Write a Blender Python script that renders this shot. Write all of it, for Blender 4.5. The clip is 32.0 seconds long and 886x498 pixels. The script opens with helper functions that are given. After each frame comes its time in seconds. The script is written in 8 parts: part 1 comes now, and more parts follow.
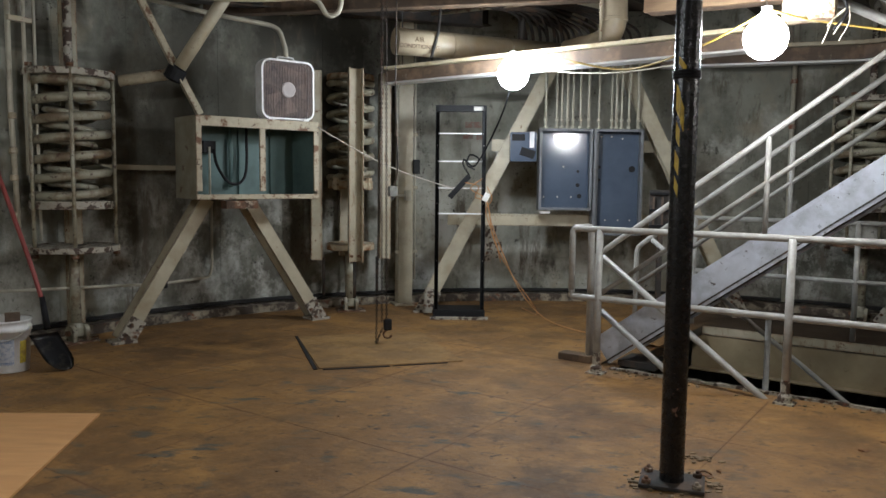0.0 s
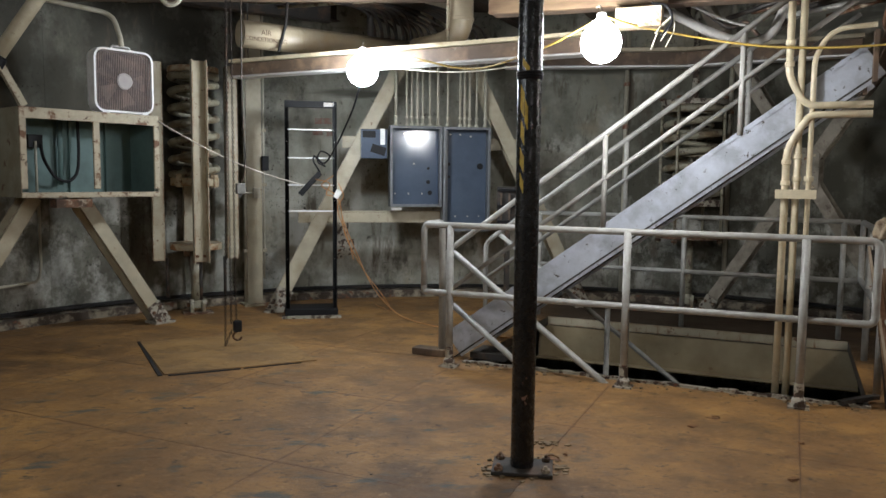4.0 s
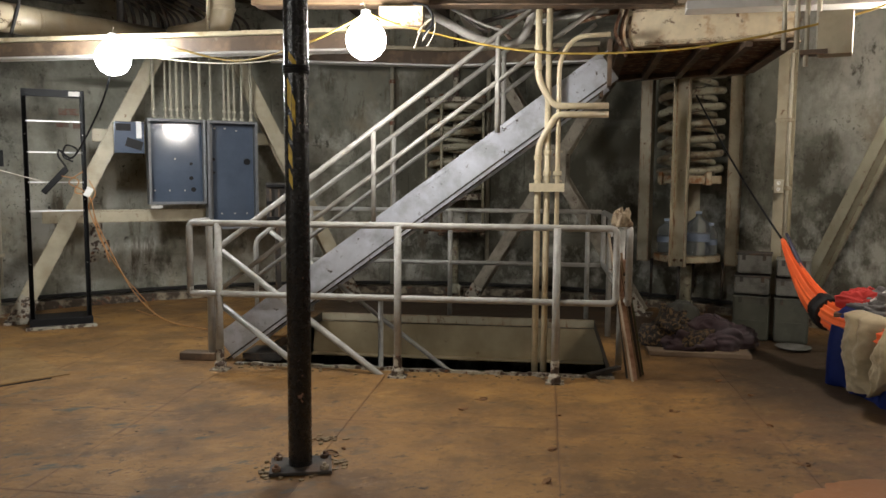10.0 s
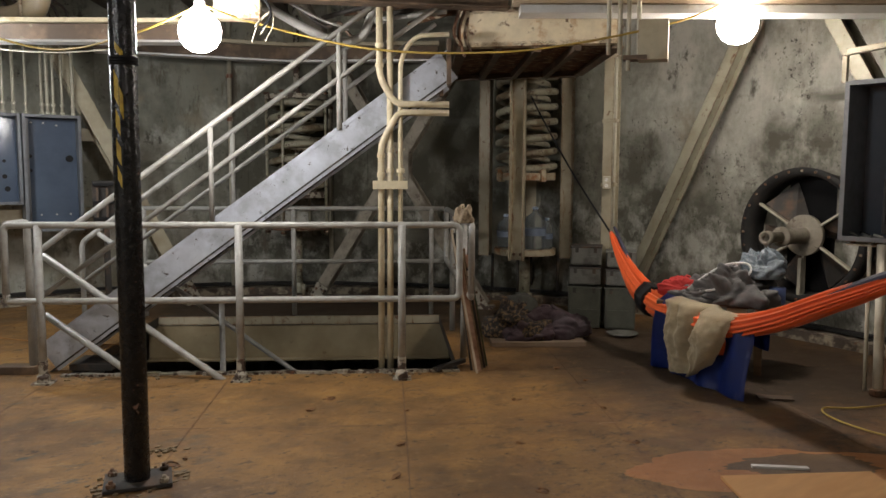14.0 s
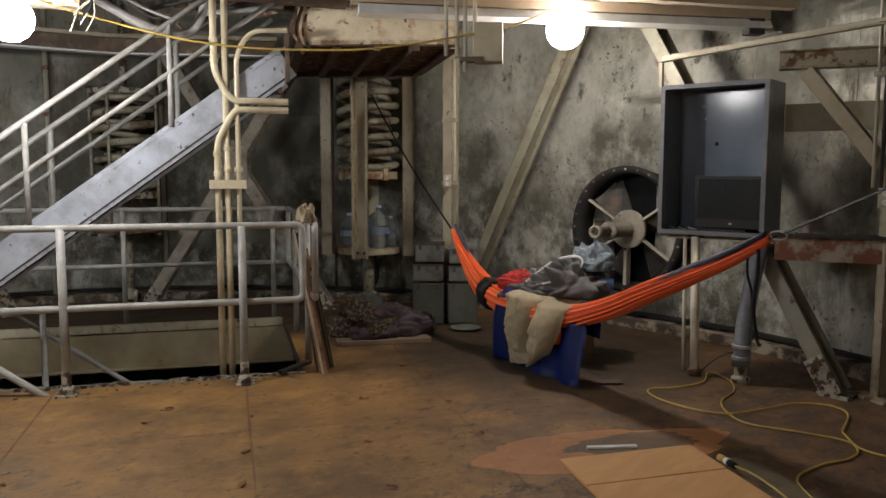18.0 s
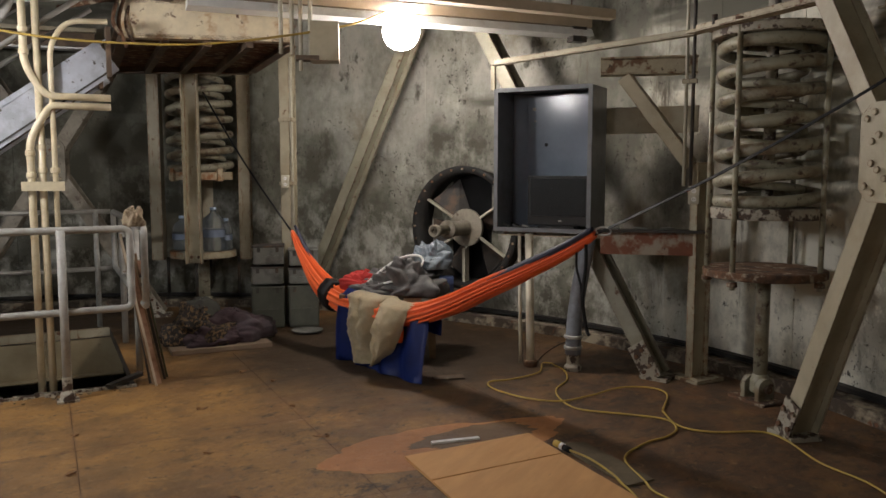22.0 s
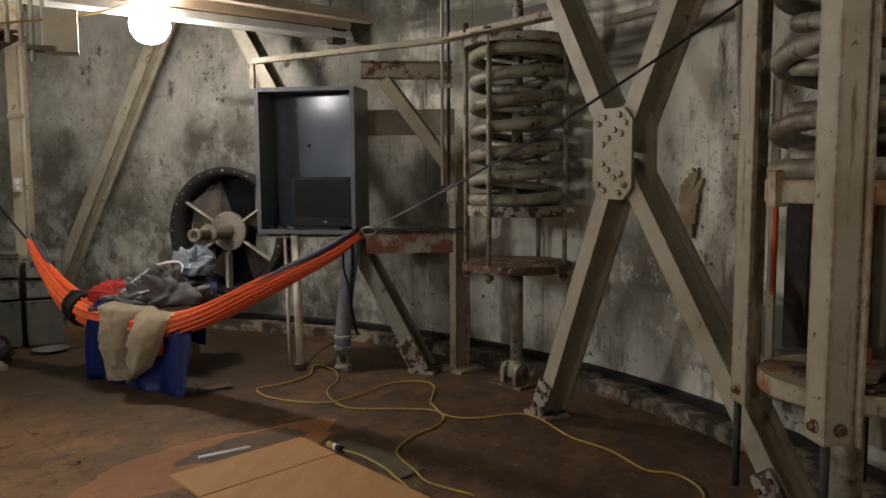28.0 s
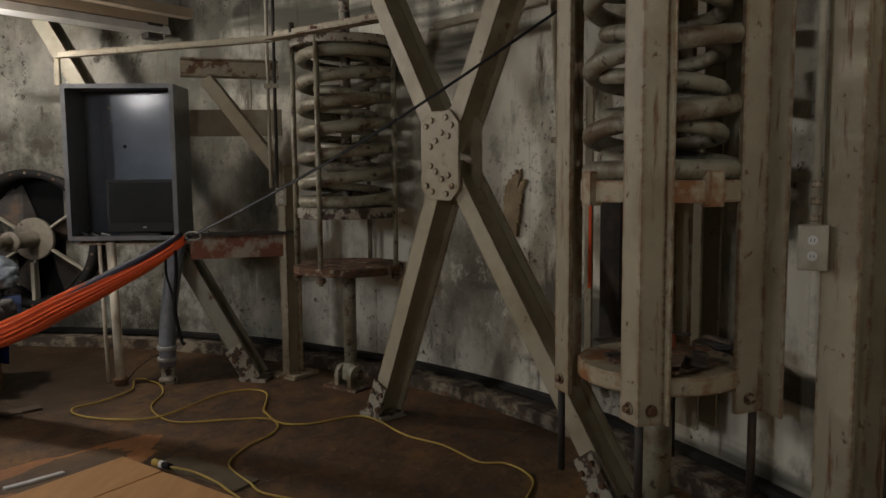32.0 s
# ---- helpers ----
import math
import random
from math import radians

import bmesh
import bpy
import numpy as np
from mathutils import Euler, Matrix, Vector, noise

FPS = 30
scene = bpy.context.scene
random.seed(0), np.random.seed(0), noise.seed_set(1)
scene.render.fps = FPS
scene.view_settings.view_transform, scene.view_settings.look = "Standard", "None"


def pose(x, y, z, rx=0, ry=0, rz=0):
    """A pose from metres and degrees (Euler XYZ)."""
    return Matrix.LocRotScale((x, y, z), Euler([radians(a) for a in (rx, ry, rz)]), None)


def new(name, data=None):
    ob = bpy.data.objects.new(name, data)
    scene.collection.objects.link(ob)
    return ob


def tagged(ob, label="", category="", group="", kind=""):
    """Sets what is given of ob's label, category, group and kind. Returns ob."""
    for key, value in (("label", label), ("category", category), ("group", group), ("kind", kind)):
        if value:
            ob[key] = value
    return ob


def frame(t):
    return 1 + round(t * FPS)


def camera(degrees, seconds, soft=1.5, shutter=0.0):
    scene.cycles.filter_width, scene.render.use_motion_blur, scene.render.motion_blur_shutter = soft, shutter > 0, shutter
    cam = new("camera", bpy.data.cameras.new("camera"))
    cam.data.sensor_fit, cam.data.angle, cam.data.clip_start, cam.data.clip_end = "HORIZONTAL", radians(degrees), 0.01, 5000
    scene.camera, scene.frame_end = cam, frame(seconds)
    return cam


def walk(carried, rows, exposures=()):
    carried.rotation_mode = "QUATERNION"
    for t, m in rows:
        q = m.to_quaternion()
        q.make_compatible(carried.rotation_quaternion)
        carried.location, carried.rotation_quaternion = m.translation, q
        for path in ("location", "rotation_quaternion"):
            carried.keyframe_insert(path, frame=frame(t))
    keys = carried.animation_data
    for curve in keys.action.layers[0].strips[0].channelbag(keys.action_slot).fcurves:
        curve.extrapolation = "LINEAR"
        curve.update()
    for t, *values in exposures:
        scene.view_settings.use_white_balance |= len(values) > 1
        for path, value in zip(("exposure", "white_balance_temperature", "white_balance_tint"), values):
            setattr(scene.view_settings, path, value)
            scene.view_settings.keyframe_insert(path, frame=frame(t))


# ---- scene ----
EYE = 1.45
cam = camera(59.26, 32.0)
# seconds, heading, pitch, roll: the camera turns where it stands
ROWS = [
    (0.0, -0.02, -5.12, 0.61),
    (0.5, -1.36, -5.12, 0.67),
    (1.0, -2.70, -5.15, 0.67),
    (1.5, -4.03, -5.17, 0.63),
    (2.0, -5.39, -5.19, 0.63),
    (2.5, -6.77, -5.20, 0.63),
    (3.0, -8.14, -5.21, 0.62),
    (3.5, -9.51, -5.22, 0.62),
    (5.5, -15.00, -5.29, 0.54),
    (6.0, -16.39, -5.31, 0.54),
    (6.5, -17.78, -5.34, 0.53),
    (7.0, -19.16, -5.36, 0.51),
    (7.5, -20.55, -5.37, 0.48),
    (8.0, -21.92, -5.37, 0.45),
    (8.5, -23.32, -5.38, 0.42),
    (9.0, -24.73, -5.39, 0.41),
    (9.5, -26.16, -5.40, 0.40),
    (10.0, -27.60, -5.43, 0.36),
    (10.5, -29.04, -5.46, 0.38),
    (11.0, -30.49, -5.46, 0.35),
    (11.5, -31.96, -5.47, 0.35),
    (12.0, -33.39, -5.47, 0.31),
    (12.5, -34.83, -5.49, 0.30),
    (13.0, -36.24, -5.50, 0.31),
    (13.5, -37.63, -5.53, 0.30),
    (14.0, -39.02, -5.55, 0.26),
    (14.5, -40.45, -5.57, 0.22),
    (16.5, -46.16, -5.57, 0.15),
    (17.0, -47.62, -5.59, 0.14),
    (17.5, -49.07, -5.60, 0.11),
    (18.0, -50.52, -5.61, 0.11),
    (18.5, -52.02, -5.60, 0.09),
    (19.0, -53.49, -5.59, 0.07),
    (19.5, -54.94, -5.59, 0.07),
    (20.0, -56.40, -5.60, 0.04),
    (20.5, -57.86, -5.59, 0.04),
    (21.0, -59.33, -5.58, -0.00),
    (21.5, -60.78, -5.58, -0.02),
    (22.0, -62.22, -5.59, -0.04),
    (22.5, -63.64, -5.60, -0.08),
    (23.0, -65.07, -5.58, -0.10),
    (23.5, -66.49, -5.55, -0.14),
    (24.0, -67.91, -5.55, -0.11),
    (24.5, -69.35, -5.57, -0.13),
    (25.0, -70.78, -5.57, -0.15),
    (25.5, -72.20, -5.56, -0.14),
    (27.5, -77.91, -5.55, -0.30),
    (28.0, -79.34, -5.57, -0.30),
    (28.5, -80.78, -5.55, -0.33),
    (29.0, -82.29, -5.54, -0.35),
    (29.5, -83.82, -5.52, -0.37),
    (30.0, -85.36, -5.52, -0.43),
    (30.5, -86.94, -5.53, -0.46),
    (31.0, -88.53, -5.52, -0.46),
    (31.5, -90.12, -5.53, -0.48),
    (32.0, -91.72, -5.52, -0.47),
]
walk(cam, [(t, pose(0, 0, EYE, 90 + pitch, 0, yaw) @ pose(0, 0, 0, 0, 0, roll)) for t, yaw, pitch, roll in ROWS],
     exposures=[(0.0, 0.0, 6150, 10), (6.0, 0.0, 6280, 10), (7.5, 0.04, 6650, 11), (9.0, 0.05, 6900, 11), (12.0, 0.0, 6800, 12), (15.0, -0.08, 6700, 12), (19.0, 0.0, 6500, 12), (25.0, 0.10, 6700, 14), (28.0, -0.10, 6600, 13), (29.5, 0.18, 6600, 13), (31.0, 0.60, 6700, 13), (31.5, 0.60, 6700, 13), (32.0, -0.45, 6600, 12)])

# ---- world and light ----
world = bpy.data.worlds.new("dark_silo")
scene.world = world
world.use_nodes = True
world.node_tree.nodes["Background"].inputs[0].default_value = (0.02, 0.022, 0.025, 1)
world.node_tree.nodes["Background"].inputs[1].default_value = 0.3

# the three bare bulbs on show, then two unseen ones added as fill light
BULBS = [(0.585, 6.76, 2.35), (1.85, 4.585, 2.28), (5.12, 3.05, 2.50), (-2.30, 2.60, 2.50), (1.20, -1.90, 2.50)]
# radii enlarged so that each globe also fills the area of its glare
BULB_R = (0.135, 0.125, 0.14, 0.12, 0.12)
BULB_WATTS = (130.0, 116.0, 114.0, 108.0, 113.0)
BULB_TINT = ((0.91, 0.96, 1.0), (0.98, 0.965, 0.95), (1.0, 0.935, 0.86), (0.95, 0.96, 0.97), (1.0, 0.93, 0.87))

# ---- materials ----
def mat(name, base, rough=0.6, metal=0.0, second=None, mix=(0.45, 0.6), scale=4.0, third=None, mix3=(0.6, 0.66),
        scale3=9.0, bump=0.15, bscale=40.0, stretch=(1, 1, 1), rough2=None, rand=0.0, dist=0.01, spec=0.5, sheen=0.0, edge=0.0, edge_col=(0.11, 0.05, 0.025), streak=None, rvar=1.0):
    """A worn surface: a base colour, broad stains of a second one, chips or spots of a third, and fine relief."""
    m = bpy.data.materials.new(name)
    m.use_nodes = True
    nt = m.node_tree
    N, L = nt.nodes, nt.links
    b = N["Principled BSDF"]
    geo = N.new("ShaderNodeTexCoord")
    mp = N.new("ShaderNodeMapping")
    mp.inputs["Scale"].default_value = stretch
    L.new(geo.outputs["Object"], mp.inputs[0])

    def noise_tex(sc, detail=6, roughness=0.6, off=0.0):
        n = N.new("ShaderNodeTexNoise")
        n.inputs["Scale"].default_value, n.inputs["Detail"].default_value, n.inputs["Roughness"].default_value = sc, detail, roughness
        if off:
            o = N.new("ShaderNodeVectorMath")
            o.inputs[1].default_value = (off, off * 1.7, -off)
            L.new(mp.outputs[0], o.inputs[0])
            L.new(o.outputs[0], n.inputs["Vector"])
        else:
            L.new(mp.outputs[0], n.inputs["Vector"])
        return n

    def ramp(src, lo, hi):
        r = N.new("ShaderNodeMapRange")
        r.inputs["From Min"].default_value, r.inputs["From Max"].default_value = lo, hi
        L.new(src, r.inputs["Value"])
        return r.outputs[0]

    def mixc(fac, a, c):
        x = N.new("ShaderNodeMix")
        x.data_type = "RGBA"
        L.new(fac, x.inputs["Factor"])
        for sock, v in ((x.inputs[6], a), (x.inputs[7], c)):
            if isinstance(v, tuple):
                sock.default_value = (*v[:3], 1)
            else:
                L.new(v, sock)
        return x.outputs[2]

    grain = noise_tex(bscale, 8, 0.7)
    dark = tuple(c * 0.78 for c in base[:3])
    col = mixc(ramp(noise_tex(scale * 2.3, 5, 0.6, 3.1).outputs[0], 0.3, 0.72), tuple(base), dark)
    roughness = None
    if second is not None:
        f2 = ramp(noise_tex(scale, 8, 0.62).outputs[0], *mix)
        col = mixc(f2, col, tuple(second))
        roughness = f2
    if third is not None:
        f3 = ramp(noise_tex(scale3, 10, 0.68, 7.7).outputs[0], *mix3)
        col = mixc(f3, col, tuple(third))
    if streak is not None:
        # rust runs, drawn out along the upright
        sm = N.new("ShaderNodeMapping")
        sm.inputs["Scale"].default_value = (1, 1, 0.12)
        L.new(geo.outputs["Object"], sm.inputs[0])
        sn = N.new("ShaderNodeTexNoise")
        sn.inputs["Scale"].default_value, sn.inputs["Detail"].default_value, sn.inputs["Roughness"].default_value = 22.0, 6, 0.65
        L.new(sm.outputs[0], sn.inputs["Vector"])
        col = mixc(ramp(sn.outputs[0], *streak), col, (0.20, 0.10, 0.045))
    if edge:
        # paint knocked off along the arrises
        bv = N.new("ShaderNodeBevel")
        bv.samples = 4
        bv.inputs["Radius"].default_value = edge
        gn = N.new("ShaderNodeNewGeometry")
        dp = N.new("ShaderNodeVectorMath")
        dp.operation = "DOT_PRODUCT"
        L.new(bv.outputs[0], dp.inputs[0])
        L.new(gn.outputs["Normal"], dp.inputs[1])
        sb_ = N.new("ShaderNodeMath")
        sb_.operation = "MULTIPLY"
        L.new(ramp(dp.outputs["Value"], 0.995, 0.90), sb_.inputs[0])
        L.new(ramp(noise_tex(15.0, 6, 0.7, 5.5).outputs[0], 0.42, 0.56), sb_.inputs[1])
        col = mixc(sb_.outputs[0], col, tuple(edge_col))
    if rand:
        info = N.new("ShaderNodeObjectInfo")
        hsv = N.new("ShaderNodeHueSaturation")
        L.new(ramp(info.outputs["Random"], -0.0, 1.0), hsv.inputs["Fac"])
        mm = N.new("ShaderNodeMapRange")
        mm.inputs["To Min"].default_value, mm.inputs["To Max"].default_value = 1 - rand, 1 + rand
        L.new(info.outputs["Random"], mm.inputs["Value"])
        L.new(mm.outputs[0], hsv.inputs["Value"])
        hsv.inputs["Fac"].default_value = 1.0
        L.new(col, hsv.inputs["Color"])
        col = hsv.outputs[0]
    L.new(col, b.inputs["Base Color"])
    rr = N.new("ShaderNodeMapRange")
    rr.inputs["To Min"].default_value, rr.inputs["To Max"].default_value = max(rough - 0.12 * rvar, 0.02), min(rough + 0.15 * rvar, 1)
    L.new(grain.outputs[0], rr.inputs["Value"])
    if roughness is not None and rough2 is not None:
        x = N.new("ShaderNodeMix")
        L.new(roughness, x.inputs[0])
        L.new(rr.outputs[0], x.inputs[2])
        x.inputs[3].default_value = rough2
        L.new(x.outputs[0], b.inputs["Roughness"])
    else:
        L.new(rr.outputs[0], b.inputs["Roughness"])
    b.inputs["Metallic"].default_value = metal
    b.inputs["Specular IOR Level"].default_value = spec
    if sheen:
        b.inputs["Sheen Weight"].default_value = sheen
    if bump:
        bp = N.new("ShaderNodeBump")
        bp.inputs["Strength"].default_value, bp.inputs["Distance"].default_value = bump, dist
        L.new(grain.outputs[0], bp.inputs["Height"])
        L.new(bp.outputs[0], b.inputs["Normal"])
    return m


def plain(name, base, rough=0.5, metal=0.0, **kw):
    return mat(name, base, rough, metal, bump=0.05, **kw)


CREAM = mat("cream_painted_steel", (0.47, 0.42, 0.30), 0.5, 0, (0.29, 0.235, 0.145), (0.48, 0.72), 2.5, (0.15, 0.07, 0.032), (0.63, 0.69), 9.0, 0.14, 60, edge=0.010)
CHANNEL = mat("cream_paint_with_rust_runs", (0.47, 0.42, 0.30), 0.5, 0, (0.30, 0.245, 0.15), (0.48, 0.72), 2.5, (0.14, 0.065, 0.03), (0.62, 0.67), 14.0, 0.16, 60, edge=0.026, edge_col=(0.21, 0.09, 0.036), streak=(0.59, 0.69))
RUSTY_SEAT = mat("cream_paint_bleeding_orange_rust", (0.52, 0.45, 0.31), 0.6, 0, (0.30, 0.135, 0.05), (0.49, 0.60), 6.0, (0.10, 0.05, 0.03), (0.60, 0.66), 15.0, 0.35, 45, edge=0.02, edge_col=(0.24, 0.10, 0.04))
GRIMY_CREAM = mat("grimy_grey_cream_steel", (0.29, 0.275, 0.205), 0.5, 0, (0.19, 0.165, 0.11), (0.46, 0.66), 3.5, (0.11, 0.055, 0.028), (0.60, 0.66), 8.0, 0.18, 50, edge=0.014)
# beam cream lightened to hold the bulbs' light on the landing front
BRIGHTENED_BEAM_CREAM = mat("brightened_cream_beam_paint_with_rust", (0.76, 0.65, 0.45), 0.5, 0, (0.44, 0.25, 0.115), (0.54, 0.66), 5.0, (0.12, 0.055, 0.028), (0.58, 0.63), 7.0, 0.25, 50, edge=0.03)
CREAM_RUST = mat("cream_paint_over_rust", (0.46, 0.40, 0.28), 0.6, 0, (0.15, 0.075, 0.035), (0.54, 0.60), 9.0, (0.06, 0.035, 0.02), (0.60, 0.65), 16.0, 0.3, 50, edge=0.012)
RUST = mat("rusted_steel", (0.17, 0.085, 0.045), 0.85, 0, (0.06, 0.035, 0.022), (0.45, 0.60), 9.0, (0.36, 0.30, 0.22), (0.54, 0.62), 13.0, 0.5, 45)
PEELED = mat("white_paint_peeled_off_dark_steel", (0.42, 0.385, 0.31), 0.7, 0, (0.065, 0.042, 0.03), (0.50, 0.55), 15.0, (0.17, 0.07, 0.035), (0.58, 0.64), 22.0, 0.4, 40)
SPRING_PAINT = mat("old_green_grey_paint", (0.34, 0.32, 0.235), 0.42, 0, (0.17, 0.125, 0.075), (0.49, 0.61), 6.0, (0.075, 0.04, 0.025), (0.56, 0.63), 14.0, 0.18, 40)
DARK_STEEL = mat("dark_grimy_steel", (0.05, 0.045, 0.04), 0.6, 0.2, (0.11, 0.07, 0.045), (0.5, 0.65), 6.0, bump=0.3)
BROWN_STEEL = mat("brown_primed_steel", (0.11, 0.075, 0.05), 0.6, 0, (0.2, 0.13, 0.08), (0.5, 0.65), 5.0, (0.3, 0.26, 0.19), (0.62, 0.7), 9.0, 0.25)
GALV = mat("dull_galvanised_pipe", (0.41, 0.405, 0.375), 0.40, 0.0, (0.29, 0.28, 0.25), (0.46, 0.64), 9.0, (0.17, 0.095, 0.05), (0.645, 0.69), 17.0, 0.2, 60)
STRINGER = mat("silver_painted_stringer", (0.57, 0.61, 0.68), 0.30, 0.3, (0.37, 0.395, 0.43), (0.47, 0.62), 5.0, (0.09, 0.075, 0.065), (0.62, 0.66), 16.0, 0.3, 9, dist=0.02)
BLACK_PAINT = mat("glossy_black_paint", (0.010, 0.010, 0.011), 0.25, 0, (0.018, 0.015, 0.013), (0.55, 0.7), 6.0, (0.26, 0.15, 0.11), (0.655, 0.68), 17.0, 0.25, 30)
YELLOW = mat("worn_yellow_tape", (0.62, 0.42, 0.04), 0.5, 0, (0.35, 0.22, 0.03), (0.5, 0.7), 20.0, bump=0.1)
BLUEGREY = mat("blue_grey_enamel", (0.080, 0.105, 0.148), 0.12, 0, (0.085, 0.11, 0.15), (0.45, 0.7), 2.0, (0.17, 0.19, 0.21), (0.70, 0.75), 14.0, 0.04, 12, rvar=0.35)
CABINET_BLUE = mat("pale_blue_grey_enamel", (0.215, 0.255, 0.315), 0.13, 0, (0.16, 0.19, 0.235), (0.45, 0.7), 2.0, (0.10, 0.09, 0.08), (0.70, 0.75), 14.0, 0.02, 12, rvar=0.3, spec=0.2)
BLUEGREY_EDGE = mat("grey_enamel_rim", (0.16, 0.17, 0.18), 0.4, 0, (0.09, 0.09, 0.09), (0.5, 0.7), 6.0, bump=0.08)
SEAFOAM = mat("sea_green_inner_paint", (0.12, 0.19, 0.175), 0.6, 0, (0.07, 0.11, 0.10), (0.45, 0.7), 3.0, bump=0.1)
ROPE = plain("cream_rope", (0.55, 0.5, 0.42), 0.9)
BLACK = plain("matt_black", (0.010, 0.010, 0.011), 0.6, spec=0.25)
RUBBER = mat("black_rubber", (0.012, 0.011, 0.010), 0.75, 0, (0.035, 0.025, 0.018), (0.5, 0.7), 5.0, bump=0.3)
ORANGE = mat("orange_ripstop_nylon", (0.86, 0.13, 0.018), 0.5, 0, (0.74, 0.10, 0.015), (0.45, 0.65), 6.0, bump=0.1, bscale=90, sheen=0.2)
NAVY = mat("dark_navy_nylon", (0.022, 0.024, 0.05), 0.6, 0, bump=0.1)
BLUE = mat("royal_blue_nylon", (0.008, 0.03, 0.20), 0.5, 0, (0.005, 0.018, 0.13), (0.4, 0.7), 4.0, bump=0.15)
BLANKET = mat("beige_fleece", (0.74, 0.63, 0.42), 0.95, 0, (0.58, 0.48, 0.30), (0.4, 0.7), 7.0, bump=0.5, bscale=70, sheen=0.3)
WOOD = mat("old_bare_wood", (0.28, 0.19, 0.11), 0.75, 0, (0.16, 0.10, 0.06), (0.45, 0.65), 2.0, bump=0.3, bscale=30, stretch=(1, 1, 6))
PLY = mat("plywood_sheet", (0.66, 0.36, 0.145), 0.75, 0, (0.54, 0.28, 0.105), (0.4, 0.7), 1.5, (0.33, 0.19, 0.10), (0.66, 0.7), 9.0, 0.12, 60, stretch=(1, 5, 1))
YELLOW_CORD = mat("yellow_cord_jacket", (0.52, 0.36, 0.07), 0.55, 0, (0.36, 0.25, 0.07), (0.45, 0.65), 6.0, bump=0.05)
ORANGE_CORD = plain("orange_cord_jacket", (0.46, 0.23, 0.09), 0.5)
WHITE_PLASTIC = mat("white_plastic", (0.80, 0.80, 0.78), 0.4, 0, (0.55, 0.53, 0.48), (0.5, 0.75), 6.0, bump=0.05)
WHITE_METAL = mat("white_enamelled_sheet", (0.85, 0.85, 0.83), 0.35, 0, (0.5, 0.45, 0.38), (0.58, 0.7), 3.0, bump=0.05)
CREAM_PIPE = mat("cream_painted_pipe", (0.78, 0.71, 0.56), 0.4, 0, (0.45, 0.37, 0.25), (0.52, 0.68), 5.0, (0.14, 0.08, 0.045), (0.64, 0.69), 9.0, 0.12)
OLIVE = mat("olive_grey_tin", (0.085, 0.088, 0.068), 0.55, 0, (0.05, 0.05, 0.04), (0.45, 0.7), 5.0, bump=0.15)
TIN = mat("grey_metal_tin", (0.22, 0.22, 0.20), 0.5, 0.3, (0.09, 0.085, 0.07), (0.45, 0.7), 6.0, bump=0.2)
SCREEN = plain("dark_glossy_screen", (0.010, 0.012, 0.014), 0.22)
BEZEL = plain("black_gloss_plastic", (0.012, 0.012, 0.012), 0.3)
RED = plain("red_handle", (0.26, 0.05, 0.04), 0.5)
RED_CLOTH = mat("red_cloth", (0.42, 0.025, 0.02), 0.8, 0, bump=0.3)
GREY_CLOTH = mat("grey_cloth", (0.17, 0.165, 0.16), 0.9, 0, (0.075, 0.072, 0.072), (0.4, 0.65), 6.0, bump=0.4)
MAROON = mat("maroon_grey_quilt", (0.045, 0.024, 0.028), 0.9, 0, (0.065, 0.05, 0.055), (0.45, 0.65), 4.0, bump=0.4)
LEOPARD = mat("brown_spotted_fleece", (0.13, 0.08, 0.035), 0.95, 0, (0.014, 0.010, 0.008), (0.43, 0.49), 38.0, bump=0.4)
CARDBOARD = mat("flattened_cardboard", (0.19, 0.13, 0.085), 0.85, 0, (0.13, 0.09, 0.058), (0.45, 0.7), 3.0, bump=0.2)
PALE_PLY = mat("pale_board", (0.55, 0.45, 0.33), 0.7, 0, (0.42, 0.32, 0.2), (0.5, 0.7), 2.0, bump=0.15)
BRASS_PIPE = mat("cream_enamelled_conduit", (0.66, 0.58, 0.40), 0.38, 0.0, (0.42, 0.33, 0.19), (0.52, 0.7), 7.0, (0.2, 0.1, 0.05), (0.66, 0.7), 10.0, 0.12)
PALE_CONDUIT = mat("pale_painted_conduit", (0.50, 0.47, 0.37), 0.45, 0, (0.32, 0.28, 0.2), (0.5, 0.7), 6.0, bump=0.1)
DUCT = mat("cream_duct_with_scuffs", (0.44, 0.37, 0.255), 0.32, 0, (0.36, 0.27, 0.15), (0.5, 0.72), 3.0, (0.12, 0.08, 0.05), (0.67, 0.72), 8.0, 0.12)
FAN_GRILLE = mat("dusty_fan_grille", (0.27, 0.20, 0.172), 0.7, 0, (0.13, 0.105, 0.10), (0.45, 0.65), 9.0, bump=0.2)
LETTER = plain("dark_stencil_paint", (0.10, 0.06, 0.03), 0.7)
RED_STENCIL = mat("faded_red_stencil", (0.27, 0.16, 0.125), 0.8, 0, (0.24, 0.22, 0.18), (0.42, 0.58), 18.0, bump=0.1)
ORANGE_PAINT = plain("bright_orange_marking", (0.85, 0.10, 0.025), 0.5)
CHAIN = mat("dark_oily_chain", (0.035, 0.027, 0.022), 0.5, 0.5, (0.11, 0.06, 0.035), (0.5, 0.65), 9.0, bump=0.2)
RED_PRIMER = mat("red_lead_primer", (0.23, 0.085, 0.045), 0.6, 0, (0.36, 0.31, 0.24), (0.47, 0.56), 6.0, (0.06, 0.035, 0.03), (0.6, 0.66), 7.0, 0.25)
DUSTY = mat("dusty_grey_cream_iron", (0.29, 0.26, 0.205), 0.65, 0, (0.17, 0.145, 0.11), (0.45, 0.62), 8.0, (0.09, 0.06, 0.04), (0.60, 0.66), 12.0, 0.3, 40)
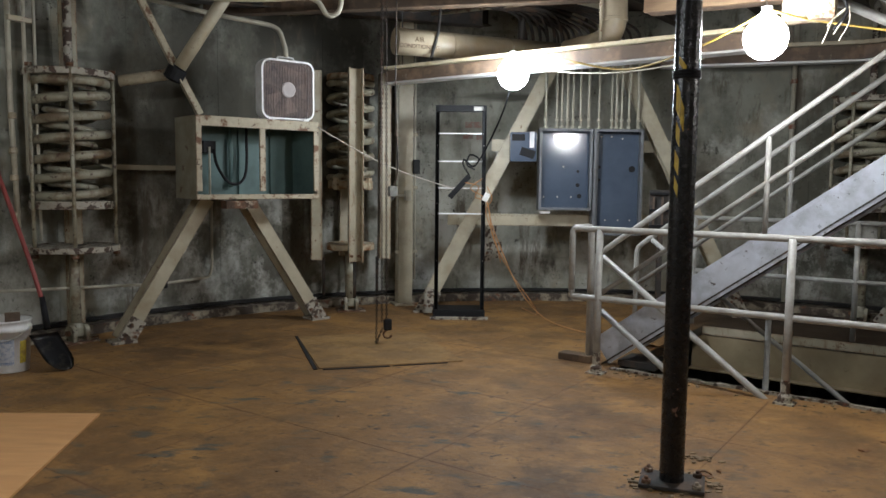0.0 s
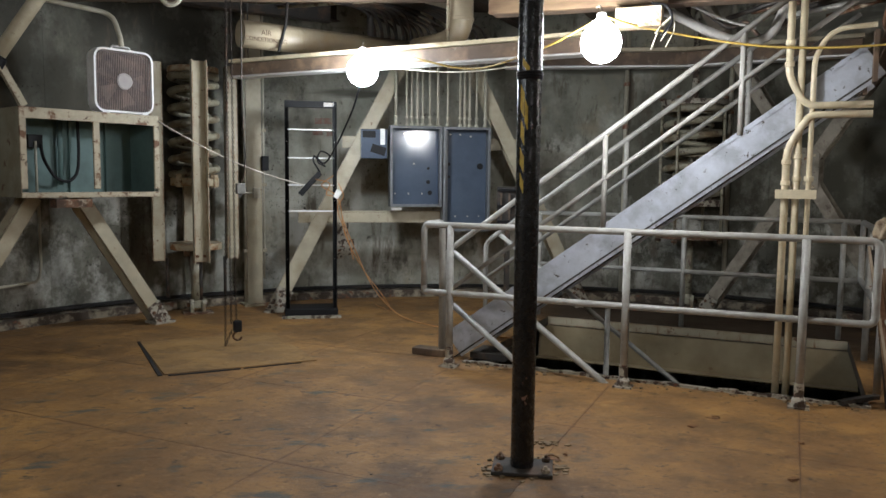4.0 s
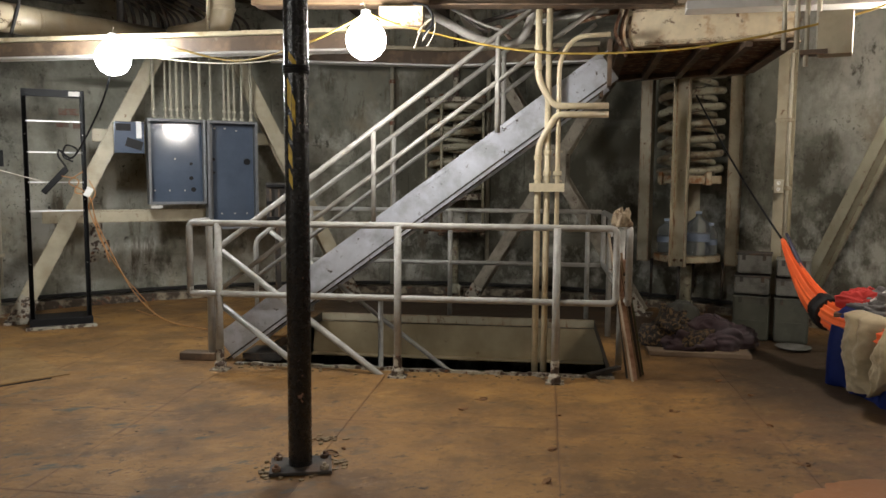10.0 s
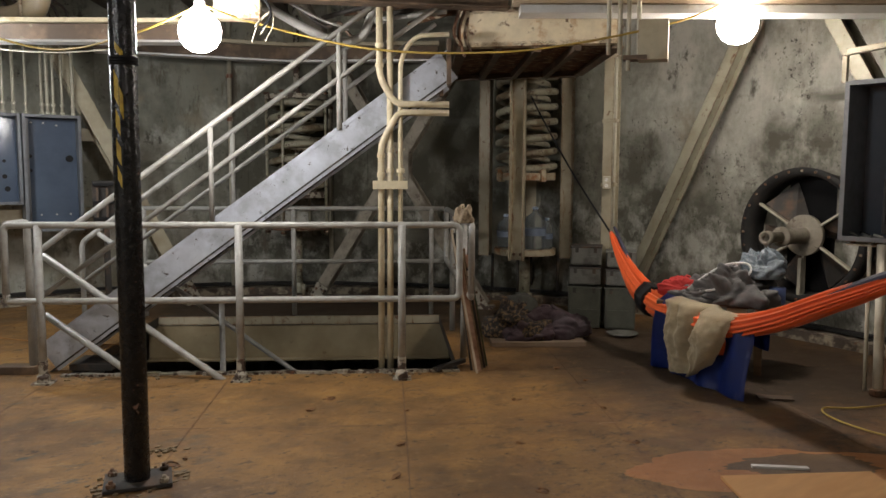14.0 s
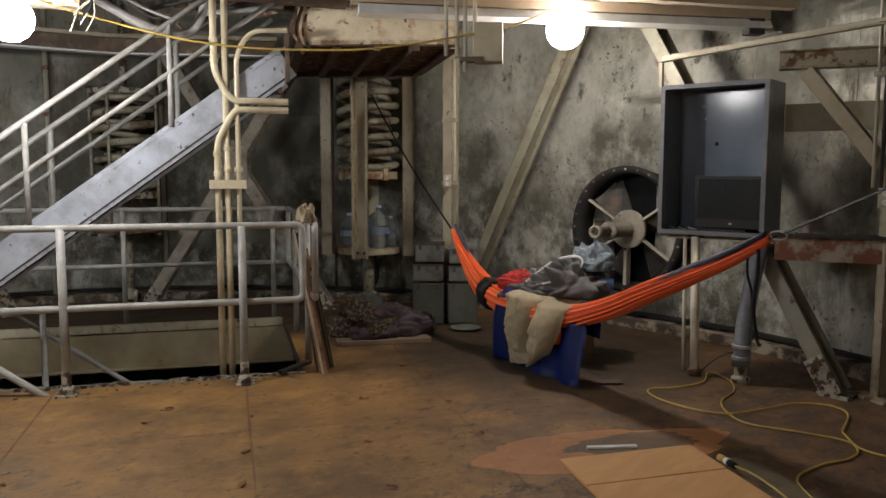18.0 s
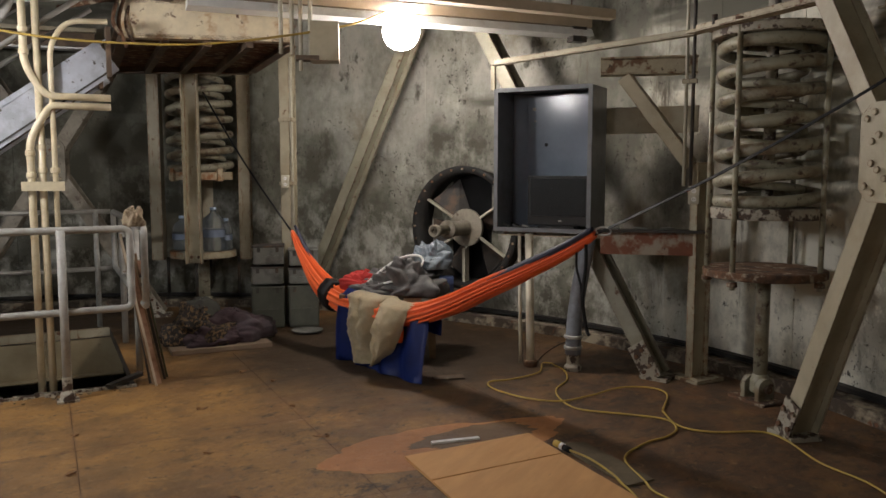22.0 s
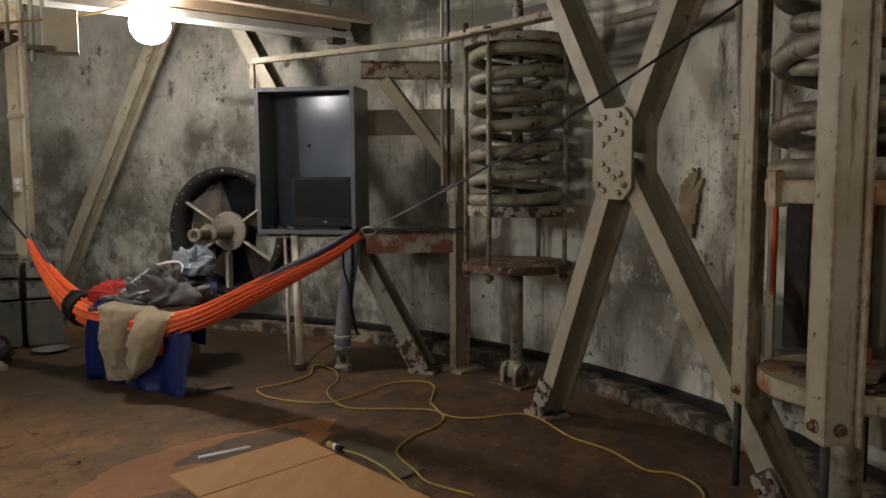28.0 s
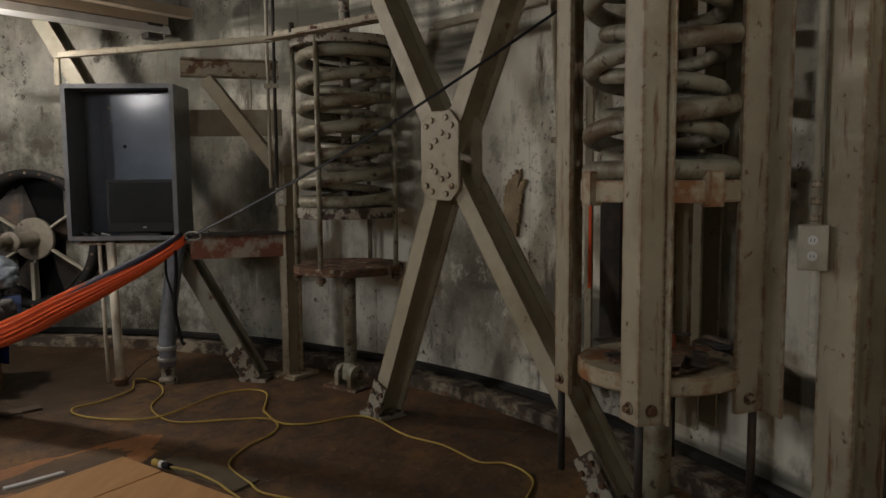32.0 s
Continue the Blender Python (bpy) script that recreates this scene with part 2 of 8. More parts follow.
KERB = mat("dirty_kerb_with_flaking_cream", (0.075, 0.055, 0.04), 0.85, 0, (0.32, 0.275, 0.20), (0.46, 0.60), 8.0, (0.16, 0.075, 0.04), (0.58, 0.64), 9.0, 0.5, 30)
CEIL = mat("sooty_deck_plate", (0.06, 0.045, 0.032), 0.8, 0, (0.06, 0.048, 0.035), (0.45, 0.7), 2.0, bump=0.2)
TILES = plain("paper_tag", (0.6, 0.58, 0.54), 0.7)
LEAF = mat("curled_brown_floor_paint", (0.25, 0.125, 0.05), 0.8, 0, (0.13, 0.07, 0.035), (0.45, 0.6), 30.0, (0.38, 0.24, 0.13), (0.6, 0.68), 50.0, 0.4)
FASCIA = mat("yellowed_cream_steel", (0.40, 0.325, 0.20), 0.5, 0, (0.25, 0.185, 0.10), (0.42, 0.66), 1.6, (0.15, 0.085, 0.04), (0.64, 0.72), 5.0, 0.12)
CHIP = mat("flaked_concrete_skin", (0.30, 0.22, 0.13), 0.9, 0, (0.16, 0.13, 0.09), (0.4, 0.7), 12.0, bump=0.5)


def glass(name, colour, rough=0.05):
    m = bpy.data.materials.new(name)
    m.use_nodes = True
    b = m.node_tree.nodes["Principled BSDF"]
    b.inputs["Base Color"].default_value = (*colour, 1)
    b.inputs["Roughness"].default_value = rough
    b.inputs["Transmission Weight"].default_value = 0.88
    b.inputs["IOR"].default_value = 1.25
    return m


CLEAR = glass("clear_plastic_bottle", (0.62, 0.68, 0.73), 0.12)


def glow(name, colour, strength):
    m = bpy.data.materials.new(name)
    m.use_nodes = True
    b = m.node_tree.nodes["Principled BSDF"]
    b.inputs["Base Color"].default_value = (0.8, 0.8, 0.8, 1)
    b.inputs["Emission Color"].default_value = (*colour, 1)
    b.inputs["Emission Strength"].default_value = strength
    return m


BULB_GLOWS = [glow("lit_bulb", c, w / (39.5 * r ** 2)) for w, r, c in zip(BULB_WATTS, BULB_R, BULB_TINT)]


def concrete():
    """Old grey-green concrete: board-wide tone changes, pale lime blooms, dark water runs, speckled flaking low down."""
    m = bpy.data.materials.new("stained_silo_concrete")
    m.use_nodes = True
    N, L = m.node_tree.nodes, m.node_tree.links
    b = N["Principled BSDF"]
    tc = N.new("ShaderNodeTexCoord")

    def nz(sc, st, det=8, ro=0.62, off=(0, 0, 0)):
        mp = N.new("ShaderNodeMapping")
        mp.inputs["Scale"].default_value, mp.inputs["Location"].default_value = st, off
        L.new(tc.outputs["Object"], mp.inputs[0])
        n = N.new("ShaderNodeTexNoise")
        n.inputs["Scale"].default_value, n.inputs["Detail"].default_value, n.inputs["Roughness"].default_value = sc, det, ro
        L.new(mp.outputs[0], n.inputs["Vector"])
        return n.outputs[0]

    def rg(src, lo, hi):
        r = N.new("ShaderNodeMapRange")
        r.inputs["From Min"].default_value, r.inputs["From Max"].default_value = lo, hi
        L.new(src, r.inputs["Value"])
        return r.outputs[0]

    def mx(f, a, c):
        x = N.new("ShaderNodeMix")
        x.data_type = "RGBA"
        L.new(f, x.inputs["Factor"])
        for s, v in ((x.inputs[6], a), (x.inputs[7], c)):
            if isinstance(v, tuple):
                s.default_value = (*v, 1)
            else:
                L.new(v, s)
        return x.outputs[2]

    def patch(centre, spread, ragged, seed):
        """A broad tone change with a ragged edge about a place on the wall."""
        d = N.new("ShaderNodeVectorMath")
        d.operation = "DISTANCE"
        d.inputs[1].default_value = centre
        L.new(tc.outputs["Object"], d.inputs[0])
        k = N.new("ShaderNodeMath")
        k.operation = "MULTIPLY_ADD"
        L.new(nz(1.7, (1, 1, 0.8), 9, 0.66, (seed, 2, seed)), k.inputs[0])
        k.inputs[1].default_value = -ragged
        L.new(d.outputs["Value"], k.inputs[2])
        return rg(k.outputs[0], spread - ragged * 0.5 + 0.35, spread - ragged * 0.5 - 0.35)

    def both(f, g):
        k = N.new("ShaderNodeMath")
        k.operation = "MULTIPLY"
        L.new(f, k.inputs[0])
        L.new(g, k.inputs[1])
        return k.outputs[0]

    col = mx(rg(nz(1.1, (1, 1, 1), 9, 0.62), 0.38, 0.62), (0.30, 0.298, 0.242), (0.20, 0.198, 0.158))
    # drifts of grime at hand size and at arm size
    col = mx(rg(nz(2.3, (1, 1, 0.8), 9, 0.68, (4, 4, 4)), 0.50, 0.70), col, (0.145, 0.142, 0.112))
    col = mx(rg(nz(2.0, (1, 1, 0.9), 9, 0.66, (5, 2, 1)), 0.53, 0.66), col, (0.43, 0.425, 0.365))
    col = mx(rg(nz(3.4, (1, 1, 0.3), 9, 0.72, (1, 9, 4)), 0.60, 0.68), col, (0.09, 0.085, 0.066))
    col = mx(rg(nz(0.9, (1, 1, 0.8), 7, 0.62, (8, 3, 2)), 0.55, 0.68), col, (0.29, 0.25, 0.175))
    # pale stretches: the bulb's glow painted by the fan, another one beside the panels
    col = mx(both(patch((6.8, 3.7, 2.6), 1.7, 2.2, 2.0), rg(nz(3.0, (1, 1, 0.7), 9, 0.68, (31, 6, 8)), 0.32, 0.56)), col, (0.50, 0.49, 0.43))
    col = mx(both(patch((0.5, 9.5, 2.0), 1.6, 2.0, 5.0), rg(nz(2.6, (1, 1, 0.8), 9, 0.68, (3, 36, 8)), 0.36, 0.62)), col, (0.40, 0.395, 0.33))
    # over the cabinet, dark grime deepened to stand in for dimmer light
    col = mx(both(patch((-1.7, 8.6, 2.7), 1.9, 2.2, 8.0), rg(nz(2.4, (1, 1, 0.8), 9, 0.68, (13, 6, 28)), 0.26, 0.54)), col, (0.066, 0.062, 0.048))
    # walls painted darker as if less lit: hammock, bracket, stair, left side, tins
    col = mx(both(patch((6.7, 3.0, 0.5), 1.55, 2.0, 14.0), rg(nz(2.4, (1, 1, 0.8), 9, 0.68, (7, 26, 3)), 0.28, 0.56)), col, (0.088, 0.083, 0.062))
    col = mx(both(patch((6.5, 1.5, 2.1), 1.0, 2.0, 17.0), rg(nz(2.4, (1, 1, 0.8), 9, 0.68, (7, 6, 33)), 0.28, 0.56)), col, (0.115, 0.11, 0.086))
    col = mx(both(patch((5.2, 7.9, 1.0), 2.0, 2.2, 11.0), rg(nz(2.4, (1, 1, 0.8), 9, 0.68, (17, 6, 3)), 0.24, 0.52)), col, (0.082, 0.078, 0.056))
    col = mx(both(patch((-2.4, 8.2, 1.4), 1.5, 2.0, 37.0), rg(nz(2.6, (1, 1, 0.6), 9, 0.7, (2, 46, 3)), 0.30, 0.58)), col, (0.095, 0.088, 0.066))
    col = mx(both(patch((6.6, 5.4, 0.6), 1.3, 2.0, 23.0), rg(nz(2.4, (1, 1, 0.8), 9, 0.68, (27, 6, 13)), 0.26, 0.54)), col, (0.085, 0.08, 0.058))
    col = mx(rg(nz(4.3, (1, 1, 0.8), 9, 0.7, (3, 1, 7)), 0.585, 0.66), col, (0.085, 0.08, 0.062))
    # lime bloom rising from the foot of the wall
    sx = N.new("ShaderNodeSeparateXYZ")
    L.new(tc.outputs["Object"], sx.inputs[0])
    lime = N.new("ShaderNodeMath")
    lime.operation = "MULTIPLY"
    L.new(rg(nz(3.1, (1, 1, 0.8), 9, 0.7, (11, 5, 3)), 0.47, 0.62), lime.inputs[0])
    L.new(rg(sx.outputs[2], 1.7, 0.9), lime.inputs[1])
    col = mx(lime.outputs[0], col, (0.43, 0.42, 0.37))
    col = mx(rg(nz(2.1, (1, 1, 0.6), 8, 0.68, (2, 14, 6)), 0.59, 0.68), col, (0.10, 0.092, 0.07))
    # a stretch that was once whitewashed, worn off in ragged patches
    ww = N.new("ShaderNodeVectorMath")
    ww.operation = "DISTANCE"
    ww.inputs[1].default_value = (4.6, -0.9, 1.2)
    L.new(tc.outputs["Object"], ww.inputs[0])
    wm = N.new("ShaderNodeMath")
    wm.operation = "MULTIPLY_ADD"
    L.new(nz(1.5, (1, 1, 0.6), 9, 0.66, (9, 9, 2)), wm.inputs[0])
    wm.inputs[1].default_value = -5.0
    L.new(ww.outputs["Value"], wm.inputs[2])
    wf_ = N.new("ShaderNodeMath")
    wf_.operation = "MULTIPLY"
    L.new(rg(wm.outputs[0], 0.7, -0.5), wf_.inputs[0])
    L.new(rg(nz(3.6, (1, 1, 0.7), 9, 0.7, (14, 6, 8)), 0.33, 0.52), wf_.inputs[1])
    col = mx(wf_.outputs[0], col, (0.72, 0.69, 0.58))
    col = mx(both(patch((5.02, -0.50, 0.78), 0.36, 0.75, 41.0), rg(nz(7.0, (1, 1, 0.8), 9, 0.76, (7, 16, 3)), 0.38, 0.46)), col, (0.16, 0.135, 0.095))
    col = mx(both(patch((4.75, -0.72, 1.05), 0.5, 0.8, 44.0), rg(nz(19.0, (1, 1, 1), 9, 0.78, (9, 1, 3)), 0.56, 0.60)), col, (0.12, 0.10, 0.07))
    col = mx(rg(nz(2.6, (1, 1, 0.22), 9, 0.7, (21, 3, 5)), 0.60, 0.67), col, (0.12, 0.10, 0.072))
    # horizontal cast joints, and pitting that comes in clusters
    col = mx(rg(nz(2.6, (0.12, 0.12, 1), 4, 0.5, (7, 2, 0)), 0.60, 0.66), col, (0.12, 0.115, 0.09))
    clu = N.new("ShaderNodeMath")
    clu.operation = "MULTIPLY"
    L.new(rg(nz(24, (1, 1, 1), 8, 0.75, (2, 2, 2)), 0.58, 0.61), clu.inputs[0])
    L.new(rg(nz(1.3, (1, 1, 1), 5, 0.6, (6, 8, 1)), 0.50, 0.58), clu.inputs[1])
    col = mx(clu.outputs[0], col, (0.045, 0.04, 0.03))
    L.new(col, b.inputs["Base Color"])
    b.inputs["Roughness"].default_value = 0.82
    bp = N.new("ShaderNodeBump")
    bp.inputs["Strength"].default_value, bp.inputs["Distance"].default_value = 0.6, 0.012
    L.new(nz(11, (1, 1, 1), 12, 0.76), bp.inputs["Height"])
    L.new(bp.outputs[0], b.inputs["Normal"])
    return m


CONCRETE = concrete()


ALONG_XY, ACROSS_XY = (0.819, -0.574, 0.0), (0.574, 0.819, 0.0)


def floor_mat(name, tones, oily=None):
    """Steel deck under rust-brown dust: broad ochre to umber drifts, dark oily scuffs, pale scrapes."""
    m = bpy.data.materials.new(name)
    m.use_nodes = True
    N, L = m.node_tree.nodes, m.node_tree.links
    b = N["Principled BSDF"]
    tc = N.new("ShaderNodeNewGeometry")

    def nz(sc, st=(1, 1, 1), det=9, ro=0.62, off=(0, 0, 0), rz=0.6):
        mp = N.new("ShaderNodeMapping")
        mp.inputs["Scale"].default_value, mp.inputs["Location"].default_value = st, off
        mp.inputs["Rotation"].default_value = (0, 0, rz)
        L.new(tc.outputs["Position"], mp.inputs[0])
        n = N.new("ShaderNodeTexNoise")
        n.inputs["Scale"].default_value, n.inputs["Detail"].default_value, n.inputs["Roughness"].default_value = sc, det, ro
        L.new(mp.outputs[0], n.inputs["Vector"])
        return n.outputs[0]

    def rg(src, lo, hi):
        r = N.new("ShaderNodeMapRange")
        r.inputs["From Min"].default_value, r.inputs["From Max"].default_value = lo, hi
        L.new(src, r.inputs["Value"])
        return r.outputs[0]

    def mx(f, a, c):
        x = N.new("ShaderNodeMix")
        x.data_type = "RGBA"
        L.new(f, x.inputs["Factor"])
        for s, v in ((x.inputs[6], a), (x.inputs[7], c)):
            if isinstance(v, tuple):
                s.default_value = (*v, 1)
            else:
                L.new(v, s)
        return x.outputs[2]

    a, d, o, k, p = tones
    col = mx(rg(nz(0.8), 0.38, 0.64), a, d)
    col = mx(rg(nz(1.5, (1, 1.1, 1), off=(4, 1, 0)), 0.46, 0.66), col, o)
    col = mx(rg(nz(2.4, (1, 1.2, 1), ro=0.70, off=(9, 5, 0)), 0.52, 0.70), col, d)
    col = mx(rg(nz(3.4, (1, 1.3, 1), ro=0.72, off=(2, 7, 0)), 0.635, 0.70), col, k)
    col = mx(rg(nz(2.7, (1.4, 1, 1), ro=0.72, off=(6, 3, 0)), 0.62, 0.76), col, p)
    col = mx(rg(nz(9.0, (1, 1.2, 1), ro=0.75, off=(1, 4, 0)), 0.56, 0.72), col, d)
    col = mx(rg(nz(4.7, (1, 1.1, 1), ro=0.74, off=(3, 11, 0), rz=0.2), 0.54, 0.72), col, o)
    col = mx(rg(nz(16.0, ro=0.78, off=(7, 2, 0), rz=0.9), 0.58, 0.72), col, p)
    worn = nz(6.0, (1, 1.3, 1), ro=0.8, off=(5, 5, 0), rz=0.4)
    col = mx(rg(worn, 0.58, 0.61), col, d)
    col = mx(rg(nz(11.0, (1, 1.5, 1), ro=0.8, off=(8, 1, 0), rz=1.3), 0.63, 0.655), col, p)
    col = mx(rg(nz(7.5, (1, 2.2, 1), ro=0.76, off=(2, 15, 0), rz=0.6), 0.635, 0.66), col, k)
    col = mx(rg(nz(38, off=(1, 1, 0)), 0.60, 0.70), col, k)
    if oily is not None:
        # rust that has bled out of the plate joints
        for direction, first, pitch in ((ALONG_XY, 2.46, 1.22), (ACROSS_XY, 0.20, 1.22)):
            dt = N.new("ShaderNodeVectorMath")
            dt.operation = "DOT_PRODUCT"
            dt.inputs[1].default_value = direction
            L.new(tc.outputs["Position"], dt.inputs[0])
            ad = N.new("ShaderNodeMath")
            ad.operation = "MULTIPLY_ADD"
            ad.inputs[1].default_value = 1.0 / pitch
            ad.inputs[2].default_value = -(direction[0] * 1.17 + direction[1] * 5.79 + first) / pitch + 20.0
            L.new(dt.outputs["Value"], ad.inputs[0])
            pp = N.new("ShaderNodeMath")
            pp.operation = "PINGPONG"
            pp.inputs[1].default_value = 0.5
            L.new(ad.outputs[0], pp.inputs[0])
            br = N.new("ShaderNodeMath")
            br.operation = "MULTIPLY_ADD"
            br.inputs[1].default_value = -0.055
            L.new(nz(3.0, ro=0.7, off=(7, 1, 0)), br.inputs[0])
            L.new(pp.outputs[0], br.inputs[2])
            col = mx(rg(br.outputs[0], -0.016, -0.034), col, (0.15, 0.07, 0.03))
        # a broad dark soaked patch with ragged edges, and grey-blue bare scuffs elsewhere
        dm = N.new("ShaderNodeVectorMath")
        dm.operation = "DISTANCE"
        dm.inputs[1].default_value = oily
        L.new(tc.outputs["Position"], dm.inputs[0])
        sm = N.new("ShaderNodeMath")
        sm.operation = "MULTIPLY_ADD"
        L.new(nz(1.6, (1, 1.6, 1), ro=0.68, off=(3, 8, 0)), sm.inputs[0])
        sm.inputs[1].default_value = -4.5
        L.new(dm.outputs["Value"], sm.inputs[2])
        wet = N.new("ShaderNodeMath")
        wet.operation = "MULTIPLY"
        L.new(rg(sm.outputs[0], 0.35, -0.75), wet.inputs[0])
        L.new(rg(nz(2.3, (1.2, 1, 1), ro=0.66, off=(5, 9, 0), rz=1.2), 0.28, 0.48), wet.inputs[1])
        col = mx(wet.outputs[0], col, (0.066, 0.038, 0.021))
        col = mx(rg(nz(6.5, (1, 1.4, 1), ro=0.74, off=(15, 2, 0), rz=0.9), 0.575, 0.63), col, (0.185, 0.105, 0.048))
        col = mx(rg(nz(13.0, (1, 1.5, 1), ro=0.78, off=(4, 12, 0), rz=0.3), 0.62, 0.65), col, (0.27, 0.165, 0.085))
        col = mx(rg(nz(5.0, (1, 1.8, 1), ro=0.76, off=(19, 12, 0), rz=1.1), 0.60, 0.63), col, (0.06, 0.036, 0.02))
        # red-brown rust dust over the far side of the deck
        rd = N.new("ShaderNodeVectorMath")
        rd.operation = "DISTANCE"
        rd.inputs[1].default_value = (5.0, 1.4, 0.0)
        L.new(tc.outputs["Position"], rd.inputs[0])
        rn = N.new("ShaderNodeMath")
        rn.operation = "MULTIPLY_ADD"
        L.new(nz(1.3, ro=0.7, off=(8, 33, 0)), rn.inputs[0])
        rn.inputs[1].default_value = -2.0
        L.new(rd.outputs["Value"], rn.inputs[2])
        rm = N.new("ShaderNodeMath")
        rm.operation = "MULTIPLY"
        L.new(rg(rn.outputs[0], 2.4, 0.6), rm.inputs[0])
        L.new(rg(nz(4.0, (1, 1.4, 1), ro=0.74, off=(18, 3, 0)), 0.44, 0.62), rm.inputs[1])
        col = mx(rm.outputs[0], col, (0.165, 0.078, 0.032))
        # black oil blots and pale scrapes where the dust has been walked off
        for seed, size, lo, hi, tone in ((51, 3.2, 0.55, 0.62, (0.040, 0.024, 0.014)), (57, 6.5, 0.57, 0.63, (0.045, 0.028, 0.016)), (63, 9.0, 0.60, 0.66, (0.27, 0.165, 0.085))):
            bl = N.new("ShaderNodeMath")
            bl.operation = "MULTIPLY"
            L.new(rg(rn.outputs[0], 2.0, 1.0), bl.inputs[0])
            L.new(rg(nz(size, (1, 1.5, 1), ro=0.76, off=(seed, 3, 0), rz=0.9), lo, hi), bl.inputs[1])
            col = mx(bl.outputs[0], col, tone)
        # painted shade: dark floor under the hammock, by the bedding, behind the stair
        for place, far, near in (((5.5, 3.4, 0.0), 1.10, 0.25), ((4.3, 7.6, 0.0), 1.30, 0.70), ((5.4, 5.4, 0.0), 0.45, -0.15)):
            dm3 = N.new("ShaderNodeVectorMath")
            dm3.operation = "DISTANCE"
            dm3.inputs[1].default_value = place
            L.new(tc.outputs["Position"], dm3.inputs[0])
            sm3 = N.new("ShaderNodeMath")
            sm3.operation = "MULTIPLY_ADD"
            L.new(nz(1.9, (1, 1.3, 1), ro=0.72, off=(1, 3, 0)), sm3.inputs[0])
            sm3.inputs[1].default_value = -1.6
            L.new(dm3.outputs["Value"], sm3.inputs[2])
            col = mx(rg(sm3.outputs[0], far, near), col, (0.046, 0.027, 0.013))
        col = mx(rg(nz(7.5, (1, 1.6, 1), ro=0.76, off=(25, 2, 0), rz=0.5), 0.60, 0.66), col, (0.10, 0.053, 0.023))
        col = mx(rg(nz(14.0, (1, 1.5, 1), ro=0.8, off=(31, 12, 0), rz=0.2), 0.585, 0.66), col, (0.34, 0.205, 0.105))
        col = mx(rg(nz(19.0, (1, 1.9, 1), ro=0.8, off=(11, 42, 0), rz=0.8), 0.60, 0.64), col, (0.07, 0.04, 0.022))
        dm2 = N.new("ShaderNodeVectorMath")
        dm2.operation = "DISTANCE"
        dm2.inputs[1].default_value = (-0.4, 4.2, 0.0)
        L.new(tc.outputs["Position"], dm2.inputs[0])
        sc = N.new("ShaderNodeMath")
        sc.operation = "MULTIPLY"
        L.new(rg(nz(2.6, (1, 2.2, 1), ro=0.66, off=(12, 3, 0)), 0.57, 0.64), sc.inputs[0])
        L.new(rg(dm2.outputs["Value"], 2.7, 1.2), sc.inputs[1])
        col = mx(sc.outputs[0], col, (0.085, 0.078, 0.064))
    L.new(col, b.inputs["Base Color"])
    rr = N.new("ShaderNodeMapRange")
    rr.inputs["To Min"].default_value, rr.inputs["To Max"].default_value = 0.42, 0.8
    L.new(nz(4.0, off=(3, 3, 0)), rr.inputs["Value"])
    L.new(rr.outputs[0], b.inputs["Roughness"])
    bp = N.new("ShaderNodeBump")
    bp.inputs["Strength"].default_value, bp.inputs["Distance"].default_value = 0.85, 0.012
    L.new(nz(14, det=12, ro=0.72), bp.inputs["Height"])
    L.new(bp.outputs[0], b.inputs["Normal"])
    return m


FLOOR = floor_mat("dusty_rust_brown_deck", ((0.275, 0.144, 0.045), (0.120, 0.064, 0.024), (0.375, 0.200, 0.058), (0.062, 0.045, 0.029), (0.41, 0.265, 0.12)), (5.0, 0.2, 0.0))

# ---- building helpers ----
def add_prism(bm, pts, z0, z1):
    """An upright prism on a flat outline."""
    lo = [bm.verts.new((x, y, z0)) for x, y in pts]
    hi = [bm.verts.new((x, y, z1)) for x, y in pts]
    n = len(pts)
    bm.faces.new(hi)
    bm.faces.new(lo[::-1])
    for i in range(n):
        bm.faces.new((lo[i], lo[(i + 1) % n], hi[(i + 1) % n], hi[i]))


def frame_of(a, b, up=(0, 0, 1)):
    """Axes of a bar from a to b: across, up-ish, along."""
    a, b = Vector(a), Vector(b)
    w = (b - a).normalized()
    u = Vector(up)
    if abs(w.dot(u)) > 0.98:
        u = Vector((0, 1, 0)) if abs(w.y) < 0.9 else Vector((1, 0, 0))
    s = w.cross(u).normalized()
    return s, s.cross(w).normalized(), w


def add_section(bm, a, b, outline, up=(0, 0, 1)):
    """A bar of any flat section between two points; the outline is in (across, up)."""
    s, v, w = frame_of(a, b, up)
    a, b = Vector(a), Vector(b)
    r0 = [bm.verts.new(a + s * x + v * y) for x, y in outline]
    r1 = [bm.verts.new(b + s * x + v * y) for x, y in outline]
    n = len(outline)
    for i in range(n):
        bm.faces.new((r0[i], r0[(i + 1) % n], r1[(i + 1) % n], r1[i]))
    bm.faces.new(r0[::-1])
    bm.faces.new(r1)


def rect(w, h):
    c = min(w, h) * 0.08
    x, y = w / 2, h / 2
    return [(-x + c, -y), (x - c, -y), (x, -y + c), (x, y - c), (x - c, y), (-x + c, y), (-x, y - c), (-x, -y + c)]


def sharp(w, h):
    x, y = w / 2, h / 2
    return [(-x, -y), (x, -y), (x, y), (-x, y)]


def chan(w, h, t=0.012):
    """A channel: web of width w, flanges h deep, open towards -up."""
    x = w / 2
    return [(-x, -h), (-x + t, -h), (-x + t, -t), (x - t, -t), (x - t, -h), (x, -h), (x, 0), (-x, 0)]


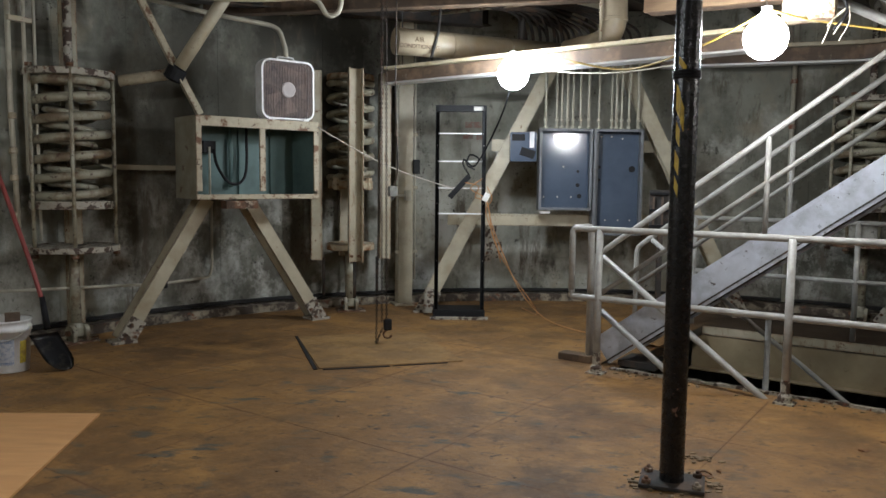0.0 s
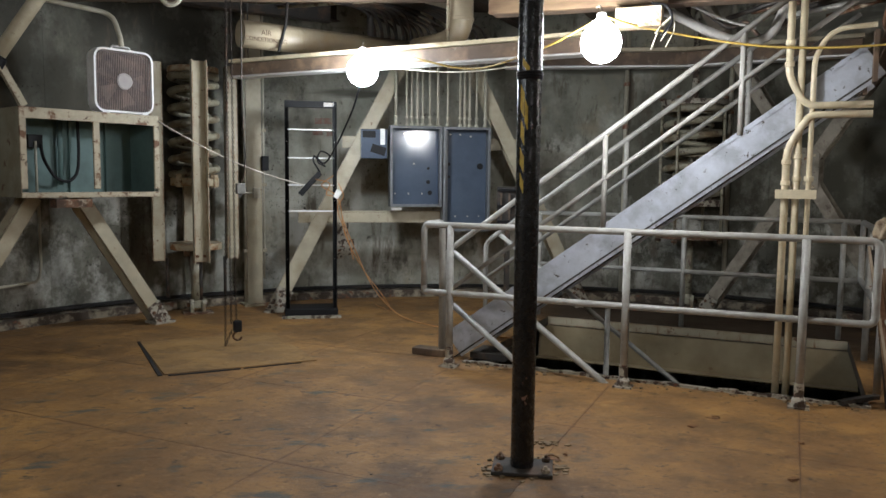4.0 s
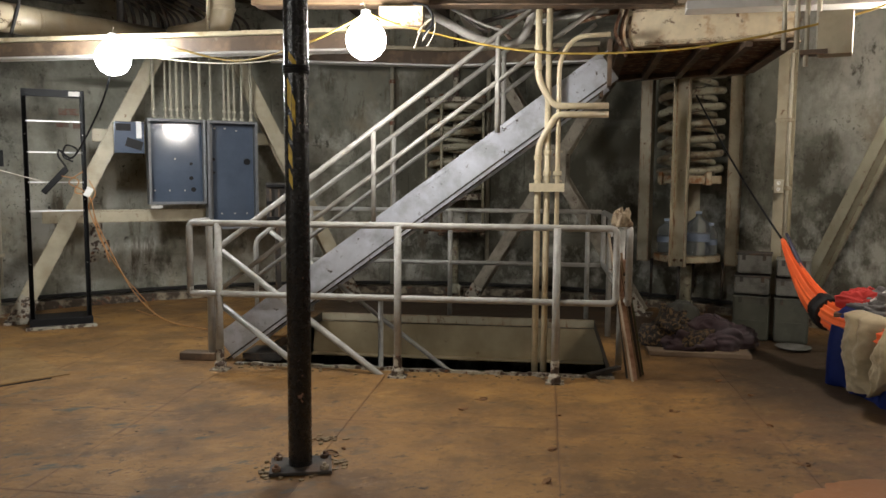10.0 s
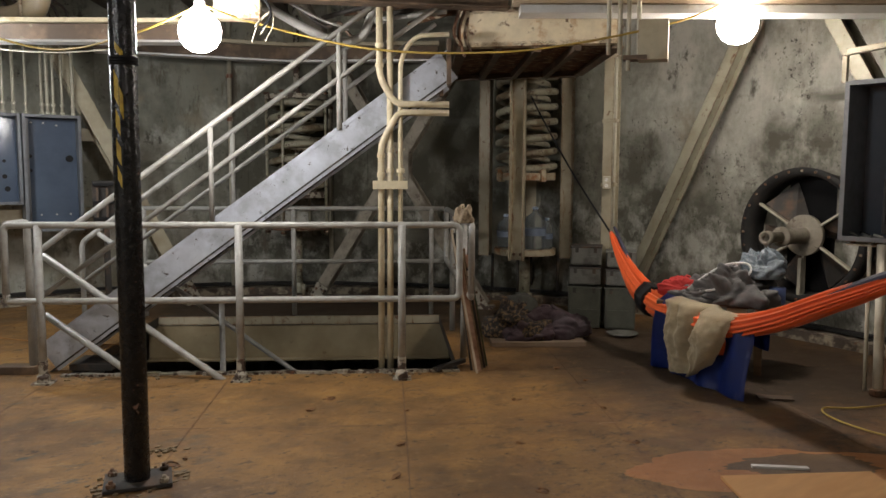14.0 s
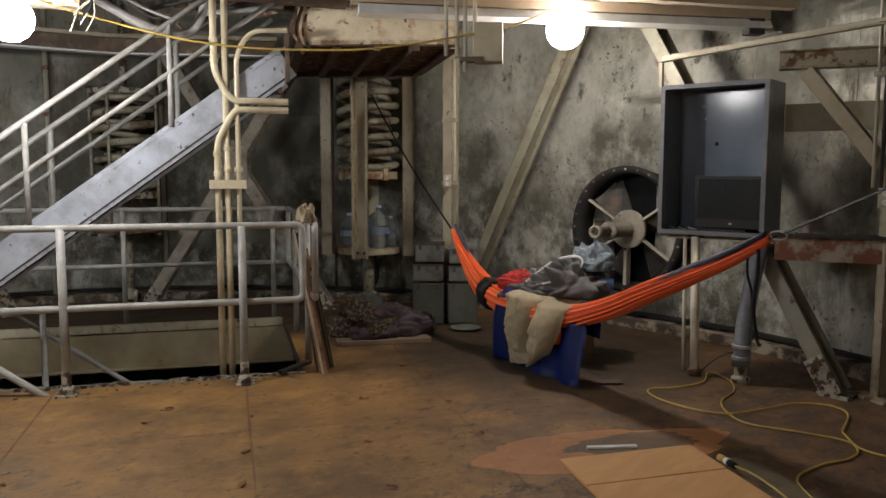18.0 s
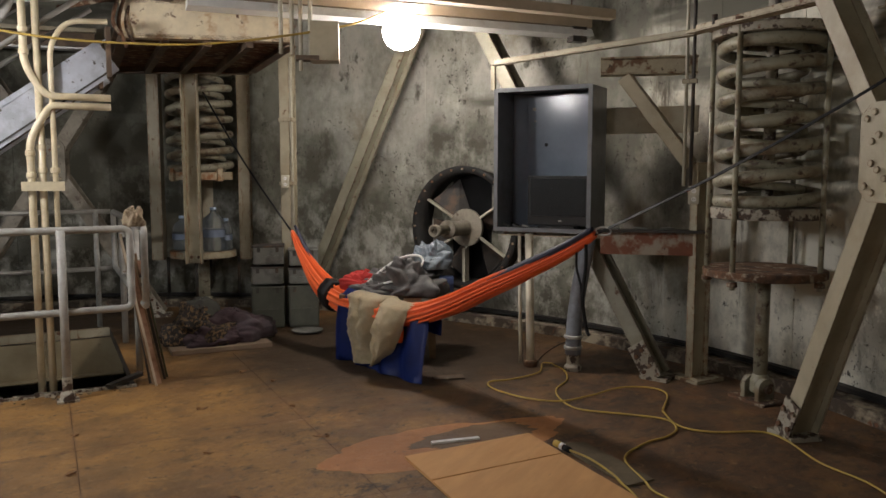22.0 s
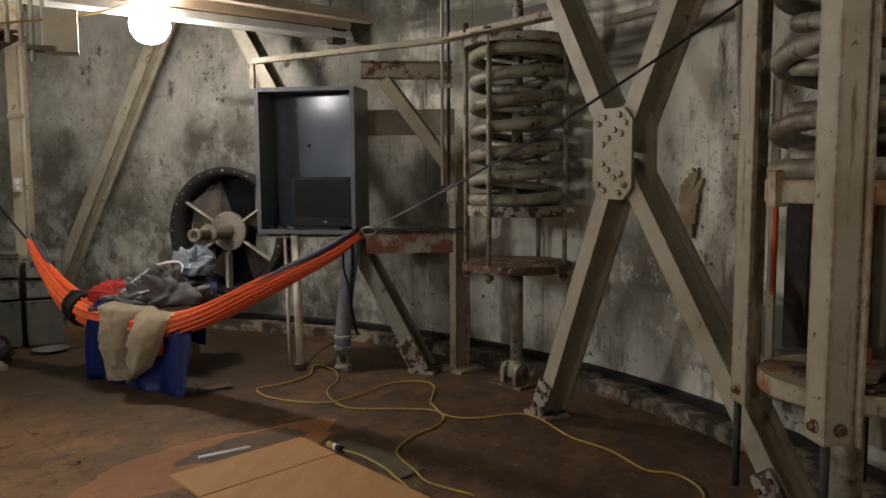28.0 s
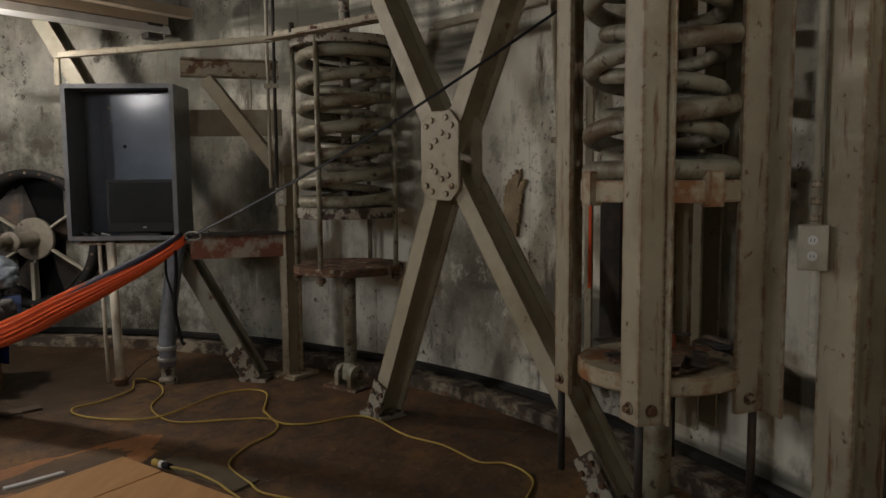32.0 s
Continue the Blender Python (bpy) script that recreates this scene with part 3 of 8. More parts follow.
def ibeam(w, h, t=0.012):
    x, y, k = w / 2, h / 2, t / 2
    return [(-x, -y), (x, -y), (x, -y + t), (k, -y + t), (k, y - t), (x, y - t), (x, y), (-x, y), (-x, y - t), (-k, y - t), (-k, -y + t), (-x, -y + t)]


def angle_iron(w, h, t=0.01):
    return [(0, 0), (w, 0), (w, t), (t, t), (t, h), (0, h)]


def add_box(bm, c, size, rz=0.0, m=None, bev=0.0):
    r = bmesh.ops.create_cube(bm, size=1.0)
    vs = r["verts"]
    M = Matrix.Translation(c) @ (m if m is not None else Matrix.Rotation(rz, 4, "Z")) @ Matrix.Diagonal((*size, 1))
    bmesh.ops.transform(bm, matrix=M, verts=vs)
    if bev:
        es = list({e for v in vs for e in v.link_edges})
        bmesh.ops.bevel(bm, geom=es, offset=bev, segments=2, affect="EDGES", profile=0.6)


def add_tube(bm, pts, r, n=10, cap=True, closed=False):
    """A round bar swept along a line of points."""
    P = [Vector(p) for p in pts]
    m = len(P)
    rings = []
    nrm = None
    for i, p in enumerate(P):
        if closed:
            w = (P[(i + 1) % m] - P[i - 1]).normalized()
        else:
            w = (P[min(i + 1, m - 1)] - P[max(i - 1, 0)]).normalized()
        if nrm is None:
            ref = Vector((0, 0, 1)) if abs(w.z) < 0.9 else Vector((1, 0, 0))
            nrm = (ref - w * ref.dot(w)).normalized()
        else:
            nrm = (nrm - w * nrm.dot(w)).normalized()
        bi = w.cross(nrm)
        rad = r[i] if isinstance(r, (list, tuple)) else r
        rings.append([bm.verts.new(p + (nrm * math.cos(2 * math.pi * k / n) + bi * math.sin(2 * math.pi * k / n)) * rad) for k in range(n)])
    last = m if closed else m - 1
    for i in range(last):
        a, b = rings[i], rings[(i + 1) % m]
        for k in range(n):
            f = bm.faces.new((a[k], a[(k + 1) % n], b[(k + 1) % n], b[k]))
            f.smooth = True
    if cap and not closed:
        bm.faces.new(rings[0][::-1])
        bm.faces.new(rings[-1])


def arc_pts(pts, r=0.08, n=6):
    """Round the corners of a line of points."""
    P = [Vector(p) for p in pts]
    out = [P[0]]
    for a, b, c in zip(P, P[1:], P[2:]):
        ra = min(r, (a - b).length * 0.45, (c - b).length * 0.45)
        s, e = b + (a - b).normalized() * ra, b + (c - b).normalized() * ra
        for i in range(n + 1):
            t = i / n
            out.append(s * (1 - t) ** 2 + b * 2 * t * (1 - t) + e * t * t)
    out.append(P[-1])
    return out


def smooth_line(pts, n=8):
    """A smooth line through points."""
    P = [Vector(p) for p in pts]
    P = [P[0] * 2 - P[1]] + P + [P[-1] * 2 - P[-2]]
    out = []
    for i in range(1, len(P) - 2):
        p0, p1, p2, p3 = P[i - 1:i + 3]
        for k in range(n):
            t = k / n
            out.append(0.5 * (2 * p1 + (p2 - p0) * t + (2 * p0 - 5 * p1 + 4 * p2 - p3) * t * t + (3 * p1 - p0 - 3 * p2 + p3) * t ** 3))
    out.append(P[-2])
    return out


def add_lathe(bm, profile, n=32, m=None):
    """A turned body: (radius, height) pairs about z."""
    rings = []
    for r, z in profile:
        rings.append([bm.verts.new((r * math.cos(2 * math.pi * k / n), r * math.sin(2 * math.pi * k / n), z)) for k in range(n)])
    for a, b in zip(rings, rings[1:]):
        for k in range(n):
            f = bm.faces.new((a[k], a[(k + 1) % n], b[(k + 1) % n], b[k]))
            f.smooth = len(profile) > 5
    if profile[0][0] > 1e-4:
        bm.faces.new(rings[0][::-1])
    if profile[-1][0] > 1e-4:
        bm.faces.new(rings[-1])
    if m is not None:
        vs = [v for ring in rings for v in ring]
        bmesh.ops.transform(bm, matrix=m, verts=vs)


def disc(r, z0, z1, c=0.006):
    return [(r - c, z0), (r, z0 + c), (r, z1 - c), (r - c, z1)]


def root_of(ob):
    while ob.parent is not None:
        ob = ob.parent
    return ob


def part(name, bm, material, parent, label="", local=False):
    """Link a bmesh as one mesh under a thing or a part. Built in world places unless local."""
    if not local:
        bm.transform(root_of(parent).matrix_basis.inverted())
    bmesh.ops.recalc_face_normals(bm, faces=bm.faces)
    me = bpy.data.meshes.new(name)
    bm.to_mesh(me)
    bm.free()
    me.materials.append(material)
    ob = new(name, me)
    ob.parent = parent
    return tagged(ob, label)


def thing(name, label, category, place=(0, 0, 0), rz=0.0, group="", kind=""):
    ob = new(name)
    ob.empty_display_size = 0.1
    ob.matrix_basis = Matrix.Translation(place) @ Matrix.Rotation(rz, 4, "Z")
    return tagged(ob, label, category, group, kind)


def single(name, bm, material, label, category, place=(0, 0, 0), kind="", group=""):
    """A thing that is one mesh, built in world places."""
    bm.transform(Matrix.Translation(place).inverted())
    bmesh.ops.recalc_face_normals(bm, faces=bm.faces)
    me = bpy.data.meshes.new(name)
    bm.to_mesh(me)
    bm.free()
    me.materials.append(material)
    ob = new(name, me)
    ob.location = place
    return tagged(ob, label, category, group, kind)


def B():
    return bmesh.new()


def tube_part(name, pts, r, material, parent, n=10, label="", local=False):
    bm = B()
    add_tube(bm, pts, r, n)
    return part(name, bm, material, parent, label, local)


def bar_part(name, a, b, outline, material, parent, up=(0, 0, 1), label="", local=False):
    bm = B()
    add_section(bm, a, b, outline, up)
    return part(name, bm, material, parent, label, local)


def box_part(name, c, size, material, parent, rz=0.0, label="", local=False, bev=0.0, m=None):
    bm = B()
    add_box(bm, c, size, rz, m, bev)
    return part(name, bm, material, parent, label, local)


# ---- plan ----
CX, CY = 1.255, 3.844       # middle of the round room
R_WALL, R_KERB = 5.66, 5.48
H_DECK = 3.45
RAIL_A = Vector((1.17, 5.79, 0))
ALONG, ACROSS = Vector((0.819, -0.574, 0)), Vector((0.574, 0.819, 0))


def sw(s, w, z=0.0):
    """A place by the stair opening: metres along its front rail, across it, and up."""
    return RAIL_A + ALONG * s + ACROSS * w + Vector((0, 0, z))


def polar(r, deg, z=0.0):
    return Vector((CX + r * math.cos(radians(deg)), CY + r * math.sin(radians(deg)), z))


def bearing(x, y):
    return math.degrees(math.atan2(y - CY, x - CX))

# ---- large structure ----
def ring_wall(name, r0, r1, z0, z1, material, label, n=144, wobble=0.0):
    bm = B()
    rows = [(r0, z0), (r0, z1), (r1, z1), (r1, z0)]
    cols = []
    for k in range(n):
        a = 2 * math.pi * k / n
        off = wobble * noise.noise((math.cos(a) * 9, math.sin(a) * 9, z0)) if wobble else 0
        cols.append([bm.verts.new((CX + (r + (off if r == r0 else 0)) * math.cos(a), CY + (r + (off if r == r0 else 0)) * math.sin(a), z)) for r, z in rows])
    for k in range(n):
        a, b = cols[k], cols[(k + 1) % n]
        for i in range(4):
            bm.faces.new((a[i], b[i], b[(i + 1) % 4], a[(i + 1) % 4]))
    return single(name, bm, material, label, name.split("_")[0], kind="structure")


def board_wall():
    """The round wall, cast against upright boards: each board stands a little in or out of the next."""
    bm = B()
    rnd = random.Random(4)
    n, zs = 150, (-3.2, 0.0, 0.7, 1.4, 2.1, 2.8, 3.5)
    edges = []
    for k in range(n):
        a0, a1 = 2 * math.pi * k / n, 2 * math.pi * (k + 0.985) / n
        off = rnd.uniform(-0.003, 0.003)
        for a in (a0, a1):
            r = R_WALL + off
            edges.append([bm.verts.new((CX + r * math.cos(a), CY + r * math.sin(a), z)) for z in zs])
    m = len(edges)
    for k in range(m):
        a, b = edges[k], edges[(k + 1) % m]
        for i in range(len(zs) - 1):
            bm.faces.new((a[i], a[i + 1], b[i + 1], b[i]))
    outer = [[bm.verts.new((CX + 6.02 * math.cos(2 * math.pi * k / n), CY + 6.02 * math.sin(2 * math.pi * k / n), z)) for z in (-3.2, 3.5)] for k in range(n)]
    for k in range(n):
        a, b = outer[k], outer[(k + 1) % n]
        bm.faces.new((a[0], b[0], b[1], a[1]))
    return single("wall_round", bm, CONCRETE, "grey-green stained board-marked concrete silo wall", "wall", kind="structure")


board_wall()
ring_wall("kerb_ring", R_KERB, R_WALL + 0.01, -0.02, 0.082, KERB, "low flaking cream kerb along the wall foot", wobble=0.02)
ring_wall("trim_dark_band", R_WALL - 0.06, R_WALL + 0.012, 0.100, 0.132, RUBBER, "black tarred band above the kerb", wobble=0.01)

OPEN_S, OPEN_W = (0.05, 2.88), (0.20, 2.50)


def clip_circle(pts, r):
    """The part of a flat convex outline inside the round room."""
    n = 72
    out = pts
    for k in range(n):
        a = 2 * math.pi * (k + 0.5) / n
        nx, ny = math.cos(a), math.sin(a)
        src, out = out, []
        for i in range(len(src)):
            p, q = src[i], src[(i + 1) % len(src)]
            dp = (p[0] - CX) * nx + (p[1] - CY) * ny - r
            dq = (q[0] - CX) * nx + (q[1] - CY) * ny - r
            if dp <= 0:
                out.append(p)
            if dp * dq < 0:
                t = dp / (dp - dq)
                out.append((p[0] + (q[0] - p[0]) * t, p[1] + (q[1] - p[1]) * t))
        if len(out) < 3:
            return []
    return out


def cut_opening(s0, s1, w0, w1):
    """A deck plate in (along, across), less the stair opening."""
    (a, b), (c, d) = OPEN_S, OPEN_W
    if s1 <= a or s0 >= b or w1 <= c or w0 >= d:
        return [(s0, s1, w0, w1)]
    out = []
    if w0 < c:
        out.append((s0, s1, w0, c))
    if w1 > d:
        out.append((s0, s1, d, w1))
    lo, hi = max(w0, c), min(w1, d)
    if s0 < a:
        out.append((s0, a, lo, hi))
    if s1 > b:
        out.append((b, s1, lo, hi))
    return out


PLATES = []
s_lines = [2.46 + 1.22 * k for k in range(-8, 7)]
w_lines = [0.20 - 1.22 * k for k in range(9, 0, -1)] + [0.20, 1.35, 2.50, 3.72, 4.94]
for s0, s1 in zip(s_lines, s_lines[1:]):
    for w0, w1 in zip(w_lines, w_lines[1:]):
        PLATES += cut_opening(s0, s1, w0, w1)


def plate_outline(s0, s1, w0, w1, gap, r):
    return clip_circle([tuple(sw(s, w)[:2]) for s, w in ((s0 + gap, w0 + gap), (s1 - gap, w0 + gap), (s1 - gap, w1 - gap), (s0 + gap, w1 - gap))], r)


bm = B()
for p in PLATES:
    o = plate_outline(*p, 0.0, R_WALL + 0.05)
    if o:
        add_prism(bm, o, -0.09, -0.012)
floor = single("floor", bm, DARK_STEEL, "dark steel decking under the dusty floor plates", "floor", kind="structure")

# deck above, its joists and the pit below
bm = B()
add_prism(bm, [tuple(polar(6.0, 5 * k)[:2]) for k in range(72)], H_DECK, H_DECK + 0.1)
for k in range(-5, 6):
    c = Vector((CX, CY, 0)) + ALONG * (k * 0.95)
    half = math.sqrt(max(5.6 ** 2 - (k * 0.95) ** 2, 0.2))
    add_section(bm, c - ACROSS * half + Vector((0, 0, H_DECK - 0.1)), c + ACROSS * half + Vector((0, 0, H_DECK - 0.1)), ibeam(0.11, 0.2))
single("ceiling", bm, CEIL, "sooty steel deck and joists of the level above", "ceiling", kind="structure")
bm = B()
add_prism(bm, [tuple(polar(6.0, 5 * k)[:2]) for k in range(72)], -3.2, -3.1)
single("floor_below", bm, DARK_STEEL, "unlit floor of the level below", "floor", kind="structure")

# steel round the stair opening
bm = B()
add_section(bm, sw(-0.05, 2.52, -0.265), sw(2.98, 2.52, -0.265), sharp(0.02, 0.33))
add_section(bm, sw(-0.05, 2.47, -0.437), sw(2.98, 2.47, -0.437), sharp(0.12, 0.012))
single("trim_opening_beam", bm, FASCIA, "cream steel beam along the back of the stair opening", "beam", kind="structure")
bm = B()
add_section(bm, sw(0.0, 2.505, -0.045), sw(2.9, 2.505, -0.045), sharp(0.012, 0.085))
single("trim_opening_edge", bm, CHANNEL, "rust-spotted cream edge angle of the opening", "edge trim", kind="structure")
bm = B()
rnd = random.Random(8)
for k in range(46):
    s0 = 0.05 + 2.83 * k / 46
    add_box(bm, sw(s0 + 0.03, 0.185 + rnd.uniform(-0.012, 0.012), 0.008), (0.066, 0.03 + rnd.uniform(0, 0.03), 0.012 + rnd.uniform(0, 0.02)), math.atan2(ALONG.y, ALONG.x))
add_section(bm, sw(0.05, 0.205, -0.05), sw(2.88, 0.205, -0.05), sharp(0.012, 0.1))
single("trim_opening_front", bm, PEELED, "rusty scaling lip along the front of the stair opening", "edge trim", kind="structure")


# ---- crib columns and braces ----
def plate_bolts(bm, c, u, v, n, places, r=0.018, h=0.022):
    for x, y in places:
        p = Vector(c) + Vector(u) * x + Vector(v) * y
        add_tube(bm, [p, p + Vector(n) * h], r, 6)


def x_brace(p, q, mid_z, label, top_z=H_DECK, width=0.12, gusset=True, stop_z=None, paint=CREAM, share=0.5, arms=None, deep=0.19, back=0.0):
    """Two crossed beams in one upright plane with a bolted plate where they meet."""
    p, q = Vector(p), Vector(q)
    u = (q - p).normalized()
    nrm = Vector((u.y, -u.x, 0))
    if nrm.dot(Vector((CX, CY, 0)) - p) < 0:
        nrm = -nrm
    mid = p.lerp(q, share) + Vector((0, 0, mid_z))
    root = thing("cross_brace", label, "brace", tuple((p + q) / 2), group="crossed braces round the wall")
    k = (top_z - mid_z) / mid_z
    for name, foot, other in (("brace_leg", p, q), ("brace_leg", q, p)):
        top = mid + (mid - foot) * k
        if arms is not None:
            way = arms[0 if foot is p else 1]
            top = mid + (u * way[0] + Vector((0, 0, way[1]))) * ((top_z - mid_z) / way[1])
        off = nrm * ((-0.02 if foot is p else -0.024) - back)
        # lower and upper half, a wide-flange section with the flange to the room
        a, b = foot + Vector((0, 0, 0.02)), mid
        head = mid - (mid - a).normalized() * 0.03 if stop_z is None else a + (mid - a) * ((stop_z - a.z) / (mid.z - a.z))
        bar_part("brace_leg", a + off, head + off, ibeam(width, deep), paint, root, nrm)
        if stop_z is None:
            bar_part("brace_arm", mid + (top - mid).normalized() * 0.03 + off, top + off, ibeam(width, deep), paint, root, nrm)
        # the foot: a shoe plate bolted down, flaking
        bm = B()
        d = (mid - foot).normalized()
        add_section(bm, foot + nrm * (deep / 2 - back) + Vector((0, 0, 0.01)), foot + nrm * (deep / 2 - back) + d * 0.24, sharp(width + 0.02, 0.014), nrm)
        add_box(bm, foot - nrm * back + Vector((0, 0, 0.012)), (0.21, 0.20, 0.024), math.atan2(u.y, u.x))
        shoe = part("shoe_plate", bm, PEELED, root, "flaking white shoe plate with bolts")
        for x, z in ((-0.04, 0.17), (0.04, 0.19), (-0.035, 0.07), (0.04, 0.09)):
            bm = B()
            plate_bolts(bm, foot + nrm * (deep / 2 + 0.007 - back), d.cross(nrm), d, nrm, [(x, z)], 0.015, 0.016)
            part("bolt", bm, RUST, shoe)
    if gusset:
        for side in (1, -1):
            bm = B()
            c = mid + nrm * (side * (deep / 2 - 0.014) - back)
            w, h, cc = 0.145, 0.23, 0.06
            out = [(-w, -h + cc), (-w + cc, -h), (w - cc, -h), (w, -h + cc), (w, h - cc), (w - cc, h), (-w + cc, h), (-w, h - cc)]
            f0 = [bm.verts.new(c + u * x + Vector((0, 0, y))) for x, y in out]
            f1 = [bm.verts.new(c + u * x + Vector((0, 0, y)) + nrm * side * 0.014) for x, y in out]
            bm.faces.new(f0)
            bm.faces.new(f1[::-1])
            for i in range(8):
                bm.faces.new((f0[i], f0[(i + 1) % 8], f1[(i + 1) % 8], f1[i]))
            g = part("gusset_plate", bm, paint, root, "eight-cornered plate with rusty bolts")
            if side == 1:
                for sy in (1, -1):
                    for x, y in ((-0.10, 0.155), (-0.055, 0.185), (0.055, 0.195), (0.098, 0.155), (0.07, 0.10), (0.02, 0.12), (-0.025, 0.08), (-0.065, 0.05)):
                        bm = B()
                        plate_bolts(bm, c + nrm * 0.014, u, (0, 0, 1), nrm, [(x, y * sy)], 0.0165, 0.012)
                        part("bolt", bm, CREAM_RUST, g)
    return root


x_brace((-2.80, 6.71, 0), (-1.30, 7.97, 0), 1.56, "cream steel braces rising to the open cabinet", gusset=False, stop_z=1.25)
x_brace((4.572, 0.273, 0), (3.258, -0.825, 0), 1.542, "crossed cream steel braces with bolted centre plate", width=0.10, deep=0.17, back=0.055, share=0.3672, arms=((0.366, 0.719), (-0.548, 0.885)))
x_brace(polar(4.95, 51), polar(4.95, 28.5), 1.55, "crossed grimy steel braces in shade behind the stair", paint=DUSTY)


def chevron(p, q, apex, label, width=0.15, paint=CREAM):
    """Two braces leaning together from the floor to the deck."""
    p, q, apex = Vector(p), Vector(q), Vector(apex)
    u = (q - p).normalized()
    nrm = Vector((u.y, -u.x, 0))
    if nrm.dot(Vector((CX, CY, 0)) - p) < 0:
        nrm = -nrm
    root = thing("leaning_brace", label, "brace", tuple((p + q) / 2), group="leaning braces round the wall")
    for foot in (p, q):
        d = (apex - foot).normalized()
        bar_part("brace_leg", foot + Vector((0, 0, 0.03)), foot + d * ((H_DECK - 0.05) / d.z), ibeam(width, 0.15), paint, root, nrm)
        bm = B()
        add_section(bm, foot + nrm * 0.085 + Vector((0, 0, 0.01)), foot + nrm * 0.085 + d * 0.28, sharp(width + 0.02, 0.014), nrm)
        add_box(bm, foot + Vector((0, 0, 0.012)), (0.20, 0.20, 0.024), math.atan2(u.y, u.x))
        shoe = part("shoe_plate", bm, PEELED, root, "flaking white shoe plate")
        for x, z in ((-0.03, 0.08), (0.03, 0.10), (-0.03, 0.20), (0.03, 0.22)):
            bm = B()
            plate_bolts(bm, foot + nrm * 0.092, d.cross(nrm), d, nrm, [(x, z)], 0.015, 0.016)
            part("bolt", bm, RUST, shoe)
    return root


chevron((-0.21, 8.47, 0), (3.22, 8.36, 0), (1.60, 8.80, 3.5), "pair of cream leaning braces behind the grey panels")
chevron((6.27, 4.92, 0), (5.50, 1.17, 0), (6.32, 3.31, 3.4), "pair of cream leaning braces either side of the fan opening", 0.115, GRIMY_CREAM)


def column(x, y, label, w=0.15, z1=H_DECK, conduits=(), paint=CHANNEL):
    """A wide-flange column against the wall with small pipes clamped along it."""
    deg = bearing(x, y)
    inward = (Vector((CX, CY, 0)) - Vector((x, y, 0))).normalized()
    root = thing("steel_column", label, "column", (x, y, 0))
    bar_part("post", (x, y, 0.02), (x, y, z1), ibeam(w, 0.15), paint, root, inward)
    box_part("base_plate", (x, y, 0.012), (0.26, 0.26, 0.024), CREAM_RUST, root, radians(deg))
    side = Vector((-inward.y, inward.x, 0))
    for off, r in conduits:
        c = Vector((x, y, 0)) + inward * 0.06 + side * off
        pipe = tube_part("conduit", [c + Vector((0, 0, 0.3)), c + Vector((0, 0, z1))], r, PALE_CONDUIT, root, 8)
        for z in (0.62, 1.35, 1.95, 2.55):
            box_part("clamp", c + Vector((0, 0, z)), (0.06, 0.05, 0.035), CREAM, pipe, radians(deg))
    return root


column(-0.45, 8.95, "cream steel column with clamped pipes", 0.17, conduits=((-0.10, 0.014), (0.11, 0.012)), paint=CREAM)
column(5.97, 4.82, "cream steel column with thin conduits", 0.10, conduits=((0.065, 0.016), (0.02, 0.014), (-0.03, 0.014)), paint=CREAM)
column(5.60, 0.93, "short rust-streaked steel upright", 0.065, z1=1.52)
column(-3.25, 6.84, "pale steel upright behind the coil spring", 0.08)
column(2.66, -1.525, "cream steel column close to the wall", 0.17)

# ---- shock springs round the wall ----
def add_coil(bm, radius, wire, z0, z1, turns, n=10, per=26, hand=1, phase=0.0):
    pts = []
    total = int(turns * per)
    flat = 0.55
    for i in range(total + 1):
        a = 2 * math.pi * i / per
        u = i / per
        # dead turns at both ends lie flat
        v = min(max((u - flat) / (turns - 2 * flat), 0), 1)
        pts.append((radius * math.cos(hand * a + phase), radius * math.sin(hand * a + phase), z0 + wire + (z1 - z0 - 2 * wire) * v))
    add_tube(bm, pts, wire, n)


def clevis(root, local=True):
    for x in (-0.06, 0.06):
        bm = B()
        add_box(bm, (x, -0.02, 0.045), (0.036, 0.13, 0.09), 0, None, 0.008)
        add_lathe(bm, [(0.02, -0.018), (0.066, -0.018), (0.066, 0.018), (0.02, 0.018), (0.02, -0.018)], 20, Matrix.Translation((x, -0.02, 0.088)) @ Matrix.Rotation(radians(90), 4, "Y"))
        part("foot_lug", bm, SPRING_PAINT, root, "flaking round lug", True)
    bm = B()
    add_lathe(bm, [(0.05, 0.05), (0.062, 0.06), (0.062, 0.13), (0.046, 0.17)], 18)
    part("foot_boss", bm, SPRING_PAINT, root, "", True)
    tube_part("foot_pin", [(-0.105, -0.02, 0.088), (0.105, -0.02, 0.088)], 0.024, RUST, root, 10, local=True)
    box_part("foot_base", (0, -0.02, 0.008), (0.30, 0.20, 0.016), RUST, root, local=True)


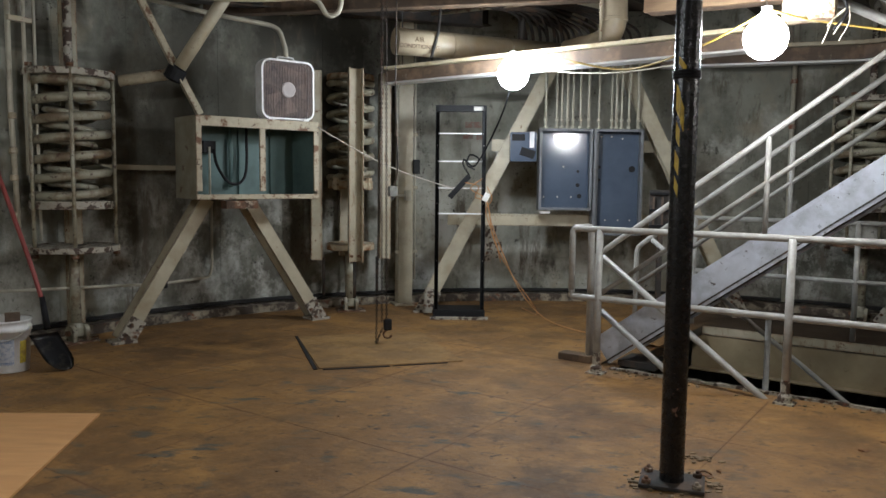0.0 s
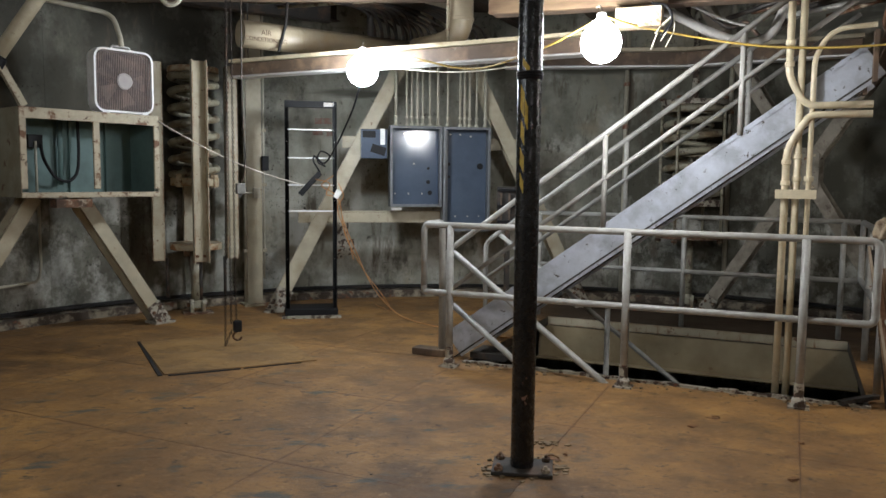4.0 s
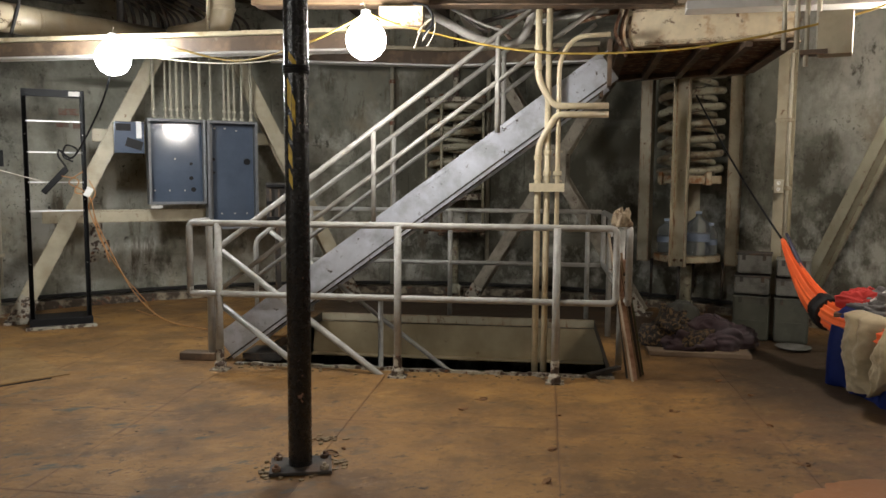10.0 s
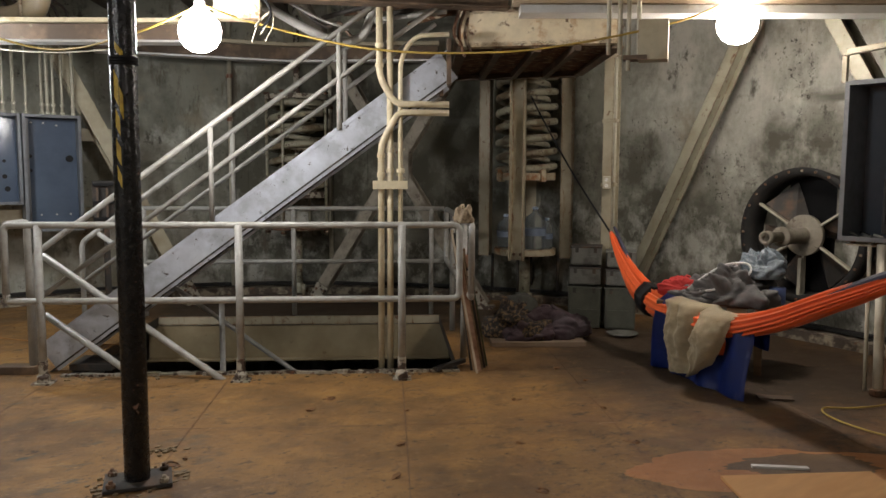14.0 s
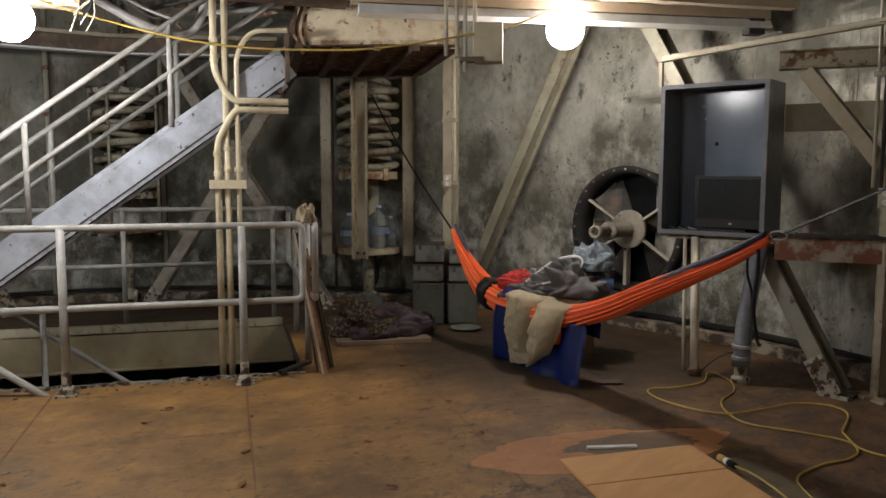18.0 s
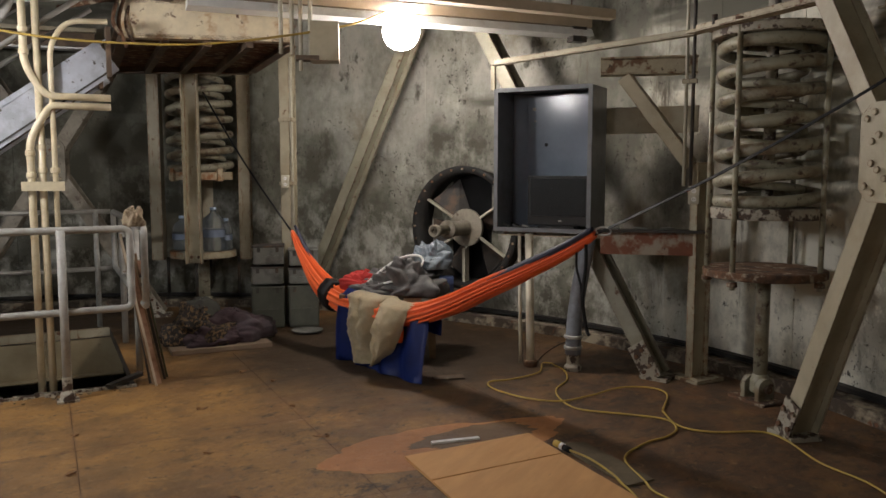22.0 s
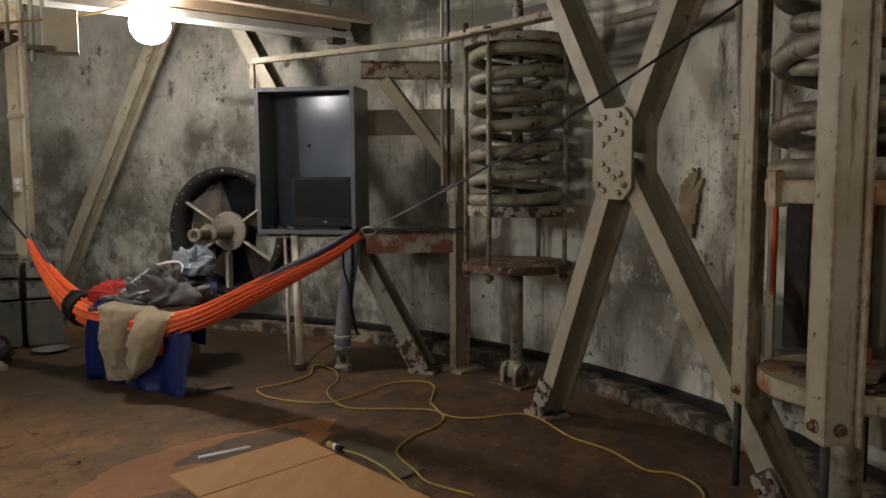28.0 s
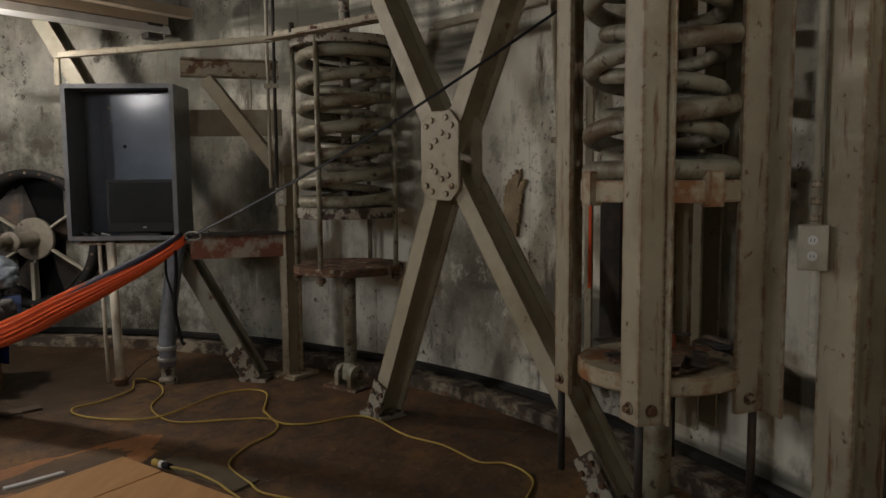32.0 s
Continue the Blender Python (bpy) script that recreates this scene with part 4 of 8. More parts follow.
def open_spring(place, phase=0.0, label="", spin=0.0, plate_mat=RUST):
    """A coil spring between plates, held by tie rods, on a stem hinged to the floor."""
    rz = math.atan2(place[1] - CY, place[0] - CX) - math.pi / 2
    root = thing("coil_spring_mount", label, "spring mount", (*place, 0), rz, "open spring mounts")
    tube_part("stem", [(0, 0, 0.12), (0, 0, 0.81)], 0.043, SPRING_PAINT, root, 16, local=True)
    clevis(root)
    bm = B()
    add_lathe(bm, disc(0.37, 0.80, 0.85), 40)
    part("lower_plate", bm, plate_mat, root, "rusty round plate", True)
    bm = B()
    add_lathe(bm, disc(0.335, 1.165, 1.235), 40)
    part("spring_seat", bm, PEELED, root, "flaking spring seat", True)
    bm = B()
    add_coil(bm, 0.290, 0.038, 1.235, 2.27, 7.0, 12, 28, 1, phase)
    part("outer_coil", bm, SPRING_PAINT, root, "", True)
    bm = B()
    add_coil(bm, 0.190, 0.027, 1.235, 2.27, 9.2, 9, 22, -1, phase)
    part("inner_coil", bm, SPRING_PAINT, root, "", True)
    bm = B()
    add_lathe(bm, disc(0.36, 2.27, 2.325), 40)
    part("top_plate", bm, PEELED, root, "flaking white top plate", True)
    for a in (250, 190, 345, 75):
        x, y = 0.345 * math.cos(radians(a + spin)), 0.345 * math.sin(radians(a + spin))
        rod = tube_part("tie_rod", [(x, y, 0.74), (x, y, 2.36)], 0.0165, SPRING_PAINT, root, 8, local=True)
        for z in (0.76, 2.33):
            tube_part("nut", [(x, y, z), (x, y, z + 0.029)], 0.032, RUST, rod, 6, local=True)
    tube_part("hanger_rod", [(0, 0, 1.2), (0, 0, H_DECK)], 0.036, PEELED, root, 12, "black rod with peeling white paint", True)
    return root


open_spring((-3.19, 6.71), 0.4, "tall coil spring on a stem, cream paint flaking", -10, PEELED)
open_spring((5.26, 0.48), 2.2, "tall grey-green coil spring on a rusty plate", 34)
open_spring((4.39, 8.09), 1.0, "shaded coil spring standing behind the stair")


def caged_spring(place, turn, label, low=0.55, table=0.62, seat=1.42, group="caged springs", phase=0.0, spread=0.41, angles=False, pitch=0.20, head=H_DECK - 0.05):
    """A coil spring inside a cage of upright channels over a round table, on a stem."""
    rz = math.atan2(place[1] - CY, place[0] - CX) - math.pi / 2 + radians(turn)
    root = thing("caged_spring_mount", label, "spring mount", (*place, 0), rz, group)
    tube_part("stem", [(0, 0, 0.10), (0, 0, table - 0.02)], 0.06, SPRING_PAINT, root, 18, local=True)
    clevis(root)
    bm = B()
    add_lathe(bm, disc(spread - 0.068 if angles else spread - 0.055, table - 0.025, table + 0.045), 40)
    part("table", bm, RUSTY_SEAT, root, "rusty round table plate", True)
    bm = B()
    add_lathe(bm, [(spread - 0.18, seat - 0.08), (spread - 0.072, seat - 0.08), (spread - 0.072, seat), (spread - 0.18, seat), (spread - 0.18, seat - 0.08)], 40)
    part("spring_seat", bm, RUSTY_SEAT, root, "rust-stained ring seat", True)
    bm = B()
    add_coil(bm, spread - (0.112 if angles else 0.09), 0.037, seat, head, (head - seat) / pitch, 12, 30, 1, phase)
    part("outer_coil", bm, SPRING_PAINT, root, "", True)
    bm = B()
    add_coil(bm, spread - 0.165, 0.031, seat, head, (head - seat) / 0.15, 9, 22, -1, phase)
    part("inner_coil", bm, SPRING_PAINT, root, "", True)
    if head < H_DECK - 0.1:
        bm = B()
        add_lathe(bm, disc(spread - 0.06, head, head + 0.06), 40)
        part("top_plate", bm, RUSTY_SEAT, root, "", True)
    for a in (180, 270, 0, 90):
        d = Vector((math.cos(radians(a)), math.sin(radians(a)), 0))
        c = d * spread
        rodz = 0.18
        side = Vector((-d.y, d.x, 0))
        if angles and a == 180:
            c = d * (spread + 0.045)
        if angles:
            # corner angles: each leg lies along one side of the square cage
            e1, e2 = (side - d).normalized(), (-side - d).normalized()
            leg, thick, toe = 0.115, 0.010, 0.020
            bm = B()
            flat = [Vector((0, 0, 0)), e1 * leg, e1 * leg + e2 * toe, e1 * (leg - 0.016) + e2 * thick, (e1 + e2) * thick, e2 * (leg - 0.016) + e1 * thick, e2 * leg + e1 * toe, e2 * leg]
            if a == 0:
                # this one is turned: its second leg stands out from the cage
                flat = [Vector((0, 0, 0)), e2 * leg, e2 * leg + e1 * toe, e2 * (leg - 0.016) + e1 * thick, e1 * thick - e2 * thick, -e1 * (leg - 0.01) - e2 * thick, -e1 * (leg - 0.01)]
            elif a == 270:
                flat = [Vector((0, 0, 0)), e1 * (leg - thick), e1 * (leg - thick) - e2 * 0.032, e1 * leg - e2 * 0.032, e1 * leg + e2 * thick, (e1 + e2) * thick, e2 * (leg - 0.016) + e1 * thick, e2 * leg + e1 * toe, e2 * leg]
            add_prism(bm, [tuple((c + v)[:2]) for v in flat], low, H_DECK)
            ch = part("corner_angle", bm, CHANNEL, root, "", True)
            for e, n_ in ((e1, -e2), (e2, -e1)):
                bm = B()
                p = c + e * 0.055 + Vector((0, 0, low + 0.055))
                add_tube(bm, [p, p + n_ * 0.006], 0.024, 14)
                add_tube(bm, [p + n_ * 0.006, p + n_ * 0.022], 0.016, 6)
                part("bolt", bm, RUST, ch, "", True)
        else:
            ch = bar_part("channel", c + Vector((0, 0, low)), c + Vector((0, 0, H_DECK if head > H_DECK - 0.1 else head + 0.09)), chan(0.15, 0.115, 0.010), CHANNEL, root, -d, local=True)
            for k, o in ((-0.035, 0.012), (0.035, 0.012)):
                bm = B()
                p = c + side * k + d * o + Vector((0, 0, low + 0.06))
                add_tube(bm, [p, p + d * 0.02], 0.017, 6)
                part("bolt", bm, RUST, ch, "", True)
        p = c * 0.93
        tube_part("guide_rod", [p + Vector((0, 0, rodz)), p + Vector((0, 0, low + 0.02))], 0.016, DARK_STEEL, root, 8, local=True)
    for a in (225, 315):
        d = Vector((math.cos(radians(a)), math.sin(radians(a)), 0))
        box_part("seat_lug", d * (spread - 0.075) + Vector((0, 0, seat - 0.03)), (0.05, 0.06, 0.13), RUSTY_SEAT, root, radians(a), local=True)
    return root


caged_spring((-1.01, 8.50), -11, "caged coil spring, cream channels, in front of the wall", 0.57, 0.70, 1.42, phase=0.5, spread=0.315, head=2.49, pitch=0.155)
caged_spring((6.045, 6.035), 9, "caged coil spring with bottles on its lower table", 0.55, 0.60, 1.46, phase=1.4, spread=0.39, pitch=0.15)
NEAR_CAGE = caged_spring((3.047, -0.953), 0, "caged coil spring with rust-streaked cream corner angles", 0.535, 0.66, 1.42, phase=2.9, spread=0.385, angles=True, pitch=0.23)
# its nearest corner angle stands a little to one side of the line from the middle of the deck
NEAR_CAGE.rotation_euler.z = math.atan2(0.953 - 0.783, 2.719 - 3.047) + math.pi / 2

# ---- stair opening ----
def railing(name, label, group=""):
    return thing(name, label, "railing", tuple(sw(1.2, 0, 0)), group=group)


def rail_pipe(root, pts, r=0.024, name="rail", material=GALV, label=""):
    return tube_part(name, arc_pts(pts, 0.05, 5), r, material, root, 12, label)


front = railing("guard_railing", "dull galvanised pipe guard railing along the stair opening")
rail_pipe(front, [sw(-0.22, 0.0, 0.57), sw(-0.22, 0.0, 1.09), sw(2.86, 0.02, 1.09), sw(2.86, 0.02, 0.57), sw(-0.22, 0.0, 0.57), sw(-0.22, 0.0, 0.62)], 0.024, "rail_loop")
for s in (0.0, 1.335, 2.455):
    post_ob = rail_pipe(front, [sw(s, 0.0, 0.0), sw(s, 0.0, 1.09)], 0.027, "post")
    bm = B()
    add_lathe(bm, [(0.045, 0.0), (0.045, 0.05), (0.03, 0.07), (0.03, 0.16)], 14, Matrix.Translation(sw(s, 0.0, 0.0)))
    add_box(bm, sw(s, 0.0, 0.006), (0.13, 0.11, 0.012), math.atan2(ALONG.y, ALONG.x))
    part("socket", bm, PEELED, post_ob, "flaking welded socket")
rail_pipe(front, [sw(-0.20, 0.30, 0.0), sw(-0.20, 0.30, 1.09), sw(-0.22, 0.03, 1.09)], 0.026, "post")

side = thing("side_railing", "galvanised pipe railing at the end of the stair opening", "railing", tuple(sw(2.95, 1.3)))
rail_pipe(side, [sw(2.95, 0.06, 0.57), sw(2.95, 0.06, 1.09), sw(2.95, 2.5, 1.09), sw(2.95, 2.5, 0.57), sw(2.95, 0.06, 0.57), sw(2.95, 0.06, 0.6)], 0.024, "rail_loop")
for w in (0.6, 1.7):
    rail_pipe(side, [sw(2.95, w, 0), sw(2.95, w, 1.09)], 0.026, "post")

back = thing("back_railing", "galvanised pipe railing along the back of the stair opening", "railing", tuple(sw(1.4, 2.55)))
for z in (1.09, 0.55):
    rail_pipe(back, [sw(-0.1, 2.56, z), sw(2.93, 2.56, z)], 0.022)
for s in (-0.08, 1.40, 2.80):
    rail_pipe(back, [sw(s, 2.56, 0.0), sw(s, 2.56, 1.09)], 0.024, "post")

# the stair up: two channel stringers, treads, two pipe handrails
W0, W1, PITCH = 0.32, 1.12, 0.735
stair = thing("stair", "silver-painted steel stair rising past the railing", "stair", tuple(sw(0.2, 0.7)))


def st(s, w, z=0.0):
    """A place on the stair's pitch line, z over the top edge of the stringer."""
    return sw(s, w, s * PITCH + 0.319 + z)


S_TOP = 2.80
for w, o in ((W0, -1), (W1, 1)):
    bm = B()
    add_section(bm, st(-0.10, w, -0.145), st(S_TOP, w, -0.145), [(x * o, y) for x, y in ((0, -0.115), (0.012, -0.115), (0.012, 0.115), (0, 0.115))])
    part("stringer", bm, STRINGER, stair)
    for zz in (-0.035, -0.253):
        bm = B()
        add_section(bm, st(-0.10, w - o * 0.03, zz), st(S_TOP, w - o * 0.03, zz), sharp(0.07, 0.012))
        # the lower flange takes dark steel, the upper one the stringer's silver
        part("stringer_flange", bm, DARK_STEEL if zz < -0.1 else STRINGER, stair, "flat steel stringer flange")
# plates added to darken the stringer ends, for the shade under the landing
for w, o in ((W0, -1), (W1, 1)):
    box_part("head_plate", st(S_TOP, w + 0.002 * o, -0.13), (0.03, 0.10, 0.33), BROWN_STEEL, stair, math.atan2(ALONG.y, ALONG.x), "rust-brown plate added to darken the stringer end under the landing", bev=0.004)
n_tread = 12
for i in range(n_tread):
    s = 0.12 + i * (S_TOP - 0.2) / n_tread
    c = st(s, (W0 + W1) / 2, -0.16)
    box_part("tread", c, (0.24, W1 - W0 - 0.03, 0.03), DARK_STEEL, stair, math.atan2(ALONG.y, ALONG.x), "dark grated tread")
for w, s0, s1 in ((W0, -0.16, 2.55), (W1, -0.12, 2.55)):
    hr = thing("stair_handrail", "galvanised two-pipe stair handrail with posts", "handrail", tuple(sw(1.2, w)), group="stair handrails")
    lo = 0.0
    for z, r in ((0.66, 0.021), (0.33, 0.018)):
        pts = [st(s0, w, z), st(s1 + 0.2, w, z)]
        if z > 0.5:
            pts = [sw(s0 - 0.02, w, 0.0), sw(s0 - 0.02, w, s0 * PITCH + 0.319 + z - 0.02)] + [st(s0 + 0.1, w, z + 0.0)] + pts[1:]
        rail_pipe(hr, pts, r)
    for s in (1.09, 2.01):
        rail_pipe(hr, [st(s, w, -0.035), st(s, w, 0.66)], 0.019, "post")

# the flight down below it
down = thing("lower_handrail", "pipe handrails leading down the lower flight", "handrail", tuple(sw(0.5, 0.3)))
SL = -0.745
for w, z0 in ((0.06, 0.88), (0.06, 0.47), (1.10, 0.95)):
    rail_pipe(down, [sw(0.0, w, z0), sw(2.4, w, z0 + 2.4 * SL)], 0.024 if w < 1 else 0.02)
for s, w in ((0.62, 0.16), (1.02, 0.9)):
    rail_pipe(down, [sw(s, w, -0.9), sw(s, w, 0.62 if s < 1 else (0.42 if s < 2 else -0.05))], 0.022, "post")
low = thing("lower_stair", "grimy steel flight leading down into the dark", "stair", tuple(sw(0.5, 0.7, -0.3)))
for w in (0.36, 1.1):
    bar_part("stringer", sw(0.05, w, -0.15), sw(2.7, w, -0.15 + 2.65 * SL), sharp(0.02, 0.24), DARK_STEEL, low)
for i in range(10):
    box_part("tread", sw(0.2 + i * 0.25, 0.73, -0.22 + i * 0.25 * SL), (0.22, 0.72, 0.03), DARK_STEEL, low, math.atan2(ALONG.y, ALONG.x))
box_part("landing_wedge", sw(0.18, 0.5, 0.02), (0.3, 0.3, 0.05), DARK_STEEL, low, math.atan2(ALONG.y, ALONG.x))

# ---- black post ----
PX, PY = 1.115, 3.645
post = thing("round_post", "glossy black pipe post with worn yellow hazard stripes", "post", (PX, PY, 0))
bm = B()
add_lathe(bm, [(0.058, 0.02), (0.058, 1.0), (0.058, 2.0), (0.058, 2.6), (0.058, H_DECK)], 32, Matrix.Translation((PX, PY, 0)))
part("shaft", bm, BLACK_PAINT, post)
box_part("base_plate", (PX, PY - 0.01, 0.012), (0.30, 0.22, 0.018), DARK_STEEL, post, radians(-19), "grimy bolted base plate", bev=0.004)
for x, y in ((-0.115, -0.08), (0.115, -0.08), (0.115, 0.08), (-0.115, 0.08)):
    p = Matrix.Rotation(radians(-19), 4, "Z") @ Vector((x, y, 0)) + Vector((PX, PY - 0.01, 0.024))
    bm = B()
    add_tube(bm, [p - Vector((0, 0, 0.008)), p + Vector((0, 0, 0.016))], 0.022, 6)
    add_tube(bm, [p, p + Vector((0, 0, 0.03))], 0.010, 8)
    part("bolt", bm, RUST, post)
for k in range(3):
    bm = B()
    add_lathe(bm, [(0.0595, 0), (0.064, 0.004), (0.064, 0.010), (0.0595, 0.014)], 28, Matrix.Translation((PX, PY, 1.92 + 0.013 * k)))
    part("tie_band", bm, BLACK, post)
for z0, z1, a0, wide in ((1.965, 2.02, 232, 34), (1.76, 1.90, 222, 22), (1.70, 1.83, 246, 16), (1.63, 1.73, 226, 20), (1.50, 1.60, 224, 22), (1.40, 1.48, 226, 20)):
    bm = B()
    lo, hi = [], []
    for i in range(7):
        a = radians(a0 - 14 + wide * i / 6)
        sk = 0.045 * (i / 6)
        for lst, z in ((lo, z0 - sk + 0.02), (hi, z1 - sk)):
            lst.append(bm.verts.new((PX + 0.0588 * math.cos(a), PY + 0.0588 * math.sin(a), z)))
    for i in range(6):
        bm.faces.new((lo[i], lo[i + 1], hi[i + 1], hi[i]))
    part("hazard_stripe", bm, YELLOW, post, "worn yellow stripe")

# rust scale broken off round the post and along the lip of the stair opening
rnd = random.Random(21)
scale_ = B()
spots = [(PX + math.cos(a) * r * 1.15, PY + math.sin(a) * r * 0.8) for a, r in ((rnd.uniform(0, 6.28), rnd.uniform(0.13, 0.21)) for _ in range(46))]
spots += [(PX + 0.24 + rnd.gauss(0, 0.045), PY + 0.34 + rnd.gauss(0, 0.03)) for _ in range(22)]
spots += [tuple(sw(rnd.uniform(0.0, 2.9), rnd.gauss(0.10, 0.04))[:2]) for _ in range(60)]
for x, y in spots:
    size, a0 = rnd.uniform(0.007, 0.021), rnd.uniform(0, 6.28)
    out = [(x + size * rnd.uniform(0.6, 1.2) * math.cos(a0 + k * 1.257), y + size * rnd.uniform(0.4, 0.9) * math.sin(a0 + k * 1.257)) for k in range(5)]
    add_prism(scale_, out, 0.0, rnd.uniform(0.003, 0.012))
single("rust_scale", scale_, CHIP, "flakes of rust scale scattered on the floor", "debris", kind="stuff")

# ---- bulbs ----
# the last two are added fill, built like the bulbs on show
for k, (place, g) in enumerate(zip(BULBS, BULB_GLOWS)):
    p = Vector(place)
    lamp = thing("hanging_or_fill_bulb", "bare white bulb, on show or added as unseen fill, lit in its socket", "lamp", tuple(p), group="bare bulbs")
    bm = B()
    R0 = BULB_R[k]
    add_lathe(bm, [(0.001, -R0), (R0 * 0.38, -R0 * 0.92), (R0 * 0.71, -R0 * 0.71), (R0 * 0.92, -R0 * 0.38), (R0, 0), (R0 * 0.92, R0 * 0.38), (R0 * 0.66, R0 * 0.75), (R0 * 0.36, R0 * 1.05), (0.026, R0 * 1.2)], 24, Matrix.Translation(p))
    part("globe", bm, g, lamp, "white globe enlarged to hold the bulb's glare")
    bm = B()
    add_lathe(bm, [(0.028, R0 * 1.18), (0.03, R0 * 1.22), (0.03, R0 * 1.42), (0.012, R0 * 1.46)], 16, Matrix.Translation(p))
    part("socket", bm, WHITE_PLASTIC, lamp)
    tube_part("cord", [p + Vector((0, 0, R0 * 1.46)), p + Vector((0.01, 0.05, R0 * 1.46 + 0.05)), p + Vector((0.02, 0.14, R0 * 1.46 + 0.06))], 0.004, PALE_CONDUIT, lamp, 6)

# ---- open two-bay cabinet on the braces, with the box fan ----
U1, N1 = Vector((0.767, 0.641, 0)), Vector((0.641, -0.767, 0))
BOX0 = Vector((-2.12, 6.70, 0))


def bx(u, d, z):
    """A place by the open cabinet: along its front, out from its front (towards the room), up."""
    return BOX0 + U1 * u + N1 * d + Vector((0, 0, z))


ANG1 = math.atan2(U1.y, U1.x)
BW, BZ0, BZ1, BD = 1.20, 1.255, 1.975, 0.46
cab = thing("open_cabinet", "cream steel two-bay cabinet, doorless, sea-green inside, rusty edges", "cabinet", tuple(bx(BW / 2, -BD / 2, BZ0)), ANG1)
for name, u, w in (("side_panel", 0.006, 0.012), ("side_panel", BW - 0.006, 0.012)):
    box_part(name, bx(u, -BD / 2, (BZ0 + BZ1) / 2), (w, BD, BZ1 - BZ0), GRIMY_CREAM, cab, ANG1)
box_part("top_panel", bx(BW / 2, -BD / 2, BZ1 - 0.006), (BW - 0.026, BD, 0.012), CREAM_RUST, cab, ANG1)
box_part("bottom_panel", bx(BW / 2, -BD / 2, BZ0 + 0.006), (BW - 0.026, BD, 0.012), GRIMY_CREAM, cab, ANG1)
box_part("back_panel", bx(BW / 2, -BD + 0.008, (BZ0 + BZ1) / 2), (BW - 0.03, 0.012, BZ1 - BZ0 - 0.03), SEAFOAM, cab, ANG1, "sea-green back panel")
for u in (0.02, BW - 0.02):
    box_part("lining", bx(u, -BD / 2 - 0.02, (BZ0 + BZ1) / 2), (0.006, BD - 0.06, BZ1 - BZ0 - 0.04), SEAFOAM, cab, ANG1, "sea-green lining")
for u, w, m_ in ((0.025, 0.05, CREAM_RUST), (BW / 2 + 0.02, 0.055, CREAM_RUST), (BW - 0.025, 0.05, CREAM_RUST)):
    box_part("front_stile", bx(u, 0.008, (BZ0 + BZ1) / 2), (w, 0.02, BZ1 - BZ0 - 0.14), m_, cab, ANG1, bev=0.003)
box_part("front_rail", bx(BW / 2, 0.008, BZ1 - 0.045), (BW, 0.022, 0.09), CREAM_RUST, cab, ANG1, "rust-blotched top rail", bev=0.003)
box_part("front_rail", bx(BW / 2, 0.008, BZ0 + 0.02), (BW, 0.022, 0.045), CREAM_RUST, cab, ANG1, bev=0.003)
for u in (0.62, 0.95):
    box_part("rib", bx(u, -BD + 0.03, (BZ0 + BZ1) / 2), (0.06, 0.03, BZ1 - BZ0 - 0.04), SEAFOAM, cab, ANG1)
gear = thing("switch_box", "small black switch box with looped cable inside the cabinet", "switch box", tuple(bx(0.17, -0.4, 1.65)))
box_part("case", bx(0.27, -0.38, 1.72), (0.12, 0.09, 0.11), BLACK, gear, ANG1, bev=0.006)
tube_part("stem_pipe", [bx(0.265, -0.33, 1.72), bx(0.265, -0.33, BZ0 + 0.02)], 0.011, PALE_CONDUIT, gear, 8)
tube_part("cable", smooth_line([bx(0.31, -0.34, 1.70), bx(0.335, -0.33, 1.56), bx(0.42, -0.32, 1.42), bx(0.52, -0.32, 1.385), bx(0.60, -0.32, 1.45), bx(0.635, -0.34, 1.62), bx(0.64, -0.36, 1.92)]), 0.014, BLACK, gear, 8)
tube_part("inner_conduit", [bx(0.50, -0.40, BZ0 + 0.1), bx(0.50, -0.40, BZ1 - 0.02)], 0.02, SEAFOAM, gear, 8)
box_part("cabinet_bracket", bx(0.42, -0.05, BZ0 - 0.05), (0.30, 0.12, 0.07), RUST, cab, ANG1)

fan = thing("box_fan", "white square box fan with a dusty grille, standing on the cabinet", "fan", tuple(bx(0.92, -0.08, BZ1)), ANG1)
FU, FS, FT = 0.905, 0.545, 0.12


def rounded(w, h, r, n=5):
    out = []
    for cx, cy, a0 in ((w / 2 - r, h / 2 - r, 0), (-w / 2 + r, h / 2 - r, 90), (-w / 2 + r, -h / 2 + r, 180), (w / 2 - r, -h / 2 + r, 270)):
        for i in range(n + 1):
            a = radians(a0 + 90 * i / n)
            out.append((cx + r * math.cos(a), cy + r * math.sin(a)))
    return out


def fan_pt(x, d, z):
    return bx(FU + x, -0.02 + d, BZ1 + 0.008 + FS / 2 + z)


bm = B()
o = rounded(FS, FS, 0.09)
inn = rounded(FS - 0.035, FS - 0.035, 0.075)
ring = [[bm.verts.new(fan_pt(x, d, z)) for x, z in src] for src, d in ((o, 0.0), (o, -FT), (inn, -FT), (inn, 0.0))]
n = len(o)
for a, b in zip(ring, ring[1:] + ring[:1]):
    for i in range(n):
        bm.faces.new((a[i], a[(i + 1) % n], b[(i + 1) % n], b[i]))
part("housing", bm, WHITE_PLASTIC, fan, "white rounded frame")
bm = B()
for i in range(-15, 16):
    x = i * 0.0162
    h = FS / 2 - 0.02 - (0.03 if abs(i) > 13 else 0)
    add_section(bm, fan_pt(x, -0.012, -h), fan_pt(x, -0.012, h), sharp(0.0075, 0.006), N1)
grille = part("grille", bm, FAN_GRILLE, fan, "dusty brown-grey slatted grille")
grille["kind"] = "stuff"
